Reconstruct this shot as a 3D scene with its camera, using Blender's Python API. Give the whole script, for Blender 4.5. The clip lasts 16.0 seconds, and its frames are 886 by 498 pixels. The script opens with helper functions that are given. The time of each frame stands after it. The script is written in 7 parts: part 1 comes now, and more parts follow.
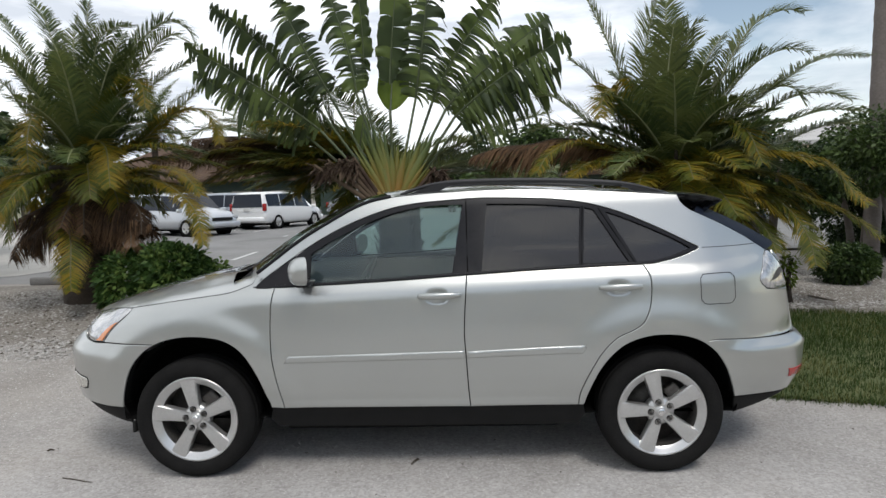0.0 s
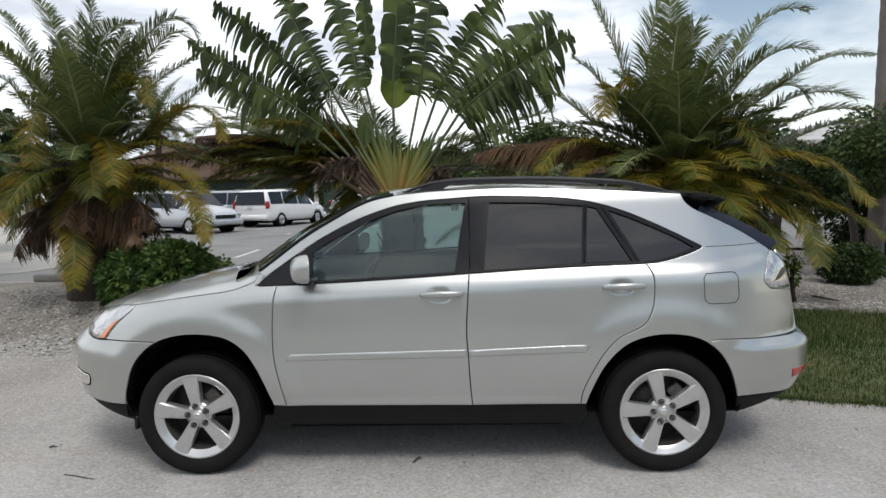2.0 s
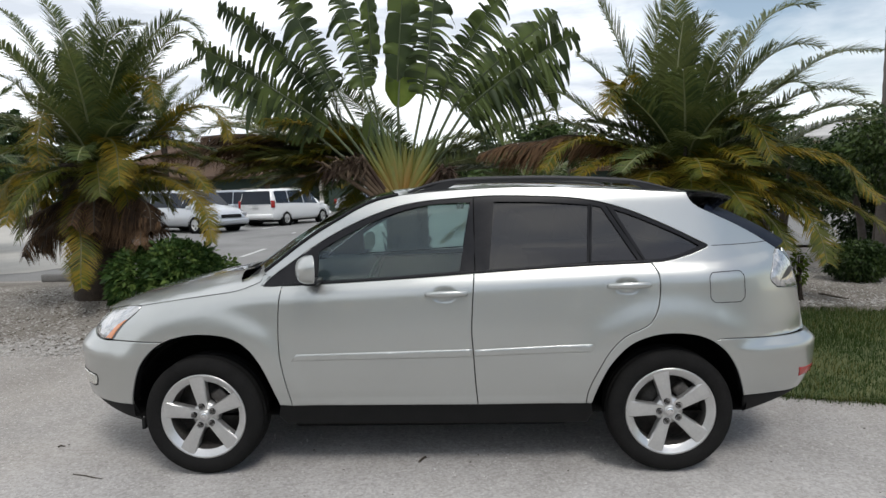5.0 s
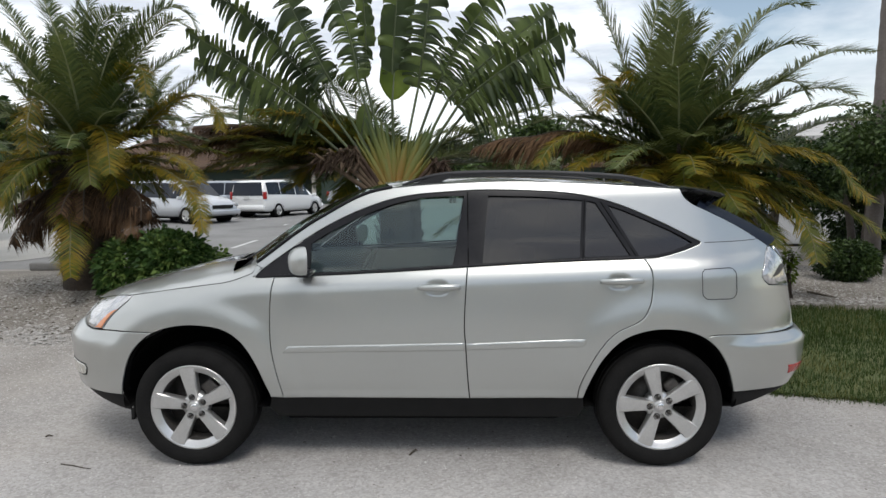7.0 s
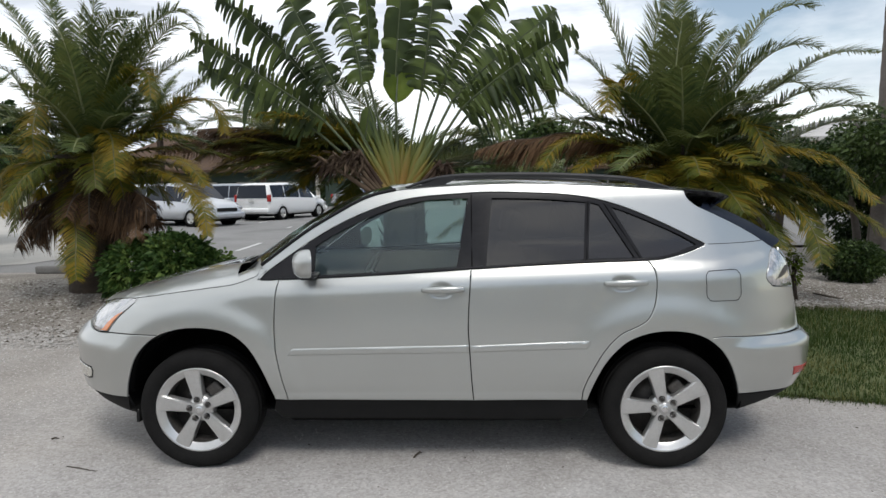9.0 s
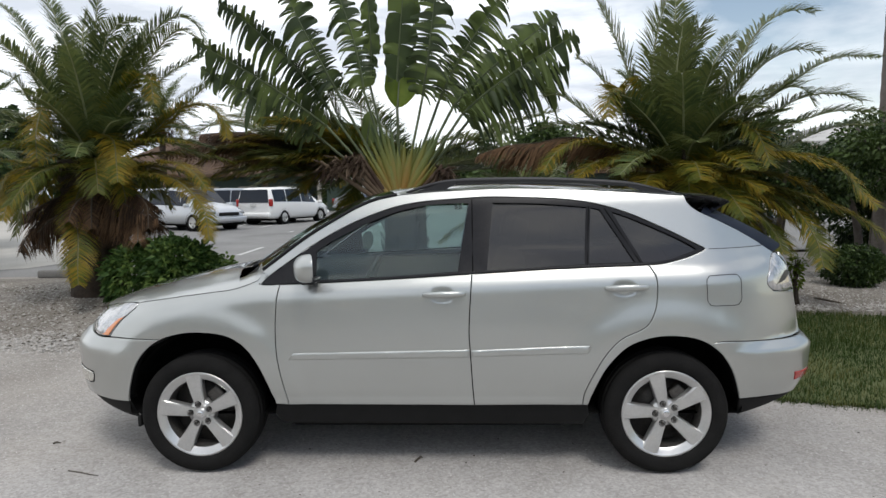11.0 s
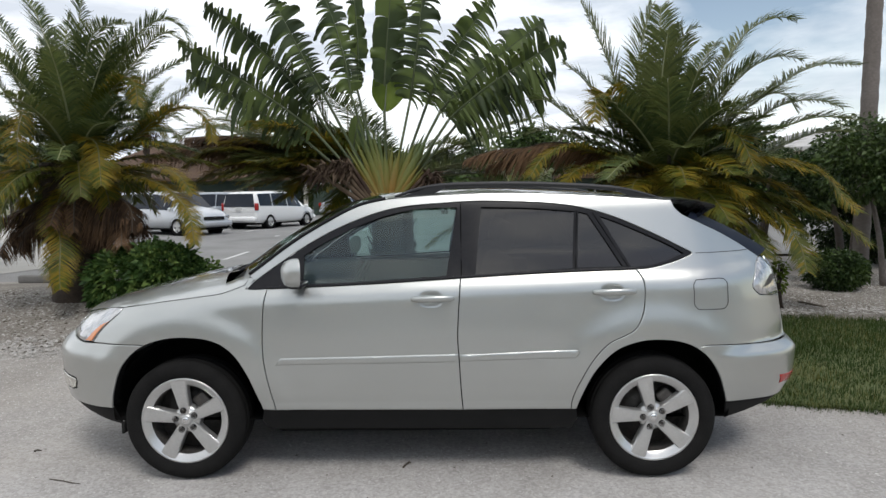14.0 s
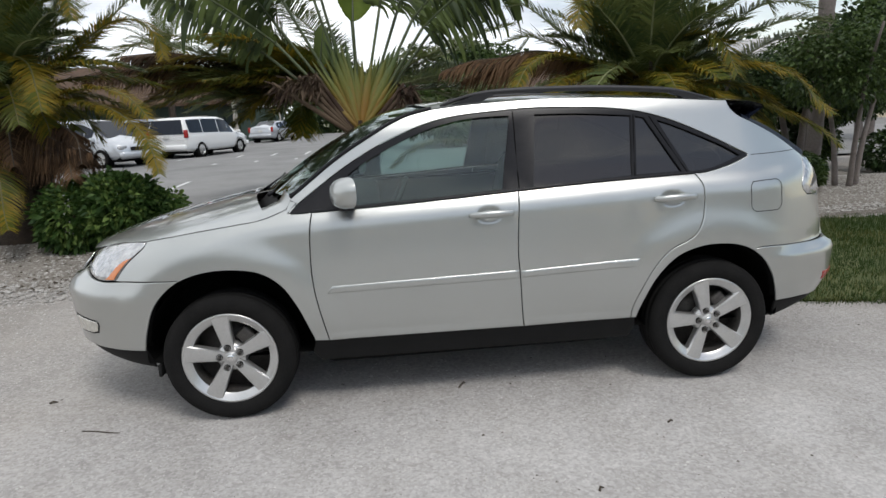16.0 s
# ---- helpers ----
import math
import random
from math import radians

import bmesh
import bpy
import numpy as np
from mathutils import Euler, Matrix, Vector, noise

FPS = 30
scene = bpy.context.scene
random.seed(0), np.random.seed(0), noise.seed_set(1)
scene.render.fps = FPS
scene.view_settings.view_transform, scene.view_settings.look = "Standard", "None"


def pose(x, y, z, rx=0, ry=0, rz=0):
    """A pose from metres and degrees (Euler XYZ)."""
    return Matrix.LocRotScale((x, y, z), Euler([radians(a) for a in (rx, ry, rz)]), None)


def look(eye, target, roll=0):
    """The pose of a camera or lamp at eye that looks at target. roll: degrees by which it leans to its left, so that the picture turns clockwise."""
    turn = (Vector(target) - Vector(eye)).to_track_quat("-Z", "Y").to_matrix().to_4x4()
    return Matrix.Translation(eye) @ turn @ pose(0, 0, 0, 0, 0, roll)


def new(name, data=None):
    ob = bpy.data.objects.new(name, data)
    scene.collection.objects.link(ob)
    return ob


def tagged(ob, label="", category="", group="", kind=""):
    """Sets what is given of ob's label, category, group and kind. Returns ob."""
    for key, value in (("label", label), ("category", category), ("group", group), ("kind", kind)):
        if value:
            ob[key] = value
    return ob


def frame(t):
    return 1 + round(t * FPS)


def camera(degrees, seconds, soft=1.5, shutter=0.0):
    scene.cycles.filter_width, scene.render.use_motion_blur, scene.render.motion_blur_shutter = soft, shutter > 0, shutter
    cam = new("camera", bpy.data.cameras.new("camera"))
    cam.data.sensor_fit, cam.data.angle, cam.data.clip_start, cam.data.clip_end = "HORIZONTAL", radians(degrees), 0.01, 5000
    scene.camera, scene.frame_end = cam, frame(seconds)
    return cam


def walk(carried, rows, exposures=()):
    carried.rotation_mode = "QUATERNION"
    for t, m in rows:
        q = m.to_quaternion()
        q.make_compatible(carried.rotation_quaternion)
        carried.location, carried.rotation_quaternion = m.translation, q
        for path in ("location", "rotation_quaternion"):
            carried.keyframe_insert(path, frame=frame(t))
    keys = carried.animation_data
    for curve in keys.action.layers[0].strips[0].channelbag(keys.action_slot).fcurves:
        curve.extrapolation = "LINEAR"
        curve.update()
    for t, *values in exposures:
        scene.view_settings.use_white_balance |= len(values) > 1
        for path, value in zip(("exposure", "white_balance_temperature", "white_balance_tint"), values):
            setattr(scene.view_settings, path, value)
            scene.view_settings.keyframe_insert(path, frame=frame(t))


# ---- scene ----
from mathutils import geometry

cam = camera(71.8, 16.0)
PATH = [
    (0, (0.237, -3.43, 1.637), (0.173, -1.439, 1.459), -1.5),
    (0.5, (0.236, -3.423, 1.639), (0.18, -1.432, 1.459), -1.5),
    (1, (0.239, -3.424, 1.64), (0.177, -1.434, 1.459), -1.8),
    (1.5, (0.235, -3.42, 1.638), (0.168, -1.428, 1.466), -1.6),
    (2, (0.238, -3.422, 1.636), (0.165, -1.431, 1.453), -1.3),
    (2.5, (0.235, -3.425, 1.639), (0.157, -1.435, 1.459), -1.6),
    (3, (0.241, -3.431, 1.642), (0.155, -1.441, 1.465), -1.8),
    (3.5, (0.242, -3.432, 1.64), (0.15, -1.442, 1.467), -1.8),
    (6, (0.236, -3.414, 1.648), (0.163, -1.426, 1.445), -1.0),
    (6.5, (0.231, -3.413, 1.642), (0.17, -1.425, 1.435), -0.6),
    (7, (0.23, -3.414, 1.64), (0.166, -1.426, 1.432), -0.7),
    (7.5, (0.236, -3.41, 1.64), (0.171, -1.422, 1.433), -0.7),
    (8, (0.232, -3.412, 1.641), (0.165, -1.423, 1.436), -0.9),
    (8.5, (0.229, -3.414, 1.639), (0.16, -1.425, 1.438), -0.8),
    (9, (0.232, -3.42, 1.642), (0.155, -1.432, 1.441), -0.9),
    (11.5, (0.239, -3.428, 1.647), (0.157, -1.438, 1.466), -0.9),
    (12, (0.242, -3.425, 1.649), (0.192, -1.433, 1.474), -0.7),
    (12.5, (0.241, -3.421, 1.644), (0.202, -1.428, 1.474), -1.2),
    (13, (0.231, -3.416, 1.645), (0.191, -1.425, 1.468), -1.1),
    (13.5, (0.227, -3.414, 1.647), (0.186, -1.422, 1.473), -0.7),
    (14, (0.225, -3.421, 1.643), (0.187, -1.429, 1.47), -0.8),
    (14.2, (0.220, -3.415, 1.631), (0.185, -1.424, 1.442), -0.74),
    (14.4, (0.224, -3.415, 1.633), (0.196, -1.426, 1.427), -0.69),
    (14.5, (0.229, -3.418, 1.635), (0.219, -1.431, 1.408), -0.51),
    (14.6, (0.218, -3.420, 1.628), (0.209, -1.436, 1.371), -0.85),
    (14.8, (0.208, -3.392, 1.626), (0.113, -1.421, 1.299), -1.41),
    (15, (0.160, -3.367, 1.623), (0.042, -1.402, 1.269), 0.04),
    (15.2, (0.057, -3.354, 1.625), (-0.070, -1.389, 1.274), -0.97),
    (15.4, (-0.071, -3.343, 1.610), (-0.144, -1.373, 1.271), -3.33),
    (15.5, (-0.159, -3.339, 1.612), (-0.190, -1.369, 1.271), -3.09),
    (15.6, (-0.225, -3.323, 1.614), (-0.233, -1.358, 1.246), -2.88),
    (15.8, (-0.339, -3.279, 1.615), (-0.289, -1.320, 1.215), -1.73),
    (16, (-0.463, -3.201, 1.600), (-0.288, -1.256, 1.169), -2.70),
]
walk(cam, [(t, look(eye, target, roll)) for t, eye, target, roll in PATH])


# ---- sky and sun: a bright, thinly clouded day ----
world = bpy.data.worlds.new("sky")
scene.world = world
world.use_nodes = True
wn, wl = world.node_tree.nodes, world.node_tree.links
wn.clear()
sky = wn.new("ShaderNodeTexSky")
sky.sky_type, sky.sun_disc = "NISHITA", False
sky.sun_elevation, sky.sun_rotation = radians(57.6), radians(158)
sky.air_density, sky.dust_density = 1.0, 0.6
coord, cloud, ramp, veil, bg, wout = [wn.new("ShaderNode" + k) for k in ("TexCoord", "TexNoise", "ValToRGB", "MixRGB", "Background", "OutputWorld")]
stretch = wn.new("ShaderNodeMapping")
stretch.inputs["Scale"].default_value = (1.0, 1.0, 2.6)
cloud.inputs["Scale"].default_value, cloud.inputs["Detail"].default_value, cloud.inputs["Roughness"].default_value = 1.9, 7, 0.56
ramp.color_ramp.elements[0].position, ramp.color_ramp.elements[1].position = 0.39, 0.59

stretch.inputs["Location"].default_value = (0.35, 0.1, 0.0)
wl.new(coord.outputs["Generated"], stretch.inputs["Vector"])
wl.new(stretch.outputs["Vector"], cloud.inputs["Vector"])
drift, thick = wn.new("ShaderNodeVectorMath"), wn.new("ShaderNodeMath")
drift.operation, thick.operation = "DOT_PRODUCT", "ADD"
drift.inputs[1].default_value = (-0.155, 0.080, 0.12)
wl.new(coord.outputs["Generated"], drift.inputs[0])
wl.new(drift.outputs["Value"], thick.inputs[0])
wl.new(cloud.outputs["Fac"], thick.inputs[1])
wl.new(thick.outputs[0], ramp.inputs["Fac"])
wl.new(ramp.outputs["Color"], veil.inputs["Fac"])
puff, tone = wn.new("ShaderNodeTexNoise"), wn.new("ShaderNodeValToRGB")
puff.inputs["Scale"].default_value, puff.inputs["Detail"].default_value, puff.inputs["Roughness"].default_value = 3.4, 6, 0.55
tone.color_ramp.elements[0].position, tone.color_ramp.elements[1].position = 0.38, 0.58
tone.color_ramp.elements[0].color, tone.color_ramp.elements[1].color = (0.60, 0.64, 0.70, 1), (0.975, 0.99, 1.0, 1)
swell = wn.new("ShaderNodeMixRGB")
swell.blend_type = "MULTIPLY"
swell.inputs["Fac"].default_value, swell.inputs["Color1"].default_value = 1.0, (13.0, 13.15, 13.4, 1)
streak = wn.new("ShaderNodeMapping")
streak.inputs["Scale"].default_value = (1.0, 1.0, 5.5)
wl.new(coord.outputs["Generated"], streak.inputs["Vector"])
wl.new(streak.outputs["Vector"], puff.inputs["Vector"])
wl.new(puff.outputs["Fac"], tone.inputs["Fac"])
wl.new(tone.outputs["Color"], swell.inputs["Color2"])
wl.new(swell.outputs["Color"], veil.inputs["Color2"])
haze = wn.new("ShaderNodeMixRGB")
haze.blend_type = "MULTIPLY"
haze.inputs["Fac"].default_value, haze.inputs["Color2"].default_value = 1.0, (1.85, 1.62, 1.38, 1)
wl.new(sky.outputs["Color"], haze.inputs["Color1"])
wl.new(haze.outputs["Color"], veil.inputs["Color1"])
wl.new(veil.outputs["Color"], bg.inputs["Color"])
bg.inputs["Strength"].default_value = 0.097
wl.new(bg.outputs["Background"], wout.inputs["Surface"])

sun = new("sun", bpy.data.lights.new("sun", "SUN"))
sun.data.energy, sun.data.angle, sun.data.color = 1.6, radians(18), (1.0, 0.97, 0.93)
sun.matrix_world = look((1.3, -3.3, 5.6), (0, 0, 0))
scene.view_settings.exposure = 0.0


# ---- materials ----
def nodes_of(name):
    m = bpy.data.materials.new(name)
    m.use_nodes = True
    n = m.node_tree.nodes
    return m, n, m.node_tree.links, n["Principled BSDF"]


def set_in(node, **kw):
    for k, v in kw.items():
        node.inputs[k.replace("_", " ")].default_value = v


def surface(name, c1, c2, rough=0.6, metal=0.0, scale=8.0, fine=90.0, bump=0.0, vary=0.0, coat=0.0, spec=0.5, distance=0.01, blotch=0.5):
    """A two-scale mottled surface between two colours, with fine relief; vary: change from piece to piece."""
    m, n, l, p = nodes_of(name)
    tc = n.new("ShaderNodeTexCoord")
    big, small = n.new("ShaderNodeTexNoise"), n.new("ShaderNodeTexNoise")
    set_in(big, Scale=scale, Detail=5.0, Roughness=0.6)
    set_in(small, Scale=fine, Detail=4.0, Roughness=0.65)
    l.new(tc.outputs["Object"], big.inputs["Vector"])
    l.new(tc.outputs["Object"], small.inputs["Vector"])
    blend = n.new("ShaderNodeMath")
    blend.operation = "MULTIPLY_ADD"
    l.new(big.outputs["Fac"], blend.inputs[0])
    blend.inputs[1].default_value = blotch
    half = n.new("ShaderNodeMath")
    half.operation = "MULTIPLY"
    l.new(small.outputs["Fac"], half.inputs[0])
    half.inputs[1].default_value = 1 - blotch
    l.new(half.outputs[0], blend.inputs[2])
    r = n.new("ShaderNodeValToRGB")
    r.color_ramp.elements[0].position, r.color_ramp.elements[1].position = 0.33, 0.67
    r.color_ramp.elements[0].color, r.color_ramp.elements[1].color = (*c1, 1), (*c2, 1)
    l.new(blend.outputs[0], r.inputs["Fac"])
    out = r.outputs["Color"]
    if vary:
        info, hsv, k = n.new("ShaderNodeObjectInfo"), n.new("ShaderNodeHueSaturation"), n.new("ShaderNodeMapRange")
        set_in(k, To_Min=1 - vary, To_Max=1 + vary)
        l.new(info.outputs["Random"], k.inputs["Value"])
        l.new(k.outputs["Result"], hsv.inputs["Value"])
        l.new(out, hsv.inputs["Color"])
        out = hsv.outputs["Color"]
    l.new(out, p.inputs["Base Color"])
    set_in(p, Roughness=rough, Metallic=metal, Coat_Weight=coat, Specular_IOR_Level=spec)
    if bump:
        b = n.new("ShaderNodeBump")
        set_in(b, Strength=bump, Distance=distance)
        l.new(small.outputs["Fac"], b.inputs["Height"])
        l.new(b.outputs["Normal"], p.inputs["Normal"])
    return m


def leaf_mat(name, c1, c2, c3, rough=0.45, thin=0.35, scale=3.0):
    """Leaf: colour changes from blade to blade and along it; some light passes through."""
    m, n, l, p = nodes_of(name)
    geo, info, tc, noi = n.new("ShaderNodeNewGeometry"), n.new("ShaderNodeObjectInfo"), n.new("ShaderNodeTexCoord"), n.new("ShaderNodeTexNoise")
    set_in(noi, Scale=scale, Detail=3.0)
    l.new(tc.outputs["Object"], noi.inputs["Vector"])
    a, b = n.new("ShaderNodeMath"), n.new("ShaderNodeMath")
    a.operation = b.operation = "MULTIPLY_ADD"
    l.new(geo.outputs["Random Per Island"], a.inputs[0])
    a.inputs[1].default_value = 0.45
    l.new(noi.outputs["Fac"], a.inputs[2])
    l.new(info.outputs["Random"], b.inputs[0])
    b.inputs[1].default_value = 0.35
    l.new(a.outputs[0], b.inputs[2])
    r = n.new("ShaderNodeValToRGB")
    r.color_ramp.elements[0].position, r.color_ramp.elements[1].position = 0.45, 1.15
    r.color_ramp.elements[0].color, r.color_ramp.elements[1].color = (*c1, 1), (*c3, 1)
    mid = r.color_ramp.elements.new(0.85)
    mid.color = (*c2, 1)
    l.new(b.outputs[0], r.inputs["Fac"])
    l.new(r.outputs["Color"], p.inputs["Base Color"])
    set_in(p, Roughness=rough, Specular_IOR_Level=0.27)
    tr, mix = n.new("ShaderNodeBsdfTranslucent"), n.new("ShaderNodeMixShader")
    l.new(r.outputs["Color"], tr.inputs["Color"])
    mix.inputs["Fac"].default_value = thin
    l.new(p.outputs["BSDF"], mix.inputs[1])
    l.new(tr.outputs["BSDF"], mix.inputs[2])
    l.new(mix.outputs["Shader"], n["Material Output"].inputs["Surface"])
    return m


def glass_mat(name, tint, ior=1.5, shine=(1, 1, 1)):
    """A pane: tinted see-through sheet with a glossy face."""
    m, n, l, p = nodes_of(name)
    n.remove(p)
    tr, gl, fr, mix = n.new("ShaderNodeBsdfTransparent"), n.new("ShaderNodeBsdfGlossy"), n.new("ShaderNodeFresnel"), n.new("ShaderNodeMixShader")
    tr.inputs["Color"].default_value = (*tint, 1)
    set_in(gl, Roughness=0.015)
    gl.inputs["Color"].default_value = (*shine, 1)
    fr.inputs["IOR"].default_value = ior
    l.new(fr.outputs["Fac"], mix.inputs["Fac"])
    l.new(tr.outputs["BSDF"], mix.inputs[1])
    l.new(gl.outputs["BSDF"], mix.inputs[2])
    l.new(mix.outputs["Shader"], n["Material Output"].inputs["Surface"])
    return m


def paint(name, col, flake=0.55, rough=0.32):
    """Metallic car paint: flakes under a clear coat, a little dust."""
    m, n, l, p = nodes_of(name)
    tc, noi, dust = n.new("ShaderNodeTexCoord"), n.new("ShaderNodeTexNoise"), n.new("ShaderNodeTexNoise")
    set_in(noi, Scale=700.0, Detail=1.0)
    set_in(dust, Scale=2.5, Detail=6.0)
    l.new(tc.outputs["Object"], noi.inputs["Vector"])
    l.new(tc.outputs["Object"], dust.inputs["Vector"])
    r = n.new("ShaderNodeValToRGB")
    r.color_ramp.elements[0].position, r.color_ramp.elements[1].position = 0.3, 0.7
    r.color_ramp.elements[0].color = (*[c * 0.93 for c in col], 1)
    r.color_ramp.elements[1].color = (*[min(1, c * 1.05) for c in col], 1)
    l.new(noi.outputs["Fac"], r.inputs["Fac"])
    l.new(r.outputs["Color"], p.inputs["Base Color"])
    k = n.new("ShaderNodeMapRange")
    set_in(k, To_Min=rough - 0.04, To_Max=rough + 0.08)
    l.new(dust.outputs["Fac"], k.inputs["Value"])
    l.new(k.outputs["Result"], p.inputs["Roughness"])
    set_in(p, Metallic=flake, Coat_Weight=1.0, Coat_Roughness=0.02)
    return m


def shell_mat(name, c1, c2, c3, grain=55.0, deep=0.010):
    """Crushed shell: pale and dark fragments in a dusty bed, with worn and stained areas."""
    m, n, l, p = nodes_of(name)
    tc, cell, noi, big, dark = n.new("ShaderNodeTexCoord"), n.new("ShaderNodeTexVoronoi"), n.new("ShaderNodeTexNoise"), n.new("ShaderNodeTexNoise"), n.new("ShaderNodeTexNoise")
    set_in(cell, Scale=grain * 2.2)
    set_in(noi, Scale=grain * 0.9, Detail=8.0, Roughness=0.72)
    set_in(big, Scale=0.9, Detail=6.0, Roughness=0.6)
    set_in(dark, Scale=11.0, Detail=6.0, Roughness=0.75)
    for q in (noi, big, dark):
        l.new(tc.outputs["Object"], q.inputs["Vector"])
    l.new(tc.outputs["Object"], cell.inputs["Vector"])
    sep = n.new("ShaderNodeSeparateColor")
    l.new(cell.outputs["Color"], sep.inputs["Color"])
    f1, f2, f3 = n.new("ShaderNodeMath"), n.new("ShaderNodeMath"), n.new("ShaderNodeMath")
    for q, k in ((f1, 0.16), (f2, 0.40), (f3, 0.36)):
        q.operation = "MULTIPLY_ADD"
        q.inputs[1].default_value = k
    l.new(sep.outputs["Red"], f1.inputs[0])
    f1.inputs[2].default_value = 0.04
    l.new(noi.outputs["Fac"], f2.inputs[0])
    l.new(f1.outputs[0], f2.inputs[2])
    l.new(big.outputs["Fac"], f3.inputs[0])
    l.new(f2.outputs[0], f3.inputs[2])
    r = n.new("ShaderNodeValToRGB")
    r.color_ramp.elements[0].position, r.color_ramp.elements[1].position = 0.30, 0.74
    r.color_ramp.elements[0].color, r.color_ramp.elements[1].color = (*c1, 1), (*c3, 1)
    mid = r.color_ramp.elements.new(0.50)
    mid.color = (*c2, 1)
    l.new(f3.outputs[0], r.inputs["Fac"])
    stain, kk = n.new("ShaderNodeMixRGB"), n.new("ShaderNodeMapRange")
    stain.blend_type = "MULTIPLY"
    stain.inputs["Color2"].default_value = (0.62, 0.58, 0.54, 1)
    set_in(kk, From_Min=0.56, From_Max=0.72, To_Min=0.0, To_Max=0.45)
    l.new(dark.outputs["Fac"], kk.inputs["Value"])
    l.new(kk.outputs["Result"], stain.inputs["Fac"])
    l.new(r.outputs["Color"], stain.inputs["Color1"])
    patch, pale, kp = n.new("ShaderNodeTexNoise"), n.new("ShaderNodeMixRGB"), n.new("ShaderNodeMapRange")
    set_in(patch, Scale=2.2, Detail=5.0, Roughness=0.6)
    set_in(kp, From_Min=0.42, From_Max=0.62, To_Min=0.0, To_Max=1.0)
    pale.blend_type = "MULTIPLY"
    pale.inputs["Color2"].default_value = (0.90, 0.895, 0.885, 1)
    l.new(tc.outputs["Object"], patch.inputs["Vector"])
    l.new(patch.outputs["Fac"], kp.inputs["Value"])
    l.new(kp.outputs["Result"], pale.inputs["Fac"])
    l.new(stain.outputs["Color"], pale.inputs["Color1"])
    # dust and litter gather away from the driven strip
    axes, far_off, rag, edge, dirt = n.new("ShaderNodeSeparateXYZ"), n.new("ShaderNodeMath"), n.new("ShaderNodeMath"), n.new("ShaderNodeMapRange"), n.new("ShaderNodeMixRGB")
    far_off.operation, rag.operation, dirt.blend_type = "ABSOLUTE", "MULTIPLY_ADD", "MULTIPLY"
    l.new(tc.outputs["Object"], axes.inputs["Vector"])
    l.new(axes.outputs["X"], far_off.inputs[0])
    l.new(big.outputs["Fac"], rag.inputs[0])
    rag.inputs[1].default_value = 3.2
    l.new(far_off.outputs[0], rag.inputs[2])
    set_in(edge, From_Min=3.5, From_Max=5.4, To_Min=0.0, To_Max=1.0)
    l.new(rag.outputs[0], edge.inputs["Value"])
    l.new(edge.outputs["Result"], dirt.inputs["Fac"])
    dirt.inputs["Color2"].default_value = (0.78, 0.755, 0.72, 1)
    l.new(pale.outputs["Color"], dirt.inputs["Color1"])
    l.new(dirt.outputs["Color"], p.inputs["Base Color"])
    set_in(p, Roughness=0.95, Specular_IOR_Level=0.2)
    b = n.new("ShaderNodeBump")
    set_in(b, Strength=0.8, Distance=deep)
    l.new(f2.outputs[0], b.inputs["Height"])
    l.new(b.outputs["Normal"], p.inputs["Normal"])
    return m


def sheath_mat():
    """Leaf sheath: orange-yellow at its foot, green higher up, with fine streaks."""
    m, n, l, p = nodes_of("yellow_green_sheath")
    tc, sep, noi, mp = n.new("ShaderNodeTexCoord"), n.new("ShaderNodeSeparateXYZ"), n.new("ShaderNodeTexNoise"), n.new("ShaderNodeMapping")
    info, add, r = n.new("ShaderNodeObjectInfo"), n.new("ShaderNodeMath"), n.new("ShaderNodeValToRGB")
    mp.inputs["Scale"].default_value = (45, 45, 2.0)
    set_in(noi, Scale=1.0, Detail=4.0)
    l.new(tc.outputs["Object"], mp.inputs["Vector"])
    l.new(mp.outputs["Vector"], noi.inputs["Vector"])
    l.new(tc.outputs["Object"], sep.inputs["Vector"])
    k, k2 = n.new("ShaderNodeMapRange"), n.new("ShaderNodeMath")
    set_in(k, From_Min=1.32, From_Max=2.5, To_Min=-0.34, To_Max=0.42)
    l.new(sep.outputs["Z"], k.inputs["Value"])
    add.operation, k2.operation = "MULTIPLY_ADD", "MULTIPLY_ADD"
    l.new(noi.outputs["Fac"], add.inputs[0])
    add.inputs[1].default_value = 0.35
    l.new(k.outputs["Result"], add.inputs[2])
    l.new(info.outputs["Random"], k2.inputs[0])
    k2.inputs[1].default_value = 0.25
    l.new(add.outputs[0], k2.inputs[2])
    e = r.color_ramp.elements
    e[0].position, e[0].color = 0.05, (0.21, 0.115, 0.018, 1)
    e[1].position, e[1].color = 0.95, (0.028, 0.050, 0.018, 1)
    q = e.new(0.38)
    q.color = (0.125, 0.130, 0.020, 1)
    q = e.new(0.65)
    q.color = (0.060, 0.090, 0.022, 1)
    l.new(k2.outputs[0], r.inputs["Fac"])
    l.new(r.outputs["Color"], p.inputs["Base Color"])
    set_in(p, Roughness=0.5)
    return m


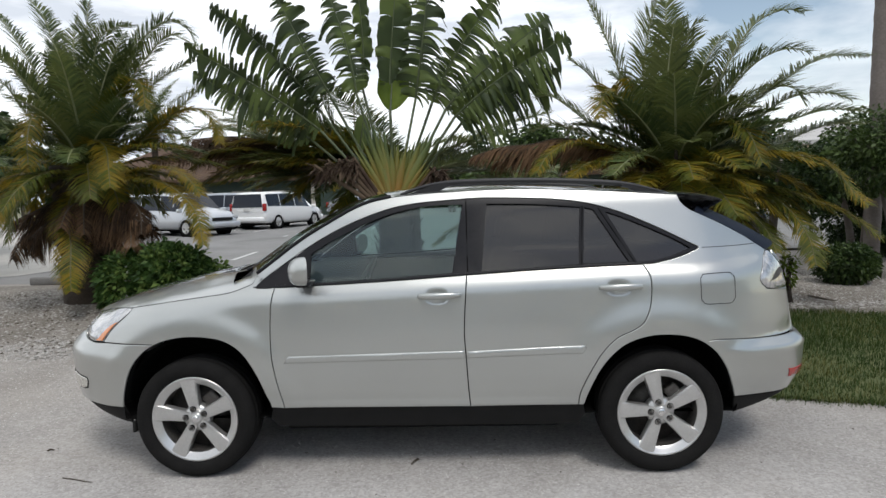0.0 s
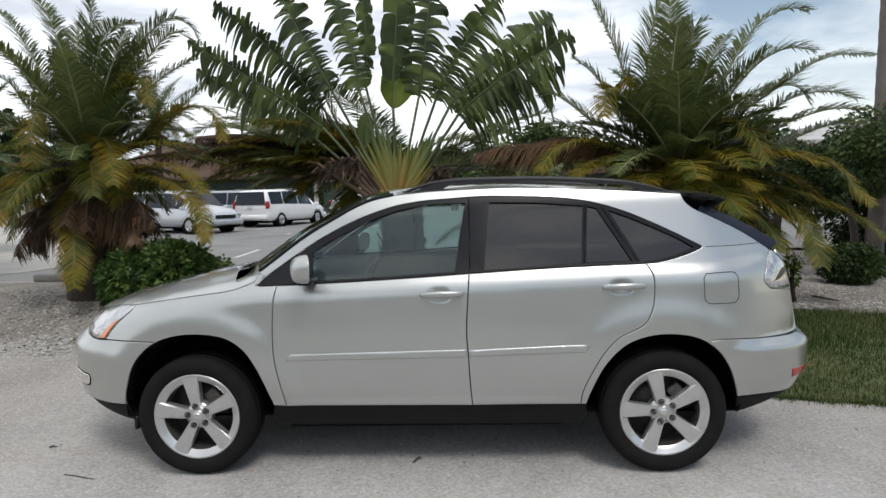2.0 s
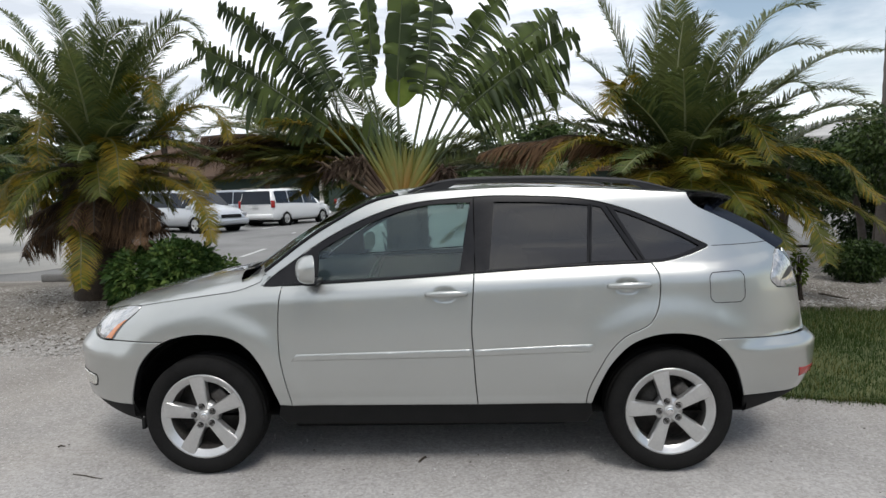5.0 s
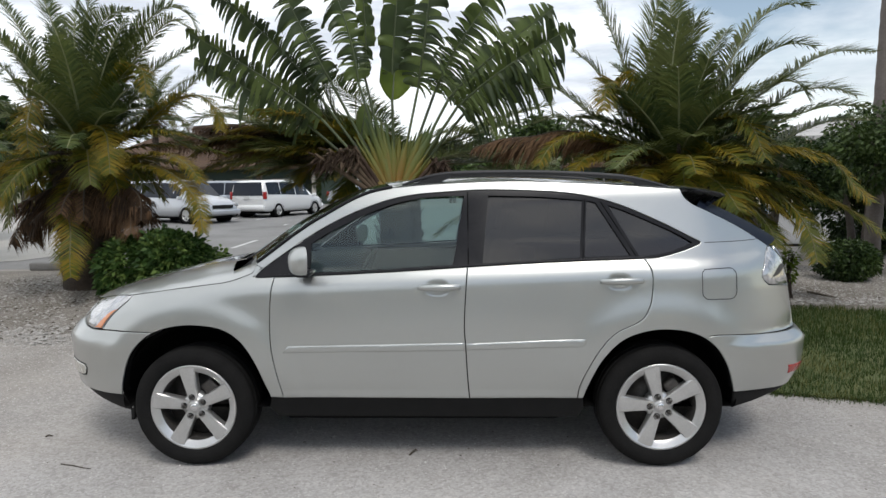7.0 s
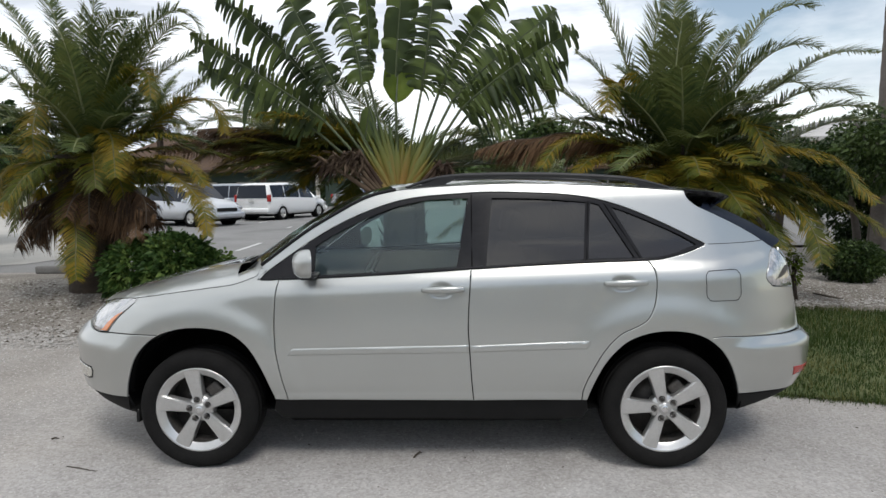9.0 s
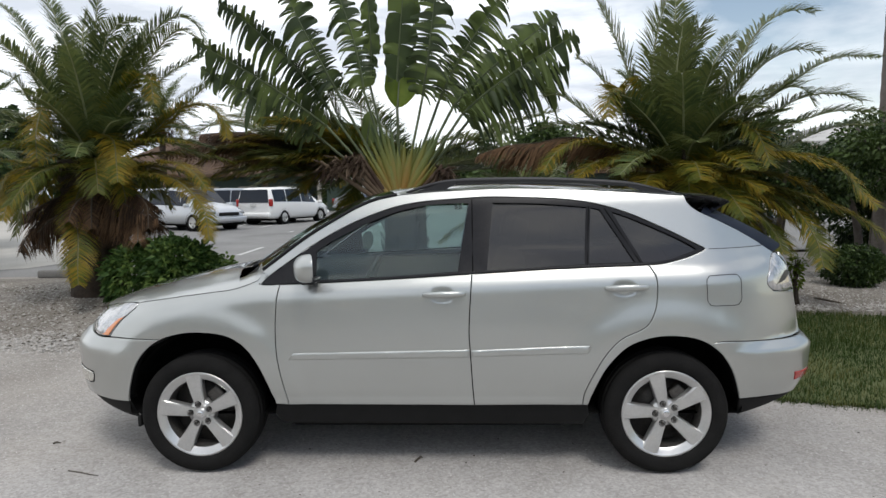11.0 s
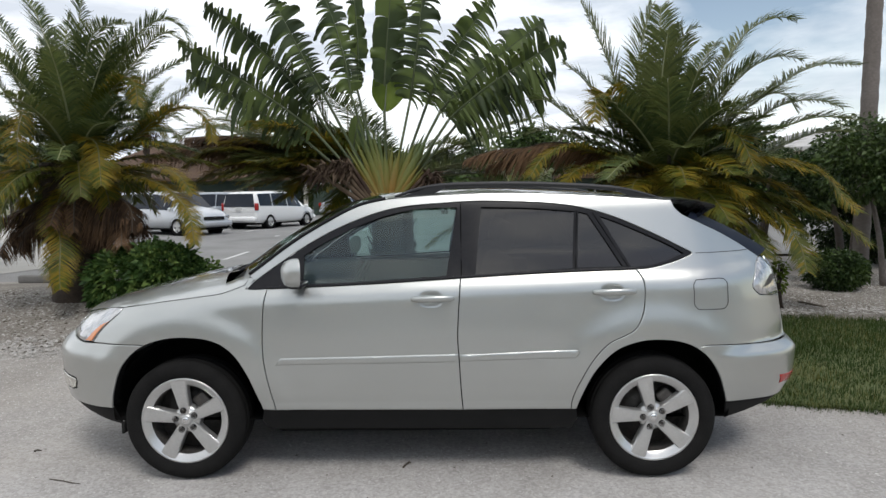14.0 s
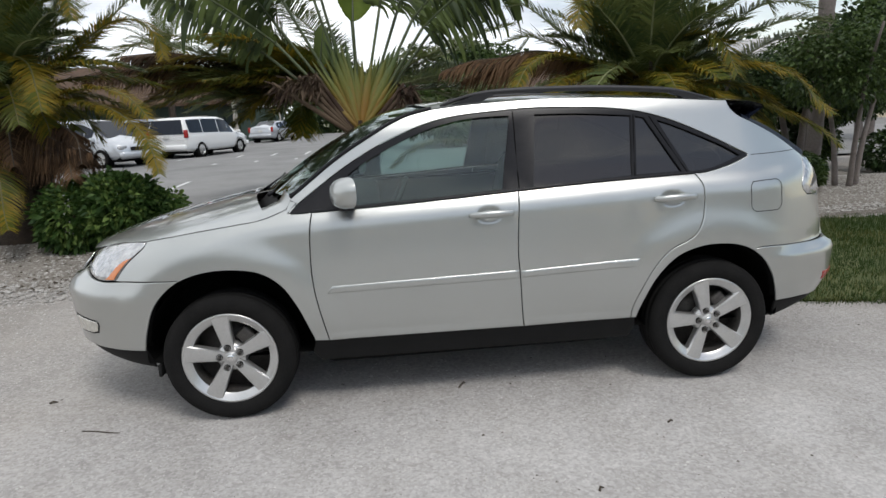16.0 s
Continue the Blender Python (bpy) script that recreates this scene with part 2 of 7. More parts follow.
M = {}
M["paint"] = paint("champagne_silver_paint", (0.470, 0.482, 0.468), 0.80, 0.30)
M["seam"] = surface("panel_seam", (0.035, 0.035, 0.035), (0.06, 0.06, 0.06), 0.7)
M["white_paint"] = paint("white_paint", (0.80, 0.80, 0.79), 0.0, 0.35)
M["silver_paint"] = paint("silver_paint", (0.55, 0.57, 0.60), 0.5)
M["grey_paint"] = paint("grey_blue_paint", (0.30, 0.33, 0.37), 0.5)
M["dark_paint"] = paint("dark_blue_gloss", (0.018, 0.024, 0.045), 0.2, 0.25)
M["black_trim"] = surface("black_trim", (0.010, 0.010, 0.012), (0.017, 0.017, 0.019), 0.30, scale=20, spec=0.18)
M["gate_glass"] = surface("tailgate_glass", (0.008, 0.011, 0.020), (0.012, 0.016, 0.028), 0.45, spec=0.03)
M["plastic"] = surface("grained_black_plastic", (0.010, 0.010, 0.010), (0.017, 0.017, 0.017), 0.75, scale=6, fine=240, bump=0.2, distance=0.002, spec=0.18)
M["rail"] = surface("grey_rail", (0.016, 0.016, 0.018), (0.024, 0.024, 0.026), 0.45, 0.0, scale=12, spec=0.35)
M["under"] = surface("underbody", (0.005, 0.005, 0.005), (0.011, 0.011, 0.011), 0.95, spec=0.03)
M["rubber"] = surface("tyre_rubber", (0.008, 0.008, 0.008), (0.017, 0.0165, 0.016), 0.85, scale=9, fine=120, bump=0.15, distance=0.003, spec=0.09)
M["alloy"] = surface("silver_alloy", (0.50, 0.50, 0.495), (0.60, 0.60, 0.59), 0.30, 0.75, scale=10, coat=0.4)
# inner rim: brake dust plus the shade behind the spokes, both in the colour
M["alloy_dusty_shaded"] = surface("dusted_shaded_alloy", (0.05, 0.047, 0.044), (0.16, 0.15, 0.14), 0.5, 0.6, scale=18, fine=80)
M["chrome"] = surface("chrome", (0.80, 0.80, 0.80), (0.86, 0.86, 0.86), 0.10, 1.0, scale=6)
M["steel"] = surface("brake_steel", (0.035, 0.033, 0.031), (0.09, 0.082, 0.075), 0.55, 0.4, scale=25)
M["lens"] = surface("clear_lens_over_chrome", (0.22, 0.225, 0.23), (0.70, 0.70, 0.70), 0.18, 0.6, scale=16, fine=45, coat=1.0)
M["fog"] = surface("warm_fog_lens", (0.45, 0.44, 0.40), (0.85, 0.84, 0.76), 0.12, 0.5, scale=22, fine=60, coat=1.0)
M["amber"] = surface("amber_lens", (0.50, 0.13, 0.02), (0.62, 0.19, 0.035), 0.15, scale=40, coat=1.0)
M["red"] = surface("red_lens", (0.26, 0.010, 0.009), (0.40, 0.02, 0.015), 0.25, scale=40, coat=0.25)
M["glass"] = glass_mat("green_tinted_glass", (0.60, 0.75, 0.72), 1.78, (0.90, 1.0, 0.98))
M["privacy"] = glass_mat("dark_privacy_glass", (0.045, 0.044, 0.044), 1.78, (1.0, 0.96, 0.92))
M["leather"] = surface("grey_leather", (0.20, 0.19, 0.17), (0.28, 0.27, 0.24), 0.5, scale=12, fine=200, bump=0.1)
M["cabin"] = surface("dark_cabin_trim", (0.03, 0.032, 0.034), (0.055, 0.057, 0.058), 0.65, scale=9)
M["letter"] = surface("badge_metal", (0.7, 0.7, 0.7), (0.8, 0.8, 0.8), 0.2, 1.0)

M["shell"] = shell_mat("packed_crushed_shell", (0.255, 0.244, 0.232), (0.405, 0.389, 0.374), (0.60, 0.58, 0.56), 34.0)
M["shingle"] = shell_mat("loose_shell_gravel", (0.10, 0.089, 0.078), (0.26, 0.244, 0.222), (0.52, 0.50, 0.475), 26.0, 0.03)
M["asphalt"] = surface("weathered_asphalt", (0.14, 0.138, 0.134), (0.28, 0.276, 0.268), 0.95, scale=0.5, fine=80, bump=0.3, distance=0.006)
M["line"] = surface("worn_white_line", (0.45, 0.45, 0.44), (0.72, 0.72, 0.70), 0.8, scale=6, fine=60)
M["soil"] = surface("far_soil", (0.12, 0.13, 0.07), (0.22, 0.21, 0.13), 0.95, scale=0.4, fine=20)
M["old_concrete"] = surface("old_concrete", (0.11, 0.105, 0.10), (0.19, 0.185, 0.175), 0.92, scale=5, fine=70, bump=0.35)
M["apron"] = surface("pale_sandy_shell", (0.35, 0.335, 0.305), (0.48, 0.46, 0.42), 0.95, scale=1.2, fine=30, bump=0.2)
M["concrete"] = surface("concrete", (0.30, 0.295, 0.28), (0.45, 0.44, 0.42), 0.9, scale=4, fine=60, bump=0.3)
M["grass"] = leaf_mat("lawn_grass", (0.025, 0.053, 0.009), (0.050, 0.083, 0.016), (0.14, 0.132, 0.038), 0.6, 0.3, 0.7)
M["turf"] = surface("turf", (0.05, 0.075, 0.022), (0.13, 0.135, 0.055), 0.95, scale=2.5, fine=60, bump=0.5)
M["stone"] = surface("shell_stones", (0.30, 0.29, 0.275), (0.64, 0.62, 0.59), 0.9, scale=12, vary=0.2)
M["stone_grey"] = surface("grey_shell_stones", (0.18, 0.168, 0.15), (0.52, 0.50, 0.47), 0.9, scale=12)
M["twig"] = surface("dry_twig", (0.035, 0.028, 0.02), (0.09, 0.07, 0.05), 0.85, scale=40)

M["frond"] = leaf_mat("palm_leaflets", (0.048, 0.074, 0.029), (0.086, 0.118, 0.040), (0.135, 0.158, 0.050), 0.4, 0.34)
M["frond_old"] = leaf_mat("yellowing_palm_leaflets", (0.054, 0.074, 0.012), (0.112, 0.124, 0.016), (0.24, 0.172, 0.017), 0.5, 0.42)
M["frond_dead"] = leaf_mat("dead_palm_leaflets", (0.022, 0.013, 0.008), (0.058, 0.034, 0.018), (0.125, 0.072, 0.036), 0.8, 0.2)
M["rachis"] = surface("frond_rib", (0.16, 0.18, 0.08), (0.28, 0.29, 0.16), 0.5, scale=9)
M["rachis_old"] = surface("yellowed_frond_rib", (0.07, 0.075, 0.022), (0.15, 0.13, 0.04), 0.5, scale=9)
M["bark"] = surface("fibrous_palm_bark", (0.020, 0.015, 0.011), (0.078, 0.055, 0.039), 0.9, scale=8, fine=60, bump=0.9, distance=0.03)
M["royal"] = surface("pale_palm_trunk", (0.115, 0.095, 0.084), (0.205, 0.18, 0.165), 0.85, scale=2.5, fine=30, bump=0.3)
M["fan_leaf"] = leaf_mat("traveller_palm_blade", (0.018, 0.029, 0.013), (0.044, 0.064, 0.022), (0.10, 0.135, 0.038), 0.40, 0.20, 2.0)
M["lime"] = leaf_mat("young_bright_blade", (0.07, 0.105, 0.012), (0.10, 0.15, 0.016), (0.15, 0.20, 0.028), 0.4, 0.5, 2.0)
M["fan_dead"] = leaf_mat("withered_blade", (0.022, 0.013, 0.009), (0.052, 0.032, 0.022), (0.11, 0.078, 0.052), 0.8, 0.12)
M["petiole"] = surface("green_petiole", (0.040, 0.056, 0.022), (0.085, 0.105, 0.045), 0.5, scale=5, vary=0.2)
M["sheath"] = sheath_mat()
M["bush"] = leaf_mat("shrub_leaves", (0.024, 0.056, 0.014), (0.056, 0.108, 0.024), (0.14, 0.205, 0.05), 0.6, 0.35, 4.0)
M["bush_dark"] = leaf_mat("dark_broad_leaves", (0.012, 0.026, 0.008), (0.030, 0.056, 0.016), (0.068, 0.105, 0.028), 0.45, 0.22)
M["far_leaf"] = leaf_mat("far_foliage", (0.020, 0.040, 0.016), (0.04, 0.07, 0.025), (0.08, 0.11, 0.04), 0.6, 0.25, 0.6)
M["roof"] = surface("brown_shingle_roof", (0.050, 0.030, 0.020), (0.115, 0.070, 0.044), 0.9, scale=0.8, fine=8, bump=0.5, distance=0.05)
M["greywall"] = surface("green_board_wall", (0.03, 0.05, 0.04), (0.05, 0.075, 0.06), 0.8, scale=1.5)
M["stucco"] = surface("cream_stucco", (0.50, 0.44, 0.33), (0.60, 0.54, 0.42), 0.9, scale=1.2, fine=30, bump=0.2)
M["greyroof"] = surface("pale_grey_roof", (0.38, 0.37, 0.36), (0.50, 0.49, 0.47), 0.85, scale=1.0, fine=12, bump=0.3)
M["postwood"] = surface("weathered_post", (0.30, 0.28, 0.24), (0.44, 0.41, 0.36), 0.9, scale=6, fine=60, bump=0.3)
M["dark_glass"] = surface("dark_vehicle_glass", (0.008, 0.011, 0.018), (0.014, 0.019, 0.030), 0.06, spec=0.3)


# ---- building blocks ----
def smooth(a, b, v):
    k = np.clip((v - a) / (b - a), 0, 1)
    return k * k * (3 - 2 * k)


def mesh_of(name, verts, faces, mat, smooth_on=True, normals=None):
    me = bpy.data.meshes.new(name)
    me.from_pydata([tuple(map(float, v)) for v in verts], [], faces)
    me.materials.append(mat)
    me.polygons.foreach_set("use_smooth", [smooth_on] * len(me.polygons))
    me.update()
    if normals is not None:
        me.normals_split_custom_set_from_vertices([tuple(map(float, v)) for v in normals])
    return me


def put_mesh(name, me, parent=None, label=""):
    ob = new(name, me)
    if parent is not None:
        ob.parent = parent
    return tagged(ob, label)


def part(name, bm, mat, parent=None, label="", smooth_on=True):
    me = bpy.data.meshes.new(name)
    bm.to_mesh(me)
    bm.free()
    me.materials.append(mat)
    me.polygons.foreach_set("use_smooth", [smooth_on] * len(me.polygons))
    return put_mesh(name, me, parent, label)


def raw(name, verts, faces, mat, parent=None, label="", smooth_on=True, normals=None):
    return put_mesh(name, mesh_of(name, verts, faces, mat, smooth_on, normals), parent, label)


def box_bm(cx, cy, cz, sx, sy, sz, bevel=0.0, seg=2, m=None):
    bm = bmesh.new()
    bmesh.ops.create_cube(bm, size=1.0)
    bmesh.ops.scale(bm, vec=(sx, sy, sz), verts=bm.verts)
    if bevel:
        bmesh.ops.bevel(bm, geom=list(bm.edges), offset=bevel, segments=seg, affect="EDGES", profile=0.5)
    if m is not None:
        bmesh.ops.transform(bm, matrix=m, verts=bm.verts)
    bmesh.ops.translate(bm, vec=(cx, cy, cz), verts=bm.verts)
    return bm


def lathe(profile, n=64, axis="y", centre=(0, 0, 0)):
    """Verts and faces of a turned body; profile: (radius, along the axis)."""
    verts, faces = [], []
    for r, a in profile:
        for k in range(n):
            t = 2 * math.pi * k / n
            c, s = r * math.cos(t), r * math.sin(t)
            v = (c, a, s) if axis == "y" else (c, s, a)
            verts.append((v[0] + centre[0], v[1] + centre[1], v[2] + centre[2]))
    for i in range(len(profile) - 1):
        for k in range(n):
            k2 = (k + 1) % n
            faces.append((i * n + k, i * n + k2, (i + 1) * n + k2, (i + 1) * n + k))
    return verts, faces


def tube(points, radii, n=8, flat=1.0):
    """Verts and faces of a round bar along points; flat squeezes it sideways."""
    pts = [Vector(p) for p in points]
    verts, faces = [], []
    for i, p in enumerate(pts):
        t = (pts[min(i + 1, len(pts) - 1)] - pts[max(i - 1, 0)]).normalized()
        up = Vector((0, 0, 1)) if abs(t.z) < 0.95 else Vector((0, 1, 0))
        a = t.cross(up).normalized()
        b = a.cross(t)
        for k in range(n):
            w = 2 * math.pi * k / n
            verts.append(p + (a * math.cos(w) * flat + b * math.sin(w)) * radii[i])
    for i in range(len(pts) - 1):
        for k in range(n):
            k2 = (k + 1) % n
            faces.append((i * n + k, i * n + k2, (i + 1) * n + k2, (i + 1) * n + k))
    faces.append(tuple(range(n))[::-1])
    faces.append(tuple(range((len(pts) - 1) * n, len(pts) * n)))
    return verts, faces


def spline(pts, step=0.02):
    """A smooth line through the points, resampled."""
    p = [np.array(q, float) for q in pts]
    if len(p) == 2:
        k = max(1, int(np.linalg.norm(p[1] - p[0]) / step))
        return [tuple(p[0] + (p[1] - p[0]) * i / k) for i in range(k + 1)]
    p = [2 * p[0] - p[1]] + p + [2 * p[-1] - p[-2]]
    out = []
    for i in range(1, len(p) - 2):
        a, b, c, d = p[i - 1:i + 3]
        t1, t2 = (np.linalg.norm(b - a) ** 0.5 + 1e-9), (np.linalg.norm(c - b) ** 0.5 + 1e-9)
        t3 = np.linalg.norm(d - c) ** 0.5 + 1e-9
        m1 = (c - b) - t2 * ((c - a) / (t1 + t2) - (b - a) / t1)
        m2 = (c - b) + t2 * ((d - c) / t3 - (d - b) / (t2 + t3))
        k = max(1, int(np.linalg.norm(c - b) / step))
        for j in range(k):
            s = j / k
            out.append(tuple((2 * s**3 - 3 * s**2 + 1) * b + (s**3 - 2 * s**2 + s) * m1 + (-2 * s**3 + 3 * s**2) * c + (s**3 - s**2) * m2))
    out.append(tuple(p[-2]))
    return out


# ---- ground ----
def sheet(name, loop, z, mat, label, category="ground"):
    v = [(x, y, z) for x, y in loop]
    return tagged(raw(name, v, [tuple(range(len(v)))], mat, smooth_on=False), label, category, kind="structure")


def wavy(line, amp, seed, step=0.12):
    rnd = random.Random(seed)
    out = []
    for x, y in spline(line, step):
        out.append((x + rnd.uniform(-amp, amp), y + rnd.uniform(-amp, amp)))
    return out


sheet("ground", [(-900, -900), (900, -900), (900, 900), (-900, 900)], 0.0, M["shell"], "pale packed crushed-shell drive")


def bed_height(x, y):
    """The planting bed swells gently behind the drive."""
    a = smooth(3.3, 5.6, y) * (1 - smooth(7.2, 8.6, y))
    return 0.008 + 0.13 * float(a) + 0.02 * noise.noise(Vector((x * 0.8, y * 0.8, 0)))


def gravel_bed():
    nx, ny = 120, 44
    verts, faces = [], []
    for j in range(ny + 1):
        for i in range(nx + 1):
            x = -16 + 34 * i / nx
            y0 = (3.25 if x < 2.2 else 4.35) + (0.30 if x < 2.2 else 0.12) * noise.noise(Vector((x * 0.9, 0, 3))) + 0.12 * noise.noise(Vector((x * 4.3, 0, 5)))
            y = y0 + (8.8 - y0) * j / ny
            edge = min(1, j / 4, (ny - j) / 4)
            verts.append((x, y, bed_height(x, y) * edge + (0.004 if edge == 0 else 0) * 0 - (0.01 if j in (0, ny) else 0)))
    m = nx + 1
    for j in range(ny):
        for i in range(nx):
            faces.append((j * m + i, j * m + i + 1, (j + 1) * m + i + 1, (j + 1) * m + i))
    tagged(raw("gravel_bed", verts, faces, M["shingle"]), "grey loose shell gravel in the planting bed", "gravel", kind="structure")


gravel_bed()
LOT_Z = 0.22                       # the lot climbs gently to this height


def lot_z(y):
    return 0.005 + (LOT_Z - 0.005) * min(1.0, max(0.0, (y - 9.0) / 12.0))


lot_rows = ((-90, 4.2, 8.9), (-90, 4.6, 12.0), (-90, 30, 13.0), (-90, 60, 14.0), (-90, 60, 21.0), (-90, 60, 60.0))
tagged(raw("parking_lot", [(x, y, lot_z(y)) for a, b, y in lot_rows for x in (a, b)], [(2 * i, 2 * i + 1, 2 * i + 3, 2 * i + 2) for i in range(5)], M["asphalt"], smooth_on=False), "weathered grey asphalt parking lot", "parking lot", kind="structure")
tagged(raw("far_field", [(-800, 60, 0.012), (800, 60, 0.012), (800, 800, 0.012), (-800, 800, 0.012)], [(0, 1, 2, 3)], M["soil"]), "distant grassy ground", "ground", kind="structure")


# pale sandy apron over the lot, behind the bushy palm
apron_rows = ((-10.9, 9.75), (-9.95, 10.15), (-9.4, 11.4), (-12.3, 17.0), (-14.8, 21.0), (-25.0, 37.0))
tagged(raw("shell_apron", [(x, y, lot_z(y) + 0.010) for b, y in apron_rows for x in (-88, b)], [(2 * i, 2 * i + 1, 2 * i + 3, 2 * i + 2) for i in range(5)], M["apron"], smooth_on=False), "pale sandy shell surface over part of the parking lot", "ground", kind="structure")


def parking_lines():
    for x, y in ((-5.78, 12.3), (-5.12, 19.9), (-6.55, 19.6), (-8.8, 22.9), (-10.2, 22.6), (-3.7, 20.2), (-2.3, 20.5), (-7.3, 12.1)):
        long = 1.9 if y < 15 else 5.0
        v = [(x + a, b, lot_z(b) + 0.006) for a, b in ((-0.06, y), (0.06, y), (0.06, y + long), (-0.06, y + long))]
        ob = raw("painted_line", v, [(0, 1, 2, 3)], M["line"], smooth_on=False)
        tagged(ob, "worn white painted parking line on asphalt", "road marking", "parking lines", "structure")


parking_lines()


def lawn():
    near = wavy([(2.15, 1.42), (2.7, 1.25), (3.1, 1.14), (3.7, 1.0), (4.6, 0.86), (6.5, 0.75), (9.0, 0.7)], 0.02, 5)
    far = wavy([(9.0, 4.0), (6.5, 4.15), (5.4, 4.28), (4.7, 4.5), (3.6, 4.55), (2.4, 4.4), (2.15, 4.0)], 0.03, 6)
    loop = near + far
    sheet("lawn", loop, 0.012, M["turf"], "strip of short patchy grass", "grass")
    poly = np.array(loop)
    rnd = random.Random(11)
    verts, faces = [], []
    lo, hi = poly.min(0), (6.8, 4.6)
    pts = np.array([(rnd.uniform(lo[0], hi[0]), rnd.uniform(lo[1], hi[1])) for _ in range(62000)])
    for x, y in pts[inside_poly(poly, pts)]:
        bald = noise.noise(Vector((x * 1.1, y * 1.6, 4)))
        if bald > 0.28 and rnd.random() < 0.55:
            continue
        h = rnd.uniform(0.025, 0.07) * (1.25 if y > 2.6 else 0.85)
        a = rnd.uniform(0, 6.283)
        w = rnd.uniform(0.002, 0.0045)
        lean = rnd.uniform(0.0, 0.05)
        dx, dy = math.cos(a), math.sin(a)
        i = len(verts)
        verts += [(x - dy * w, y + dx * w, 0.01), (x + dy * w, y - dx * w, 0.01), (x + dx * lean, y + dy * lean, 0.01 + h)]
        faces.append((i, i + 1, i + 2))
    tagged(raw("grass_blades", verts, faces, M["grass"]), "short green and straw-coloured grass blades", "grass", kind="stuff")


def stray_grass():
    """Thin runners of grass that creep out over the shell along the lawn's edge."""
    rnd = random.Random(12)
    line = spline([(2.15, 1.42), (2.7, 1.25), (3.1, 1.14), (3.7, 1.0), (4.6, 0.86), (6.5, 0.75)], 0.02)
    verts, faces = [], []
    for _ in range(5200):
        x, y = line[rnd.randrange(len(line))]
        off = abs(rnd.gauss(0, 0.05)) * (1 + 1.6 * max(0, noise.noise(Vector((x * 3, 1, 0)))))
        x, y = x + rnd.uniform(-0.03, 0.03), y - off + 0.02
        a, h, w = rnd.uniform(0, 6.283), rnd.uniform(0.015, 0.045), rnd.uniform(0.002, 0.004)
        dx, dy, lean = math.cos(a), math.sin(a), rnd.uniform(0.0, 0.05)
        i = len(verts)
        verts += [(x - dy * w, y + dx * w, 0.001), (x + dy * w, y - dx * w, 0.001), (x + dx * lean, y + dy * lean, h)]
        faces.append((i, i + 1, i + 2))
    tagged(raw("grass_blades", verts, faces, M["grass"]), "sparse grass runners at the edge of the drive", "grass", kind="stuff")


def inside_poly(poly, pts):
    x, y = pts[:, 0], pts[:, 1]
    hit = np.zeros(len(pts), bool)
    q = np.roll(poly, 1, axis=0)
    for (x1, y1), (x2, y2) in zip(poly, q):
        cross = (y1 > y) != (y2 > y)
        hit ^= cross & (x < (x2 - x1) * (y - y1) / ((y2 - y1) if y2 != y1 else 1e-12) + x1)
    return hit


lawn()
stray_grass()


def pebbles(name, count, area, size, z_of, mat, label, seed, power=1.6):
    """Loose broken shell and stone, each a small faceted lump."""
    rnd = random.Random(seed)
    base = [(1, 0, 0), (-1, 0, 0), (0, 1, 0), (0, -1, 0), (0, 0, 1)]
    tri = [(0, 2, 4), (2, 1, 4), (1, 3, 4), (3, 0, 4)]
    verts, faces = [], []
    for _ in range(count):
        x, y = rnd.uniform(area[0], area[1]), rnd.uniform(area[2], area[3])
        s = size[0] + (size[1] - size[0]) * rnd.random() ** power
        a = rnd.uniform(0, 6.283)
        c, q = math.cos(a), math.sin(a)
        k = (rnd.uniform(0.6, 1.3) * s, rnd.uniform(0.5, 1.0) * s, rnd.uniform(0.25, 0.7) * s)
        z = z_of(x, y)
        i = len(verts)
        for b in base:
            u, v, w = b[0] * k[0] + rnd.uniform(-0.3, 0.3) * s, b[1] * k[1] + rnd.uniform(-0.3, 0.3) * s, b[2] * k[2]
            verts.append((x + c * u - q * v, y + q * u + c * v, z + w - 0.001))
        faces += [tuple(i + t for t in f) for f in tri]
    tagged(raw(name, verts, faces, mat, smooth_on=False), label, "gravel", kind="stuff")


pebbles("drive_pebbles", 46000, (-4.6, 4.4, -2.6, 2.6), (0.002, 0.012), lambda x, y: 0.0, M["stone"], "small loose shell fragments on the drive", 21, 2.2)
pebbles("leaf_litter", 420, (-4.5, 4.0, -2.4, 1.2), (0.003, 0.010), lambda x, y: 0.001, M["twig"], "dark dry leaf crumbs scattered on the drive", 27, 2.2)
pebbles("edge_pebbles", 3500, (1.9, 6.4, 0.65, 1.6), (0.002, 0.009), lambda x, y: 0.004, M["stone_grey"], "loose shell fragments along the lawn edge", 24, 2.0)
pebbles("edge_gravel", 9000, (-10, 2.2, 2.75, 3.7), (0.006, 0.028), lambda x, y: 0.001, M["stone_grey"], "coarse shell scattered from the bed onto the drive", 25)
pebbles("edge_gravel", 8000, (-10, 2.2, 2.3, 3.5), (0.004, 0.020), lambda x, y: 0.001, M["stone_grey"], "coarse shell scattered from the bed onto the drive", 30)
pebbles("edge_gravel", 4200, (-10, 2.0, 1.5, 3.2), (0.003, 0.014), lambda x, y: 0.001, M["stone_grey"], "coarse shell scattered from the bed onto the drive", 26)
pebbles("leaf_litter", 4200, (-11, 2.3, 3.0, 6.5), (0.008, 0.034), lambda x, y: bed_height(x, y), M["twig"], "dry brown leaf litter on the gravel bed", 28, 1.8)
pebbles("leaf_litter", 500, (2.3, 8.5, 4.5, 7.5), (0.008, 0.024), lambda x, y: bed_height(x, y), M["twig"], "dry brown leaf litter on the gravel bed", 29, 1.8)
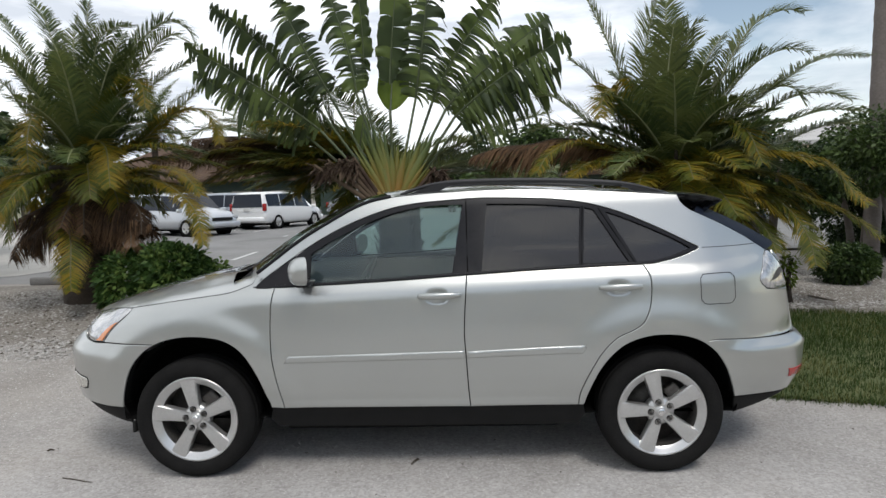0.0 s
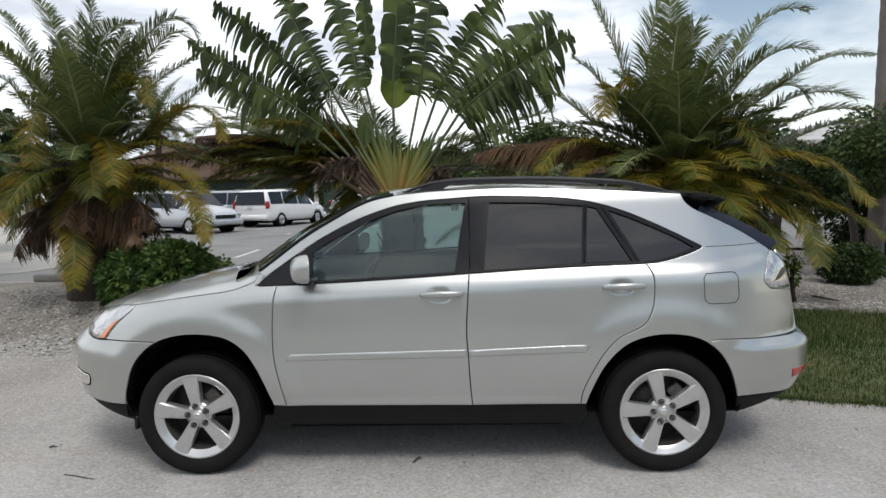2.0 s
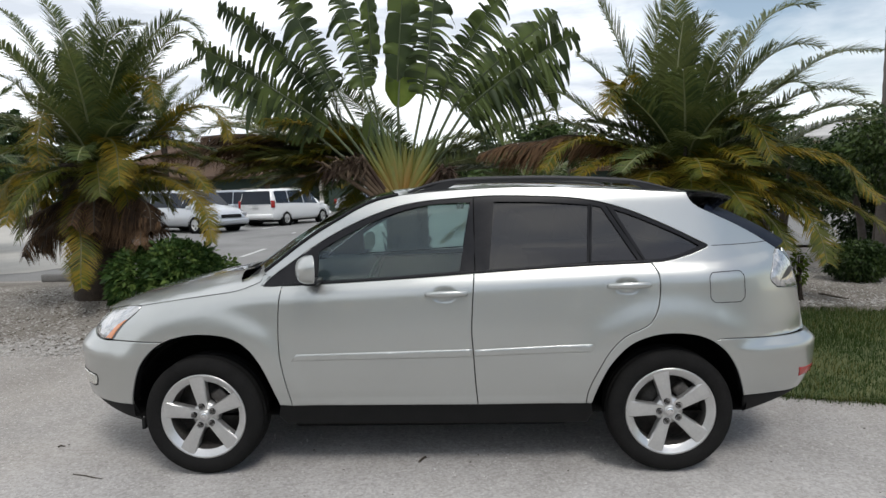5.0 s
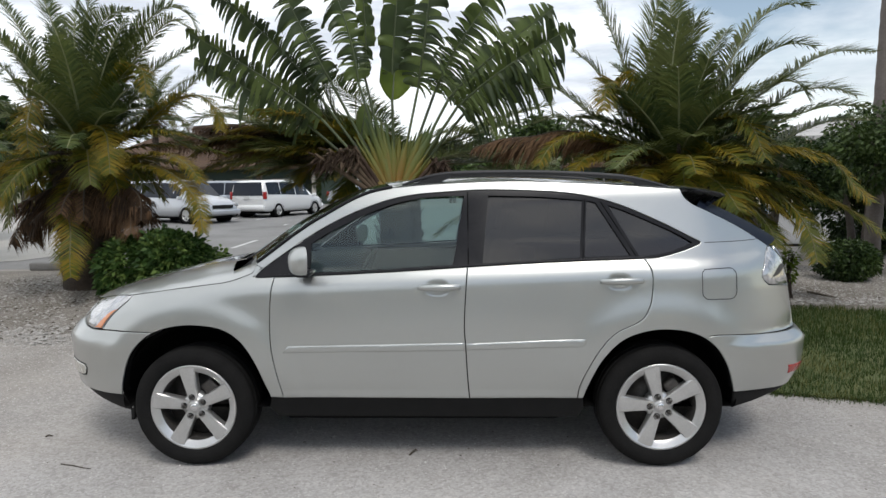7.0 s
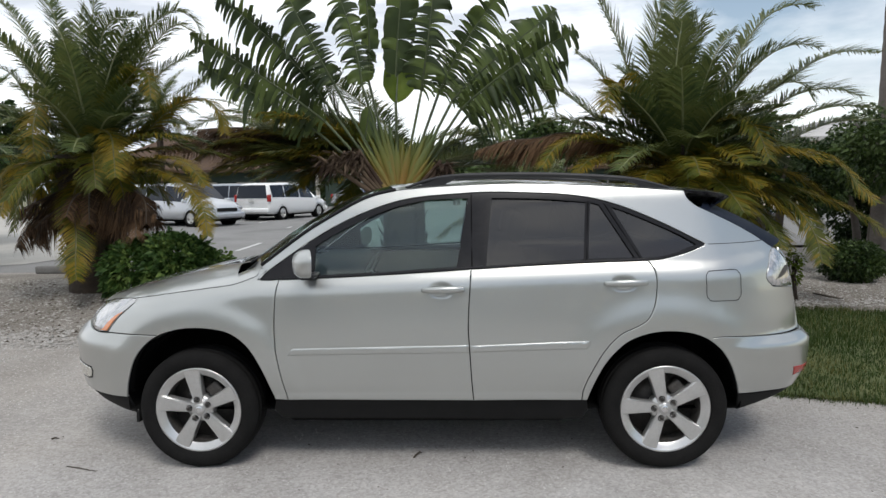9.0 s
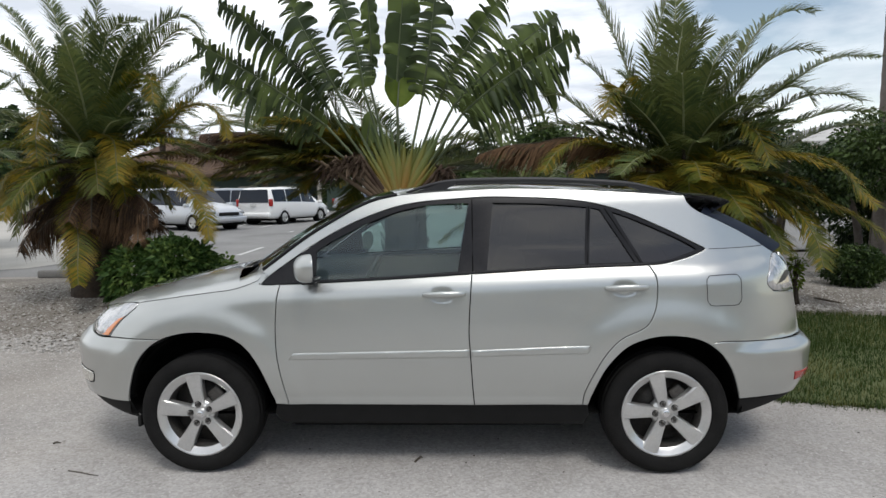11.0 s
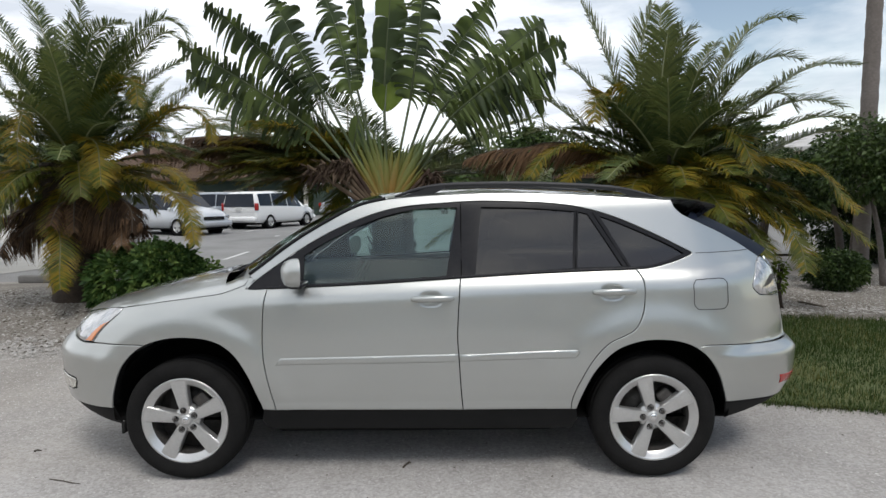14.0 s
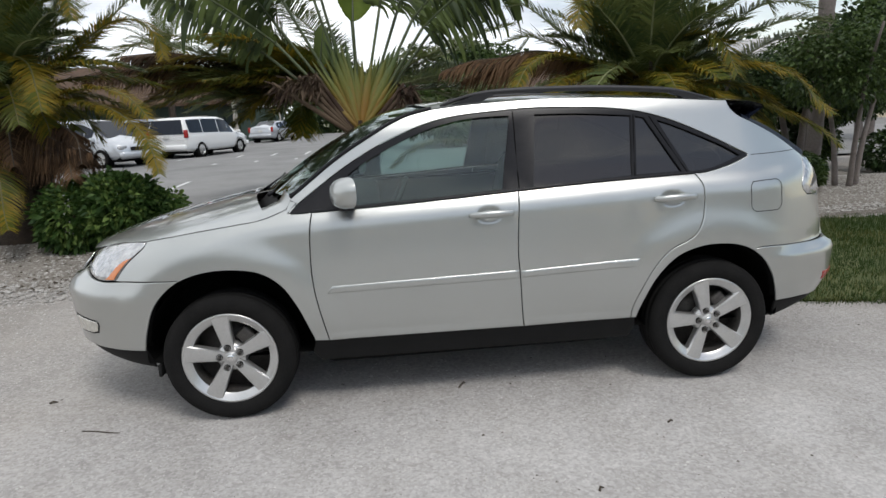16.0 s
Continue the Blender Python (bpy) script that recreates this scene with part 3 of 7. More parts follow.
pebbles("bed_gravel", 30000, (-11, 2.4, 2.8, 7.0), (0.008, 0.035), lambda x, y: bed_height(x, y) - 0.004, M["stone_grey"], "coarse loose shell gravel", 22)
pebbles("bed_gravel", 20000, (2.2, 9.0, 4.4, 8.0), (0.008, 0.032), lambda x, y: bed_height(x, y) - 0.004, M["stone_grey"], "coarse loose shell gravel", 23)


def twig(points, radius, label="small dry twig lying on the shell drive"):
    v, f = tube(points, [radius] * (len(points) - 1) + [radius * 0.4], 6)
    tagged(raw("twig", v, f, M["twig"]), label, "twig", "twigs on the ground")


twig([(-0.105, 0.16, 0.004), (-0.088, 0.187, 0.012), (-0.07, 0.21, 0.016), (-0.06, 0.215, 0.006)], 0.006, "short dark twig lying on the shell drive")
twig([(-2.19, 0.03, 0.004), (-2.10, 0.005, 0.006), (-2.02, -0.02, 0.004), (-1.97, -0.03, 0.004)], 0.003)
twig([(-2.56, 0.43, 0.005), (-2.54, 0.435, 0.012), (-2.515, 0.44, 0.005)], 0.006)
twig([(4.96, 5.02, 0.12), (4.93, 4.86, 0.14), (4.98, 4.70, 0.135), (5.10, 4.60, 0.12)], 0.014, "dark curved stick lying on the gravel bed")
twig([(0.90, -0.45, 0.005), (0.92, -0.44, 0.012), (0.93, -0.44, 0.005)], 0.005)
twig([(0.36, -0.95, 0.004), (0.37, -0.93, 0.01), (0.385, -0.93, 0.004)], 0.005)

tagged(part("wheel_stop", box_bm(-7.72, 8.78, 0.075, 1.8, 0.17, 0.16, 0.03), M["old_concrete"]), "weathered dark concrete wheel stop at the edge of the lot", "wheel stop")


# ---- the parked car: the surface of its flank ----
CAR_Y = 0.90                      # centre plane; the near flank lies at y = 0
HANDLES = ((0.085, 1.060), (1.112, 1.088))   # centres of the cups behind the door handles
PLAN = [(-1.35, 0.0, -2.41, 2.4), (1.10, 0.0, 2.385, 3.5)]


def plan_table():
    """The outline of the car seen from above, from the nose round the near flank to the tail: u, x, y."""
    x0, _, nose, p = PLAN[0]
    x1, _, tail, q = PLAN[1]
    pts = []
    for i in range(121):
        a = math.pi / 2 * i / 120
        pts.append((x0 + (nose - x0) * math.cos(a) ** (2 / p), CAR_Y - CAR_Y * math.sin(a) ** (2 / p)))
    for i in range(1, 60):
        pts.append((x0 + (x1 - x0) * i / 60, 0.0))
    for i in range(121):
        a = math.pi / 2 * (1 - i / 120)
        pts.append((x1 + (tail - x1) * math.cos(a) ** (2 / q), CAR_Y - CAR_Y * math.sin(a) ** (2 / q)))
    pts = np.array(pts)
    u = np.r_[0, np.cumsum(np.hypot(*np.diff(pts, axis=0).T))]
    u += x0 - u[120]
    return u, pts


PLAN_U, PLAN_XY = plan_table()
U_NOSE, U_TAIL = float(PLAN_U[0]), float(PLAN_U[-1])


def belt(u):
    """Height at which the flank turns over into the hood or the windows."""
    return np.interp(u, [-2.6, -2.0, -1.75, -1.3, -0.95, 0.25, 1.1, 1.3, 1.6, 2.0, 2.6], [0.80, 0.93, 1.0, 1.09, 1.125, 1.17, 1.20, 1.20, 1.20, 1.24, 1.26])


def inset(u, z):
    """How far the flank lies inside the outline, at u along it and z up."""
    d = np.interp(z, [0.2, 0.3, 0.36, 0.42, 0.50, 0.60, 0.72, 0.85, 1.0, 1.3], [0.10, 0.06, 0.035, 0.016, 0.0, -0.010, -0.016, -0.010, 0.004, 0.03])
    h = z - belt(u)
    d = d + np.where(h < 0, 0.037 * (np.clip(h + 0.11, 0, 1) / 0.11) ** 2, 0.037 + 0.30 * h + 0.55 * np.clip(h - 0.36, 0, 1) ** 1.5)
    front, rear = smooth(-1.55, -2.25, u), smooth(1.55, 2.3, u)
    d = d + front * np.interp(z, [0.25, 0.33, 0.42, 0.52, 0.72, 0.765, 0.80, 0.95, 1.05], [0.09, 0.035, 0.0, 0.0, 0.0, 0.02, 0.035, 0.10, 0.20])
    d = d + rear * np.interp(z, [0.25, 0.33, 0.42, 0.55, 0.70, 0.735, 0.757, 1.03, 1.26, 1.45, 1.62], [0.12, 0.075, 0.035, 0.0, 0.0, 0.02, 0.075, 0.085, 0.12, 0.20, 0.30])
    d = d - 0.010 * np.exp(-((z - 0.425) / 0.02) ** 2) * (1 - smooth(0.86, 1.0, np.abs(u)))
    for hu, hz in HANDLES:
        r = (np.abs((u - hu) / 0.076) ** 2.6 + np.abs((z - hz) / 0.050) ** 2.6) ** (1 / 2.6)
        d = d + 0.011 * (1 - smooth(0.35, 1.02, r))
    for hub, swell_out, sharp in ((-1.3575, 0.017, 4.2), (1.3575, 0.016, 3.4)):
        r = np.hypot(u - hub, z - 0.36)
        d = d - swell_out * np.exp(-(np.clip(r - 0.48, 0, 1) / 0.155) ** sharp) * smooth(0.30, 0.60, z)
    return d


def flank(u, z, deeper=0.0):
    """The point of the near flank at u, z."""
    x, y = np.interp(u, PLAN_U, PLAN_XY[:, 0]), np.interp(u, PLAN_U, PLAN_XY[:, 1])
    e = 0.02
    tx = np.interp(u + e, PLAN_U, PLAN_XY[:, 0]) - np.interp(u - e, PLAN_U, PLAN_XY[:, 0])
    ty = np.interp(u + e, PLAN_U, PLAN_XY[:, 1]) - np.interp(u - e, PLAN_U, PLAN_XY[:, 1])
    n = np.hypot(tx, ty) + 1e-9
    d = inset(u, z) + deeper
    return np.array([x - ty / n * d, y + tx / n * d, z])


def flank_normal(u, z, e=0.022):
    a = flank(u + e, z) - flank(u - e, z)
    b = flank(u, z + e) - flank(u, z - e)
    n = np.cross(a, b)
    return n / (np.linalg.norm(n) + 1e-12)


def far_side(verts):
    return [(v[0], 2 * CAR_Y - v[1], v[2]) for v in verts]


def inside(poly, pts):
    x, y = pts[:, 0], pts[:, 1]
    hit = np.zeros(len(pts), bool)
    q = np.roll(poly, 1, axis=0)
    for (x1, y1), (x2, y2) in zip(poly, q):
        cross = (y1 > y) != (y2 > y)
        hit ^= cross & (x < (x2 - x1) * (y - y1) / ((y2 - y1) if y2 != y1 else 1e-12) + x1)
    return hit


def shrink(loop, by):
    p = np.array(loop)
    area = np.sum(p[:, 0] * np.roll(p[:, 1], -1) - np.roll(p[:, 0], -1) * p[:, 1])
    t = np.roll(p, -1, axis=0) - np.roll(p, 1, axis=0)
    n = np.stack([-t[:, 1], t[:, 0]], 1) / (np.linalg.norm(t, axis=1)[:, None] + 1e-9)
    return p + n * by * (1 if area > 0 else -1)


def clean_loop(*curves):
    """Join curves end to end into one closed loop without doubled points."""
    out = []
    for c in curves:
        for q in c:
            if not out or math.dist(out[-1], q) > 0.004:
                out.append((float(q[0]), float(q[1])))
    while math.dist(out[0], out[-1]) < 0.004:
        out.pop()
    return out


def panel(name, loop, mat, parent, gap=0.003, lip=0.014, deeper=0.0, step=0.04, bulge=0.0, label="", both=True):
    """A pressed panel lying on the flank: loop in (u, z), a rounded lip turned in all round."""
    edge = shrink(loop, gap + 0.0035)
    outer = shrink(loop, gap)
    lo, hi = edge.min(0), edge.max(0)
    gx, gz = np.meshgrid(np.arange(lo[0], hi[0], step), np.arange(lo[1], hi[1], step * 0.75))
    gx[1::2] += step / 2
    pts = np.stack([gx.ravel(), gz.ravel()], 1)
    pts = pts[inside(edge, pts)]
    if len(pts):
        dist = np.min(np.hypot(pts[:, None, 0] - edge[None, :, 0], pts[:, None, 1] - edge[None, :, 1]), axis=1)
        pts = pts[dist > step * 0.45]
    for hu, hz in HANDLES:
        if len(pts) and inside(np.array(edge), np.array([(hu, hz)]))[0] and hi[0] - lo[0] > 0.5:
            pts = pts[(np.abs(pts[:, 0] - hu) > 0.085) | (np.abs(pts[:, 1] - hz) > 0.062)]
            cx, cz = np.meshgrid(np.linspace(hu - 0.08, hu + 0.08, 33), np.linspace(hz - 0.057, hz + 0.057, 25))
            pts = np.r_[pts, np.stack([cx.ravel(), cz.ravel()], 1)]
    n = len(edge)
    flat = [Vector((float(a), float(b))) for a, b in np.r_[edge, pts]]
    res = geometry.delaunay_2d_cdt(flat, [], [list(range(n))], 1, 1e-6)
    uz, faces, origin = res[0], [list(f) for f in res[2]], res[3]
    back = {}
    for i, o in enumerate(origin):
        for k in o:
            back[k] = i
    out = np.array([(v[0], v[1]) for v in uz])
    if bulge:
        d = np.min(np.hypot(out[:, None, 0] - edge[None, :, 0], out[:, None, 1] - edge[None, :, 1]), axis=1)
        far = deeper - bulge * (1 - np.exp(-d / 0.02))
    else:
        far = np.full(len(out), deeper)
    verts = [flank(u, z, f) for (u, z), f in zip(out, far)]
    norms = [flank_normal(u, z, 0.004 if any(abs(u - hu) < 0.10 and abs(z - hz) < 0.075 for hu, hz in HANDLES) else 0.022) for u, z in out]
    # the turned-in lip
    loops = [[back[k] for k in range(n) if k in back]]
    ring = loops[0]
    keep = [k for k in range(n) if k in back]
    base = []
    for dd, src, mixin in ((0.003, outer, 0.5), (lip, outer, 1.0)):
        start = len(verts)
        for j, k in enumerate(keep):
            u, z = src[k]
            verts.append(flank(u, z, deeper + dd))
            o = flank(*outer[k]) - flank(*shrunk_in(outer, edge, k))
            o = o / (np.linalg.norm(o) + 1e-9)
            v = flank_normal(u, z) * (1 - mixin) + o * mixin
            norms.append(v / (np.linalg.norm(v) + 1e-9))
        base.append(list(range(start, start + len(keep))))
    p = np.array(loop)
    ccw = np.sum(p[:, 0] * np.roll(p[:, 1], -1) - np.roll(p[:, 0], -1) * p[:, 1]) > 0
    good = []
    for f in faces:
        a, b, c = (out[i] for i in f[:3])
        s = (b[0] - a[0]) * (c[1] - a[1]) - (b[1] - a[1]) * (c[0] - a[0])
        good.append(tuple(f) if s > 0 else tuple(f[::-1]))
    for r1, r2 in ((ring, base[0]), (base[0], base[1])):
        m = len(r1)
        for j in range(m):
            q = (r1[j], r2[j], r2[(j + 1) % m], r1[(j + 1) % m])
            good.append(q if ccw else q[::-1])
    if bulge:
        norms = None
    made = raw(name, verts, good, mat, parent, label, True, norms)
    if both:
        raw(name, far_side(verts), [f[::-1] for f in good], mat, parent, label, True, norms and [(v[0], -v[1], v[2]) for v in norms])
    return made


def shrunk_in(outer, edge, k):
    return edge[k]


def facet(pts, step=0.015):
    """A closed straight-sided outline, finely divided."""
    return clean_loop(*[spline([pts[i], pts[(i + 1) % len(pts)]], step) for i in range(len(pts))])


def car_loft(name, edge, mat, parent, bow=(0, 0), crown=(0.04, 0.04), shape=3.0, across=40, label="", lift=0.0):
    """A top surface from the near edge line (points in space) to its mirror: bow pushes its middle along x, crown lifts it."""
    k = len(edge)
    s = np.r_[0, np.cumsum([math.dist(edge[i], edge[i + 1]) for i in range(k - 1)])]
    s = s / s[-1]
    verts, faces = [], []
    ts = [0.5 - 0.5 * math.cos(math.pi * j / across) for j in range(across + 1)]
    for i, (x, y, z) in enumerate(edge):
        for t in ts:
            w = 1 - abs(2 * t - 1) ** 2
            c = 1 - abs(2 * t - 1) ** shape
            verts.append((x + (bow[0] + (bow[1] - bow[0]) * s[i]) * w, y + (2 * CAR_Y - 2 * y) * t, z + lift + (crown[0] + (crown[1] - crown[0]) * s[i]) * c))
    m = across + 1
    for i in range(k - 1):
        for j in range(across):
            faces.append((i * m + j, (i + 1) * m + j, (i + 1) * m + j + 1, i * m + j + 1))
    a, b, c = (Vector(verts[q]) for q in faces[len(faces) // 2][:3])
    if (b - a).cross(c - a).z < 0:
        faces = [f[::-1] for f in faces]
    ob = raw(name, verts, faces, mat, parent, label)
    return ob


def on_flank(line, deeper=0.0):
    return [tuple(float(v) for v in flank(u, z, deeper)) for u, z in line]


def wheel(hub_x, turn, parent, y_face=0.0, sgn=1):
    """Tyre, five-spoke rim, nuts, disc; the outer face looks to -y (sgn 1) or +y."""
    holder = new("wheel")
    holder.parent = parent
    cy = y_face
    tyre = [(0.250, 0.030), (0.258, 0.012), (0.268, 0.006), (0.285, -0.001), (0.310, -0.003), (0.330, 0.003), (0.345, 0.016), (0.3535, 0.032), (0.3545, 0.052), (0.349, 0.056), (0.349, 0.062), (0.3555, 0.066),
            (0.358, 0.105), (0.352, 0.109), (0.352, 0.116), (0.358, 0.120), (0.3555, 0.160), (0.349, 0.164), (0.349, 0.170), (0.3545, 0.174), (0.350, 0.205), (0.330, 0.226), (0.300, 0.233), (0.250, 0.215)]
    v, f = lathe(tyre, 96)

    def place(verts):
        return [(hub_x + a, cy + sgn * b, 0.358 + c) for a, b, c in verts]

    flip = (lambda q: [g[::-1] for g in q]) if sgn > 0 else (lambda q: q)
    raw("tyre", place(v), flip(f), M["rubber"], holder)
    rim = new("rim")
    rim.parent = holder
    lipp = [(0.253, 0.034), (0.257, 0.020), (0.254, 0.012), (0.248, 0.010), (0.242, 0.013), (0.234, 0.019), (0.220, 0.025), (0.207, 0.036), (0.202, 0.055), (0.204, 0.130), (0.212, 0.200)]
    v, f = lathe(lipp[:8], 96)
    raw("rim_lip", place(v), flip(f), M["alloy"], rim)
    # barrel darker than the lip: shade of the wheel's inside painted in with dust
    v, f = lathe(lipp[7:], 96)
    raw("rim_barrel", place(v), flip(f), M["alloy_dusty_shaded"], rim, "inner barrel, its dark colour holding brake dust and the shade behind the spokes")
    v, f = lathe([(0.001, 0.120), (0.05, 0.120), (0.15, 0.122), (0.152, 0.132), (0.2, 0.14), (0.224, 0.15)], 48)
    raw("brake_disc", place(v), flip(f), M["steel"], holder)
    bm = box_bm(0.10, 0.095, 0.085, 0.085, 0.07, 0.14, 0.015, m=Matrix.Rotation(radians(-40), 4, "Y"))
    for q in bm.verts:
        q.co = Vector(place([q.co])[0])
    part("brake_caliper", bm, M["steel"], holder)
    v, f = lathe([(0.001, 0.020), (0.028, 0.020), (0.033, 0.024), (0.036, 0.034), (0.070, 0.040), (0.080, 0.050), (0.082, 0.09)], 48)
    raw("hub", place(v), flip(f), M["alloy"], rim)
    v, f = lathe([(0.001, 0.0175), (0.018, 0.0175), (0.0195, 0.0195)], 24)
    raw("cap_badge", place(v), flip(f), M["letter"], rim)
    for k in range(5):
        a = radians(turn + 72 * k)
        ca, sa = math.cos(a), math.sin(a)
        verts, faces = [], []
        rows = [(0.030, 0.028, 0.030), (0.075, 0.032, 0.027), (0.13, 0.037, 0.020), (0.19, 0.044, 0.016), (0.240, 0.052, 0.015)]
        for r, w, d in rows:
            for wk, dk in ((-1.0, 0.05), (-1.0, 0.010), (-0.86, 0.001), (-0.3, -0.002), (0.3, -0.002), (0.86, 0.001), (1.0, 0.010), (1.0, 0.05)):
                q = w * wk
                verts.append((r * ca - q * sa, d + dk, r * sa + q * ca))
        for i in range(len(rows) - 1):
            for j in range(7):
                faces.append((i * 8 + j, i * 8 + j + 1, (i + 1) * 8 + j + 1, (i + 1) * 8 + j))
        raw("spoke", place(verts), faces if sgn > 0 else [g[::-1] for g in faces], M["alloy"], rim, smooth_on=False)
        nx, nz = 0.060 * math.cos(a + 0.05), 0.060 * math.sin(a + 0.05)
        v, f = lathe([(0.0180, 0.034), (0.0180, 0.022), (0.0155, 0.0185)], 18, centre=(nx, 0, nz))
        raw("nut_well", place(v), flip(f), M["under"], rim)
        v, f = lathe([(0.0105, 0.030), (0.0105, 0.0180), (0.008, 0.0150), (0.0005, 0.0150)], 6, centre=(nx, 0, nz))
        raw("wheel_nut", place(v), flip(f), M["steel"], rim, smooth_on=False)
    return holder


def seat_bm(cx, cy, depth=0.52, width=0.52, tilt=14):
    bm = box_bm(cx, cy, 0.62, depth, width, 0.20, 0.06, 3)
    m = Matrix.Rotation(radians(tilt), 4, "Y")
    for extra in (box_bm(cx + 0.32, cy, 0.96, 0.17, width * 0.96, 0.66, 0.07, 3, m), box_bm(cx + 0.43, cy, 1.38, 0.11, width * 0.52, 0.19, 0.045, 3, m)):
        me = bpy.data.meshes.new("tmp")
        extra.to_mesh(me)
        extra.free()
        bm.from_mesh(me)
        bpy.data.meshes.remove(me)
    return bm


def merged(*bms):
    bm = bmesh.new()
    for b in bms:
        me = bpy.data.meshes.new("tmp")
        b.to_mesh(me)
        b.free()
        bm.from_mesh(me)
        bpy.data.meshes.remove(me)
    return bm


def build_suv():
    car = tagged(new("suv"), "champagne-silver five-door crossover with black roof rails, parked on crushed shell", "car")
    # seam lines in (u, z)
    sill = 0.415
    fseam = spline([(-0.857, 1.124), (-0.868, 1.059), (-0.877, 0.948), (-0.879, 0.82), (-0.872, 0.723), (-0.857, 0.624), (-0.838, 0.523), (-0.818, 0.421)])
    mseam = spline([(0.256, 1.173), (0.248, 1.06), (0.241, 0.96), (0.236, 0.832), (0.242, 0.735), (0.253, 0.534), (0.263, 0.412)])
    rseam = spline([(1.258, 1.212), (1.289, 1.161), (1.297, 1.1), (1.284, 0.974), (1.24, 0.885), (1.191, 0.852), (1.095, 0.806), (1.015, 0.728), (0.937, 0.597), (0.893, 0.496), (0.88, 0.415)])
    low1 = spline([(-0.983, 1.123), (-0.92, 1.122), (-0.857, 1.124)])
    low2 = spline([(-0.857, 1.124), (-0.677, 1.129), (-0.171, 1.15), (0.256, 1.173)])
    low3 = spline([(0.256, 1.173), (0.642, 1.192), (0.966, 1.204), (1.258, 1.212)])
    low4 = spline([(1.258, 1.212), (1.323, 1.216), (1.424, 1.236), (1.51, 1.261), (1.588, 1.291)])
    tip = [(1.596, 1.297), (1.585, 1.304)]
    top = spline([(1.585, 1.304), (1.551, 1.320), (1.437, 1.379), (1.308, 1.441), (1.147, 1.51), (0.985, 1.559), (0.821, 1.586), (0.623, 1.6), (0.357, 1.608), (0.157, 1.599), (-0.044, 1.584), (-0.178, 1.561),
                  (-0.344, 1.508), (-0.509, 1.436), (-0.673, 1.344), (-0.801, 1.258), (-0.927, 1.168), (-0.983, 1.123)])
    front_arch = spline([(-1.816, 0.42), (-1.765, 0.55), (-1.714, 0.665), (-1.637, 0.757), (-1.555, 0.812), (-1.445, 0.847), (-1.316, 0.856), (-1.150, 0.829), (-1.046, 0.757), (-0.971, 0.637), (-0.893, 0.426)])
    rear_arch = spline([(0.913, 0.414), (0.955, 0.53), (1.016, 0.646), (1.125, 0.758), (1.252, 0.808), (1.379, 0.819), (1.521, 0.796), (1.627, 0.735), (1.703, 0.635), (1.756, 0.506), (1.782, 0.44)])
    bump_f = spline([(-1.552, 0.815), (-1.663, 0.815), (-1.918, 0.807), (-2.044, 0.800), (-2.16, 0.812), (-2.29, 0.845)])
    hood_l = spline([(-1.767, 1.013), (-1.488, 1.054), (-1.281, 1.080), (-1.119, 1.102), (-0.991, 1.146)])
    wind_l = spline([(-0.963, 1.202), (-0.9, 1.249), (-0.773, 1.345), (-0.659, 1.422), (-0.511, 1.507), (-0.413, 1.560), (-0.314, 1.600), (-0.18, 1.629)])
    roof_l = spline([(-0.18, 1.629), (0.022, 1.646), (0.157, 1.652), (0.493, 1.660), (0.826, 1.649), (1.156, 1.629), (1.322, 1.616), (1.503, 1.603)])
    gate_l = spline([(1.503, 1.603), (1.518, 1.560), (1.56, 1.521), (1.661, 1.474), (1.88, 1.386), (2.12, 1.292), (2.225, 1.250)])
    lamp_rear = [(-1.940, 0.810), (-1.902, 0.862), (-1.864, 0.905), (-1.815, 0.945), (-1.772, 0.982), (-1.758, 1.010)]

    # pressed panels
    i_f = max(i for i, q in enumerate(front_arch) if q[0] < -1.54)
    fender = clean_loop(fseam, [(-0.818, 0.421), (-0.893, 0.426)], front_arch[::-1][:len(front_arch) - i_f], bump_f[:1], [q for q in bump_f if q[0] > -1.935], spline(lamp_rear), hood_l, [(-0.970, 1.190), (-0.935, 1.175)], low1)
    panel("front_fender", fender, M["paint"], car, step=0.026)
    panel("front_door_skin", clean_loop(low2, mseam, spline([(0.263, 0.412), (-0.2, 0.416), (-0.818, 0.421)]), fseam[::-1]), M["paint"], car, step=0.026)
    panel("rear_door_skin", clean_loop(low3, rseam, spline([(0.88, 0.415), (0.263, 0.412)]), mseam[::-1]), M["paint"], car, step=0.026)
    lamp_front_edge = [(2.225, 1.250), (2.10, 1.215), (2.02, 1.145), (1.992, 1.09), (2.05, 1.040), (2.36, 1.012)]
    i_r = min(i for i, q in enumerate(rear_arch) if q[0] > 1.60)
    frame_loop = clean_loop(rseam[::-1], low4, tip, top, [(-0.935, 1.175), (-0.970, 1.190)], wind_l, roof_l, gate_l, spline(lamp_front_edge[:5]) + [lamp_front_edge[5]], [(2.40, 1.01), (2.40, 0.752)],
                            spline([(2.40, 0.752), (2.195, 0.757), (1.939, 0.767), (1.655, 0.783), (1.605, 0.778)]), rear_arch[:i_r][::-1], [(0.913, 0.414)])
    panel("side_frame", frame_loop, M["paint"], car, step=0.028)
    nose = U_NOSE + 0.02
    front_bumper = clean_loop(front_arch[:i_f], bump_f, [(-2.29, 0.845), (-2.42, 0.80), (nose, 0.76)], [(nose, 0.745), (nose, 0.47)], spline([(nose, 0.43), (-2.35, 0.415), (-2.05, 0.412), (-1.816, 0.42)]))
    panel("front_bumper", front_bumper, M["paint"], car)
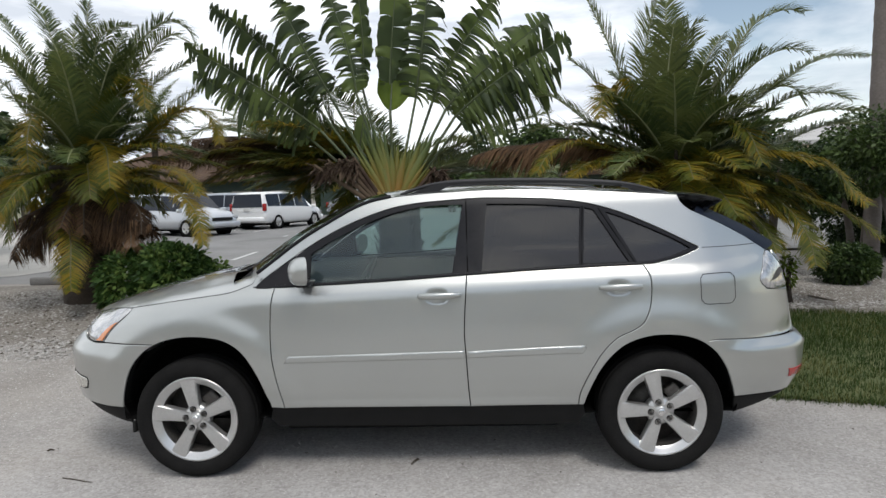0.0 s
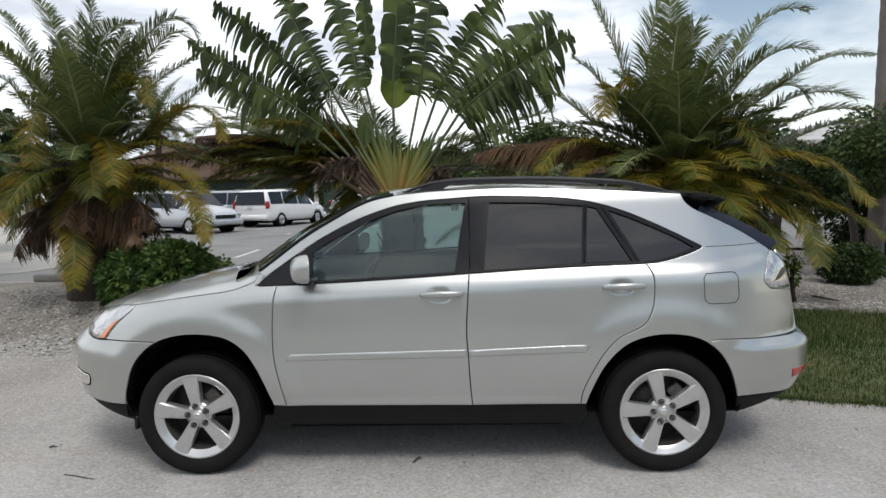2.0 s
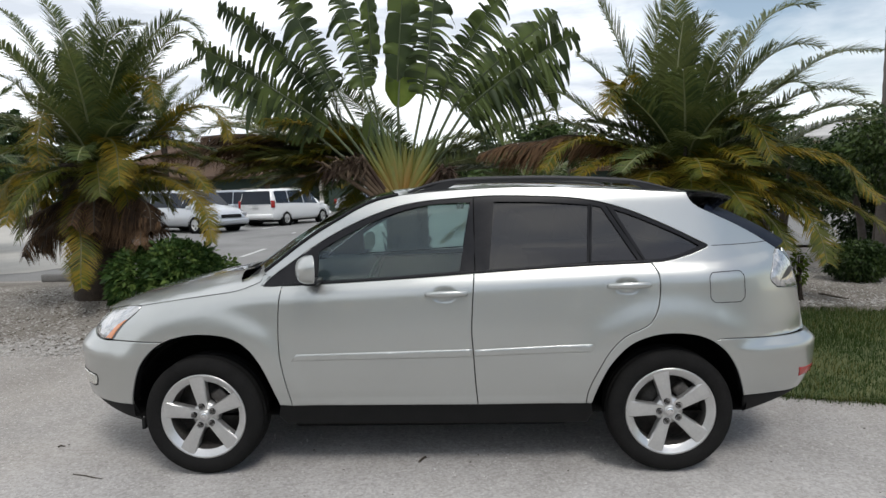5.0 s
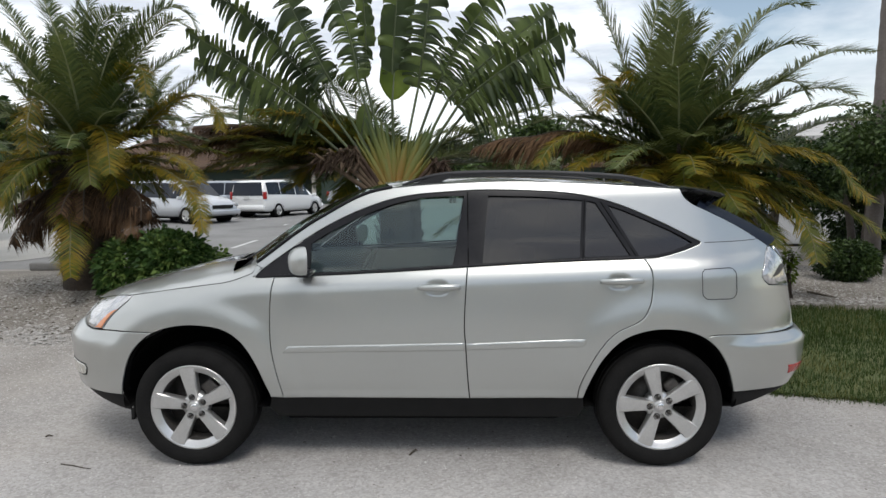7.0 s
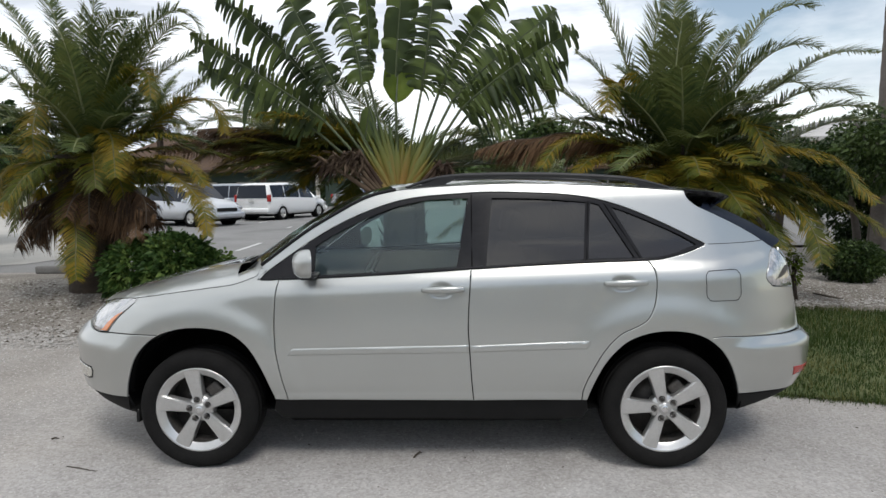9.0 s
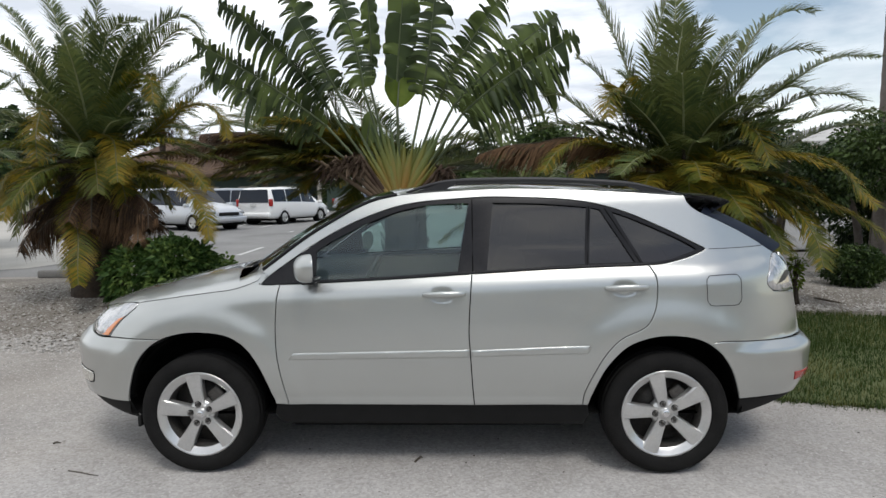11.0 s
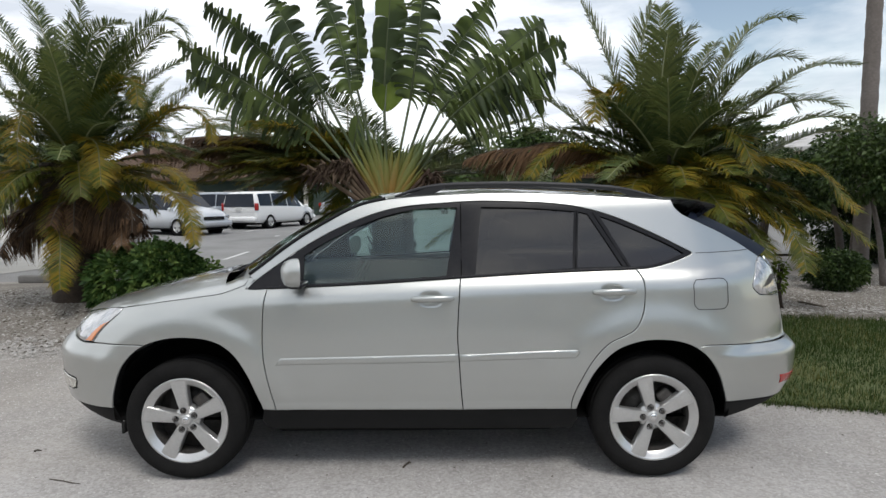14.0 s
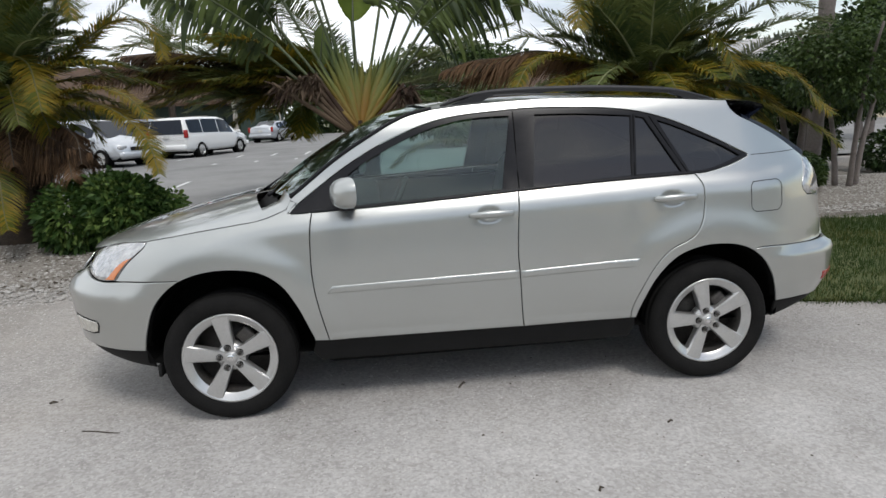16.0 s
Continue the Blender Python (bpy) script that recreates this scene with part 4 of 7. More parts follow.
    panel("front_valance", clean_loop([(-1.816, 0.42)], spline([(-1.816, 0.42), (-2.05, 0.412), (-2.35, 0.415), (nose, 0.43)]), [(nose, 0.39)], spline([(nose, 0.39), (-2.35, 0.365), (-2.18, 0.325), (-2.02, 0.298), (-1.83, 0.292)])), M["plastic"], car, deeper=0.008)
    tail = U_TAIL - 0.02
    i_b = max(i for i, q in enumerate(rear_arch) if q[0] < 1.60)
    rear_bumper = clean_loop(rear_arch[i_b:], spline([(1.782, 0.44), (1.95, 0.437), (2.2, 0.42), (tail, 0.40)]), [(tail, 0.748)], spline([(tail, 0.748), (2.40, 0.751), (2.195, 0.756), (1.939, 0.766), (1.655, 0.782), (1.600, 0.777)]))
    panel("rear_bumper", rear_bumper, M["paint"], car, gap=0.0015)
    panel("rear_valance", clean_loop(spline([(1.782, 0.437), (1.95, 0.433), (2.2, 0.416), (tail, 0.396)]), [(tail, 0.37)], spline([(tail, 0.37), (2.35, 0.382), (2.12, 0.368), (1.95, 0.340), (1.82, 0.318)])), M["plastic"], car, deeper=0.008)
    panel("tailgate_skin", clean_loop([(2.405, 0.752), (tail, 0.75)], [(tail, 1.235), (2.50, 1.24), (2.41, 1.24)]), M["paint"], car)
    panel("grille", clean_loop([(-2.52, 0.80), (nose, 0.80)], [(nose, 0.90), (-2.48, 0.90)]), M["chrome"], car, deeper=0.01)
    # dark shell behind the seams, sill, wheel houses
    shell = clean_loop([(-1.815, 0.44)], front_arch, [(-0.893, 0.40), (0.913, 0.40)], rear_arch, [(1.78, 0.44), (2.38, 0.45), (2.38, 1.16), (1.60, 1.25), (1.30, 1.18), (-0.95, 1.10), (-1.70, 0.98), (-2.30, 0.88), (-2.38, 0.45)])
    panel("inner_shell", shell, M["under"], car, gap=0.012, deeper=0.022, step=0.08, lip=0.05)
    panel("sill_cover", clean_loop(spline([(-0.893, 0.428), (0.913, 0.418)]), [(0.93, 0.34), (0.90, 0.27)], spline([(0.90, 0.27), (-0.88, 0.28)]), [(-0.92, 0.34)]), M["plastic"], car, deeper=0.02, gap=0.001)
    for sgn, base in ((1, 0.0), (-1, 2 * CAR_Y)):
        for hub in (-1.3575, 1.3575):
            v, f = lathe([(0.452, 0.05), (0.452, 0.10), (0.452, 0.32), (0.42, 0.40), (0.05, 0.41)], 40, centre=(hub, 0, 0.375))
            raw("wheel_house", [(a, base + sgn * (b + 0.03), max(c, 0.34)) for a, b, c in v], f, M["under"], car)
    part("underbody", merged(box_bm(-0.02, CAR_Y, 0.33, 1.66, 1.62, 0.16, 0.04), box_bm(0.0, CAR_Y, 0.295, 1.75, 1.34, 0.165, 0.03), box_bm(0.0, CAR_Y, 0.255, 1.75, 1.00, 0.18, 0.03), box_bm(-0.02, CAR_Y, 0.34, 4.1, 0.85, 0.2, 0.06), box_bm(-1.98, CAR_Y, 0.46, 0.26, 1.0, 0.20, 0.05), box_bm(2.02, CAR_Y, 0.46, 0.34, 1.1, 0.20, 0.05)), M["under"], car)
    for x0 in (-1.78,):
        for y0 in (0.13, 2 * CAR_Y - 0.13):
            part("mud_flap", box_bm(x0 + 0.03, y0, 0.30, 0.02, 0.14, 0.07, 0.006), M["plastic"], car)

    # greenhouse: black surround, panes
    dlo = clean_loop(low1, low2, low3, low4, tip, top)
    cuts = {
        "front_window": ([(-0.655, 1.143), (-0.237, 1.160), (0.174, 1.184)], [(0.174, 1.184), (0.243, 1.574)], [(0.243, 1.574), (0.123, 1.573), (-0.027, 1.562), (-0.177, 1.530), (-0.31, 1.483), (-0.442, 1.425), (-0.573, 1.358), (-0.655, 1.306)]),
        "rear_window": ([(0.343, 1.188), (0.626, 1.204), (0.903, 1.219)], [(0.903, 1.219), (0.928, 1.543)], [(0.928, 1.543), (0.655, 1.566), (0.383, 1.575)]),
        "vent_window": ([(0.926, 1.222), (1.188, 1.226)], [(1.188, 1.226), (1.003, 1.528)], [(1.003, 1.528), (0.951, 1.540)]),
        "quarter_window": ([(1.233, 1.224), (1.325, 1.229), (1.408, 1.246), (1.495, 1.275), (1.548, 1.295)], [(1.548, 1.295), (1.468, 1.342), (1.307, 1.418), (1.146, 1.487), (1.071, 1.513)]),
    }
    mats = {"front_window": M["glass"], "rear_window": M["privacy"], "vent_window": M["privacy"], "quarter_window": M["privacy"]}
    # surround pieces: a frame round every pane
    outline = np.array(dlo)
    for name, curves in cuts.items():
        loop = clean_loop(*[spline(c) for c in curves])
        pane = panel(name, loop, mats[name], car, gap=-0.006, lip=0.006, deeper=0.016, step=0.05)
    ring_panels(car, dlo, [clean_loop(*[spline(c) for c in curves]) for curves in cuts.values()])
    for a, b in (((0.262, 1.18), (0.262, 1.60)), ((0.915, 1.215), (0.940, 1.55)), ((1.03, 1.535), (1.222, 1.215))):
        q = spline([a, b], 0.03)
        n0 = np.array([b[1] - a[1], a[0] - b[0]]) / math.dist(a, b)
        for off, wide in ((0.0, 0.0030),):
            lp = [(u + n0[0] * wide, z + n0[1] * wide) for u, z in q] + [(u - n0[0] * wide, z - n0[1] * wide) for u, z in q[::-1]]
            panel("window_seam", lp, M["under"], car, gap=0.0, lip=0.003, deeper=-0.002, step=0.2)
    joint = spline([(1.615, 1.296), (1.85, 1.297), (2.085, 1.298)], 0.03)
    panel("quarter_joint", [(u, z + 0.0014) for u, z in joint] + [(u, z - 0.0014) for u, z in joint[::-1]], M["seam"], car, gap=0.0, lip=0.003, deeper=-0.0008, step=0.2)
    # bright strip at the foot of the windows
    strip = clean_loop([(u, z + 0.002) for u, z in low2 + low3], [(u, z + 0.012) for u, z in (low2 + low3)[::-1]])
    panel("window_weatherstrip", strip, M["black_trim"], car, gap=0.0, lip=0.006, deeper=-0.007, step=0.2)

    # tops: hood, cowl, windscreen, roof, rear glass
    hood_edge = on_flank([q for q in hood_l[::-1] if q[0] < -1.085]) + on_flank(spline([(-1.767, 1.013), (-2.03, 0.985), (-2.24, 0.955), (-2.45, 0.925), (-2.65, 0.905), (U_NOSE, 0.90)]))[1:]
    car_loft("hood", hood_edge, M["paint"], car, bow=(-0.16, 0.0), crown=(0.070, 0.0), shape=5.0)
    cowl_edge = on_flank([q for q in hood_l[::-1] if q[0] > -1.12]) + on_flank([(-0.963, 1.20)])
    car_loft("cowl", cowl_edge[::-1], M["plastic"], car, bow=(-0.22, -0.15), crown=(0.02, 0.035), shape=4.0, lift=-0.042)
    corner = on_flank([q for q in hood_l if q[0] > -1.11]) + on_flank([(-0.975, 1.172), (-0.963, 1.20)])
    m = len(corner)
    for side in (0, 1):
        fn = far_side if side else (lambda q: q)
        cv = [(x - 0.05 * w, y + 0.125 * w, z + 0.034 * w ** 0.6) for w in (0, 0.33, 0.66, 1) for x, y, z in corner] + [(x - 0.05, y + 0.130, z - 0.05) for x, y, z in corner]
        cf = [(r * m + i, r * m + i + 1, (r + 1) * m + i + 1, (r + 1) * m + i) for r in range(4) for i in range(m - 1)]
        raw("fender_corner", fn(cv), cf if not side else [g[::-1] for g in cf], M["paint"], car)
    for k, (y0, x0, ln) in enumerate(((0.42, -1.10, 0.62), (1.05, -1.24, 0.55))):
        low = 0.034 * k
        pts = [(x0 - 0.04, y0, 1.185 - low), (x0 + 0.02, y0 + 0.08, 1.225 - low), (x0 + 0.05, y0 + ln * 0.5, 1.245 - low), (x0 + 0.02, y0 + ln, 1.245 - low)]
        v, f = tube(spline(pts, 0.05), [0.011] * len(spline(pts, 0.05)), 6)
        raw("wiper", v, f, M["black_trim"], car)
    car_loft("windscreen", on_flank(wind_l, 0.004), M["glass"], car, bow=(-0.22, -0.10), crown=(0.005, 0.03), shape=2.4)
    band = [tuple(np.array(q) + (-0.004, 0, 0.004)) for q in on_flank(wind_l, 0.002)]
    v, f = tube(band, [0.011] * len(band), 6, 1.0)
    raw("windscreen_seal", v, f, M["black_trim"], car)
    raw("windscreen_seal", far_side(v), [g[::-1] for g in f], M["black_trim"], car)
    car_loft("roof", on_flank(roof_l, 0.002), M["paint"], car, bow=(-0.12, 0.03), crown=(0.035, 0.025), shape=3.0)
    gate_edge = on_flank(gate_l, 0.004)
    car_loft("rear_glass", gate_edge[6:], M["gate_glass"], car, bow=(0.19, 0.245), crown=(0.04, 0.025), shape=3.6, label="dark tinted tailgate glass")
    # roof spoiler
    a = on_flank(gate_l, 0.002)
    sp_top = [(1.495, 0.25, 1.606), (1.58, 0.255, 1.600), (1.70, 0.275, 1.588), (1.79, 0.315, 1.570), (1.815, 0.34, 1.560)]
    sp_low = [(1.815, 0.34, 1.554), (1.76, 0.30, 1.535), (1.70, 0.265, 1.508), (1.64, 0.235, 1.480), (1.57, 0.225, 1.505), (1.52, 0.225, 1.555)]
    car_loft("roof_spoiler", spline(sp_top, 0.03) + spline(sp_low, 0.03), M["dark_paint"], car, bow=(0.06, 0.03), crown=(0.022, 0.02), shape=3.0, label="dark glossy rear spoiler")

    # roof rails
    for side in (0, 1):
        rail = spline([(-0.13, 0.275, 1.640), (-0.05, 0.278, 1.668), (0.06, 0.282, 1.694), (0.20, 0.285, 1.706), (0.67, 0.290, 1.706), (1.05, 0.290, 1.686), (1.24, 0.288, 1.666), (1.37, 0.284, 1.635), (1.47, 0.28, 1.606)], 0.03)
        m = len(rail)
        rad = [0.009 + 0.008 * min(1, 5 * i / m, 5 * (m - 1 - i) / m) for i in range(m)]
        v, f = tube(rail, rad, 10)
        foot1 = [(-0.13, 1.625), (-0.05, 1.655), (0.06, 1.69), (0.16, 1.71), (0.175, 1.690), (0.12, 1.665), (0.08, 1.640), (0.05, 1.630)]
        foot2 = [(1.47, 1.595), (1.37, 1.630), (1.24, 1.664), (1.19, 1.672), (1.20, 1.655), (1.25, 1.64), (1.29, 1.615), (1.32, 1.60)]
        side_fn = far_side if side else (lambda q: q)
        hold = new("roof_rail")
        hold.parent = car
        tagged(hold, "black roof rail with solid feet")
        raw("rail_bar", side_fn(v), f[:] if not side else [g[::-1] for g in f], M["rail"], hold)
        for ft in (foot1, foot2):
            n = len(ft)
            vv = [(x, 0.262 + 0.01 * 0, z) for x, z in ft] + [(x, 0.310, z) for x, z in ft]
            ff = [tuple(range(n)), tuple(range(n, 2 * n))[::-1]] + [(i, i + n, (i + 1) % n + n, (i + 1) % n) for i in range(n)]
            raw("rail_foot", side_fn(vv), ff, M["rail"], hold, smooth_on=False)

    # lamps, mouldings, handles, fuel flap
    lamp = clean_loop(spline([(-1.758, 1.010), (-1.85, 1.006), (-2.039, 0.985), (-2.245, 0.953), (-2.33, 0.925)]), spline([(-2.33, 0.925), (-2.30, 0.87), (-2.20, 0.83), (-2.06, 0.803), (-1.940, 0.810)]), spline(lamp_rear))
    head = panel("headlamp", lamp, M["lens"], car, gap=0.004, deeper=0.0, bulge=0.006)
    amber = clean_loop(spline([(-1.946, 0.815), (-1.908, 0.865), (-1.870, 0.906), (-1.832, 0.936)]), spline([(-1.832, 0.936), (-1.905, 0.912), (-1.955, 0.874), (-2.012, 0.812)]))
    panel("turn_lens", amber, M["amber"], car, gap=0.002, deeper=-0.0075, lip=0.004)
    tl = clean_loop(spline([(2.225, 1.250), (2.10, 1.215), (2.02, 1.145), (1.992, 1.09), (2.05, 1.040)]), [(2.20, 1.022), (2.36, 1.012), (2.40, 1.012)], spline([(2.40, 1.012), (2.40, 1.10), (2.37, 1.18), (2.30, 1.25)]))
    panel("tail_lamp", tl, M["lens"], car, gap=0.004, deeper=0.0, bulge=0.008, label="clear chrome tail lamp")
    panel("tail_lamp_bowl", clean_loop(spline([(2.07, 1.075), (2.12, 1.105), (2.20, 1.14), (2.28, 1.15), (2.33, 1.13), (2.26, 1.105), (2.17, 1.085), (2.07, 1.075)])[:-1]), M["steel"], car, gap=0.002, deeper=-0.009, lip=0.004)
    panel("rear_reflector", facet([(2.145, 0.570), (2.36, 0.556), (2.34, 0.508), (2.168, 0.512)]), M["red"], car, gap=0.001, deeper=-0.005, lip=0.006, step=0.02)
    panel("fog_bezel", facet([(-2.36, 0.592), (-2.105, 0.582), (-2.092, 0.555), (-2.114, 0.506), (-2.17, 0.492), (-2.36, 0.490)]), M["plastic"], car, gap=0.001, deeper=-0.002, lip=0.006, step=0.02)
    panel("fog_lamp", facet([(-2.33, 0.582), (-2.115, 0.572), (-2.105, 0.555), (-2.125, 0.515), (-2.17, 0.502), (-2.33, 0.500)]), M["fog"], car, gap=0.001, deeper=-0.007, lip=0.008, step=0.02)
    fl = spline([(1.590, 1.150), (1.68, 1.154), (1.765, 1.150), (1.782, 1.13), (1.784, 1.07), (1.780, 1.005), (1.762, 0.986), (1.68, 0.983), (1.592, 0.988), (1.576, 1.005), (1.573, 1.07), (1.574, 1.13), (1.590, 1.150)], 0.015)[:-1]
    ring_strip(car, fl, 0.0024, M["seam"], "fuel_flap_gap")
    for (x0, x1, za, zb) in ((-0.806, 0.236, 0.714, 0.726), (0.250, 0.920, 0.726, 0.747)):
        mold = clean_loop(spline([(x0, za - 0.022), (x1 - (0.0 if x1 < 0.5 else 0.020), zb - 0.024)], 0.03), spline([(x1, zb - 0.024), (x1, zb + 0.022)] if x1 < 0.5 else [(x1 - 0.020, zb - 0.024), (x1 + 0.002, zb + 0.004), (x1 - 0.004, zb + 0.022)], 0.01), spline([(x1, zb + 0.022), (x0 + (0.03 if x0 < 0 else 0), za + 0.018)], 0.03))
        panel("door_moulding", mold, M["paint"], car, gap=0.0, deeper=-0.004, lip=0.02, bulge=0.0022, step=0.012)
    for u0, z0 in ((0.095, 1.064), (1.122, 1.092)):
        for side in (0, 1):
            fn = far_side if side else (lambda q: q)
            hold = new("door_handle")
            hold.parent = car
            y0 = float(flank(u0 + 0.13, z0)[1]) - 0.003
            pts = [(u0 - 0.118, y0 + 0.004, z0 - 0.004), (u0 - 0.08, y0 - 0.020, z0), (u0, y0 - 0.030, z0 + 0.003), (u0 + 0.08, y0 - 0.022, z0 + 0.003), (u0 + 0.112, y0 - 0.012, z0 + 0.001), (u0 + 0.118, y0 + 0.004, z0 - 0.001)]
            sp = spline(pts, 0.015)
            v, f = tube(sp, [0.011 + 0.0075 * math.sin(math.pi * i / (len(sp) - 1)) ** 0.7 for i in range(len(sp))], 14, 0.75)
            raw("grip", fn(v), f if not side else [g[::-1] for g in f], M["paint"], hold)
            if side == 0:
                if u0 < 0.5:
                    v, f = lathe([(0.0005, -0.003), (0.006, -0.003), (0.007, 0.01)], 16, centre=(u0 + 0.096, y0 - 0.012, z0 + 0.001))
                    raw("key_lock", v, f, M["steel"], hold)
    # mirrors
    for side in (0, 1):
        fn = far_side if side else (lambda q: q)
        hold = new("door_mirror")
        hold.parent = car
        bm = bmesh.new()
        bmesh.ops.create_uvsphere(bm, u_segments=40, v_segments=24, radius=1.0)
        for q in bm.verts:
            x, y, z = q.co
            k = 1 if x < 0 else 0.14
            sq = lambda a, p: math.copysign(abs(a) ** p, a)
            q.co = Vector((-0.645 + sq(x, 0.72) * 0.092 * k, -0.085 + sq(y, 0.8) * 0.095, 1.232 + sq(z, 0.78) * 0.078 + 0.010 * x))
        for q in bm.verts:
            if q.co.x > -0.639:
                q.co.x = -0.639 + 0.02 * (q.co.z - 1.232)
        verts = [(q.co.x - 0.38 * (q.co.y + 0.085), q.co.y, q.co.z) for q in bm.verts]
        faces = [[w.index for w in g.verts] for g in bm.faces]
        bm.free()
        raw("mirror_shell", fn(verts), [g[::-1] for g in faces] if side else faces, M["paint"], hold)
        part("mirror_arm", box_bm(-0.665, (0.02 if not side else 2 * CAR_Y - 0.02), 1.150, 0.08, 0.18, 0.03, 0.012), M["black_trim"], hold)

    # wheels
    for hub, turn in ((-1.3575, 98), (1.3575, 104)):
        wheel(hub, turn, car, 0.0, 1)
        wheel(hub, turn + 20, car, 2 * CAR_Y, -1)

    # cabin
    part("cabin_floor", box_bm(-0.02, CAR_Y, 0.47, 1.70, 1.5, 0.06), M["cabin"], car)
    part("dashboard", merged(box_bm(-0.72, CAR_Y, 1.00, 0.42, 1.42, 0.30, 0.08, 3), box_bm(-0.98, CAR_Y, 1.06, 0.3, 1.3, 0.12, 0.05)), M["cabin"], car)
    v, f = lathe([(0.185 + 0.014 * math.cos(k * math.pi / 4), 0.014 * math.sin(k * math.pi / 4)) for k in range(9)], 40, axis="z")
    mw = pose(-0.42, 0.50, 1.07, 0, -62, 0)
    raw("steering_wheel", [mw @ Vector(q) for q in v], f, M["cabin"], car)
    raw("steering_column", *tube([mw @ Vector((0, 0, 0.0)), mw @ Vector((0, 0, -0.3))], [0.05, 0.05], 10), M["cabin"], car)
    part("front_seat", seat_bm(0.12, 0.50), M["leather"], car)
    part("front_seat", seat_bm(0.12, 2 * CAR_Y - 0.50), M["leather"], car)
    part("rear_bench", seat_bm(1.02, CAR_Y, 0.5, 0.86, 18), M["leather"], car)
    for y0 in (0.10, 2 * CAR_Y - 0.10):
        part("door_card", box_bm(0.03, y0, 0.82, 1.62, 0.05, 0.60, 0.02), M["cabin"], car)
    part("headlining", box_bm(0.62, CAR_Y, 1.60, 1.5, 1.14, 0.02, 0.008), M["leather"], car)
    part("load_cover", box_bm(1.62, CAR_Y, 1.08, 0.7, 1.3, 0.03, 0.01), M["cabin"], car)
    return car


def ring_strip(car, line, half, mat, name):
    """A thin closed line lying on the flank."""
    p = np.array(line)
    a, b = shrink(line, half), shrink(line, -half)
    n = len(p)
    v = [flank(u, z, -0.0012) for u, z in a] + [flank(u, z, -0.0012) for u, z in b]
    f = [(i, (i + 1) % n, (i + 1) % n + n, i + n) for i in range(n)]
    raw(name, v, f, mat, car)


def ring_panels(car, outline, panes):
    """The black surround of the side windows: the window outline less its panes."""
    out = np.array(shrink(outline, 0.002))
    pts, loops = list(map(tuple, out)), [list(range(len(out)))]
    for p in panes:
        start = len(pts)
        pts += [tuple(q) for q in p]
        loops.append(list(range(start, len(pts))))
    edges = [(l[i], l[(i + 1) % len(l)]) for l in loops for i in range(len(l))]
    res = geometry.delaunay_2d_cdt([Vector((float(a), float(b))) for a, b in pts], edges, [], 0, 1e-6)
    uz = np.array([(v[0], v[1]) for v in res[0]])
    tri = [f for f in res[2]]
    mid = np.array([uz[list(f)].mean(0) for f in tri])
    ok = inside(out, mid)
    for p in panes:
        ok &= ~inside(np.array(p), mid)
    faces = []
    for f, k in zip(tri, ok):
        if k:
            a, b, c = (uz[i] for i in f[:3])
            s = (b[0] - a[0]) * (c[1] - a[1]) - (b[1] - a[1]) * (c[0] - a[0])
            faces.append(tuple(f) if s > 0 else tuple(f[::-1]))
    front = [flank(u, z, 0.002) for u, z in uz]
    norms = [flank_normal(u, z) for u, z in uz]
    n = len(front)
    verts = front + [flank(u, z, 0.03) for u, z in uz]
    full = list(faces)
    count = {}
    for f in faces:
        for i in range(len(f)):
            count[(f[i], f[(i + 1) % len(f)])] = 1
    for (a, b) in list(count):
        if (b, a) not in count:
            full.append((a, a + n, b + n, b))
    raw("window_surround", verts, full, M["black_trim"], car, "", True, norms + norms)
    raw("window_surround", far_side(verts), [f[::-1] for f in full], M["black_trim"], car, "", True, [(v[0], -v[1], v[2]) for v in norms + norms])


suv = build_suv()


# ---- plants ----
def bez(p0, p1, p2, n):
    p0, p1, p2 = Vector(p0), Vector(p1), Vector(p2)
    return [p0 * (1 - t) ** 2 + p1 * 2 * t * (1 - t) + p2 * t * t for t in (i / n for i in range(n + 1))]


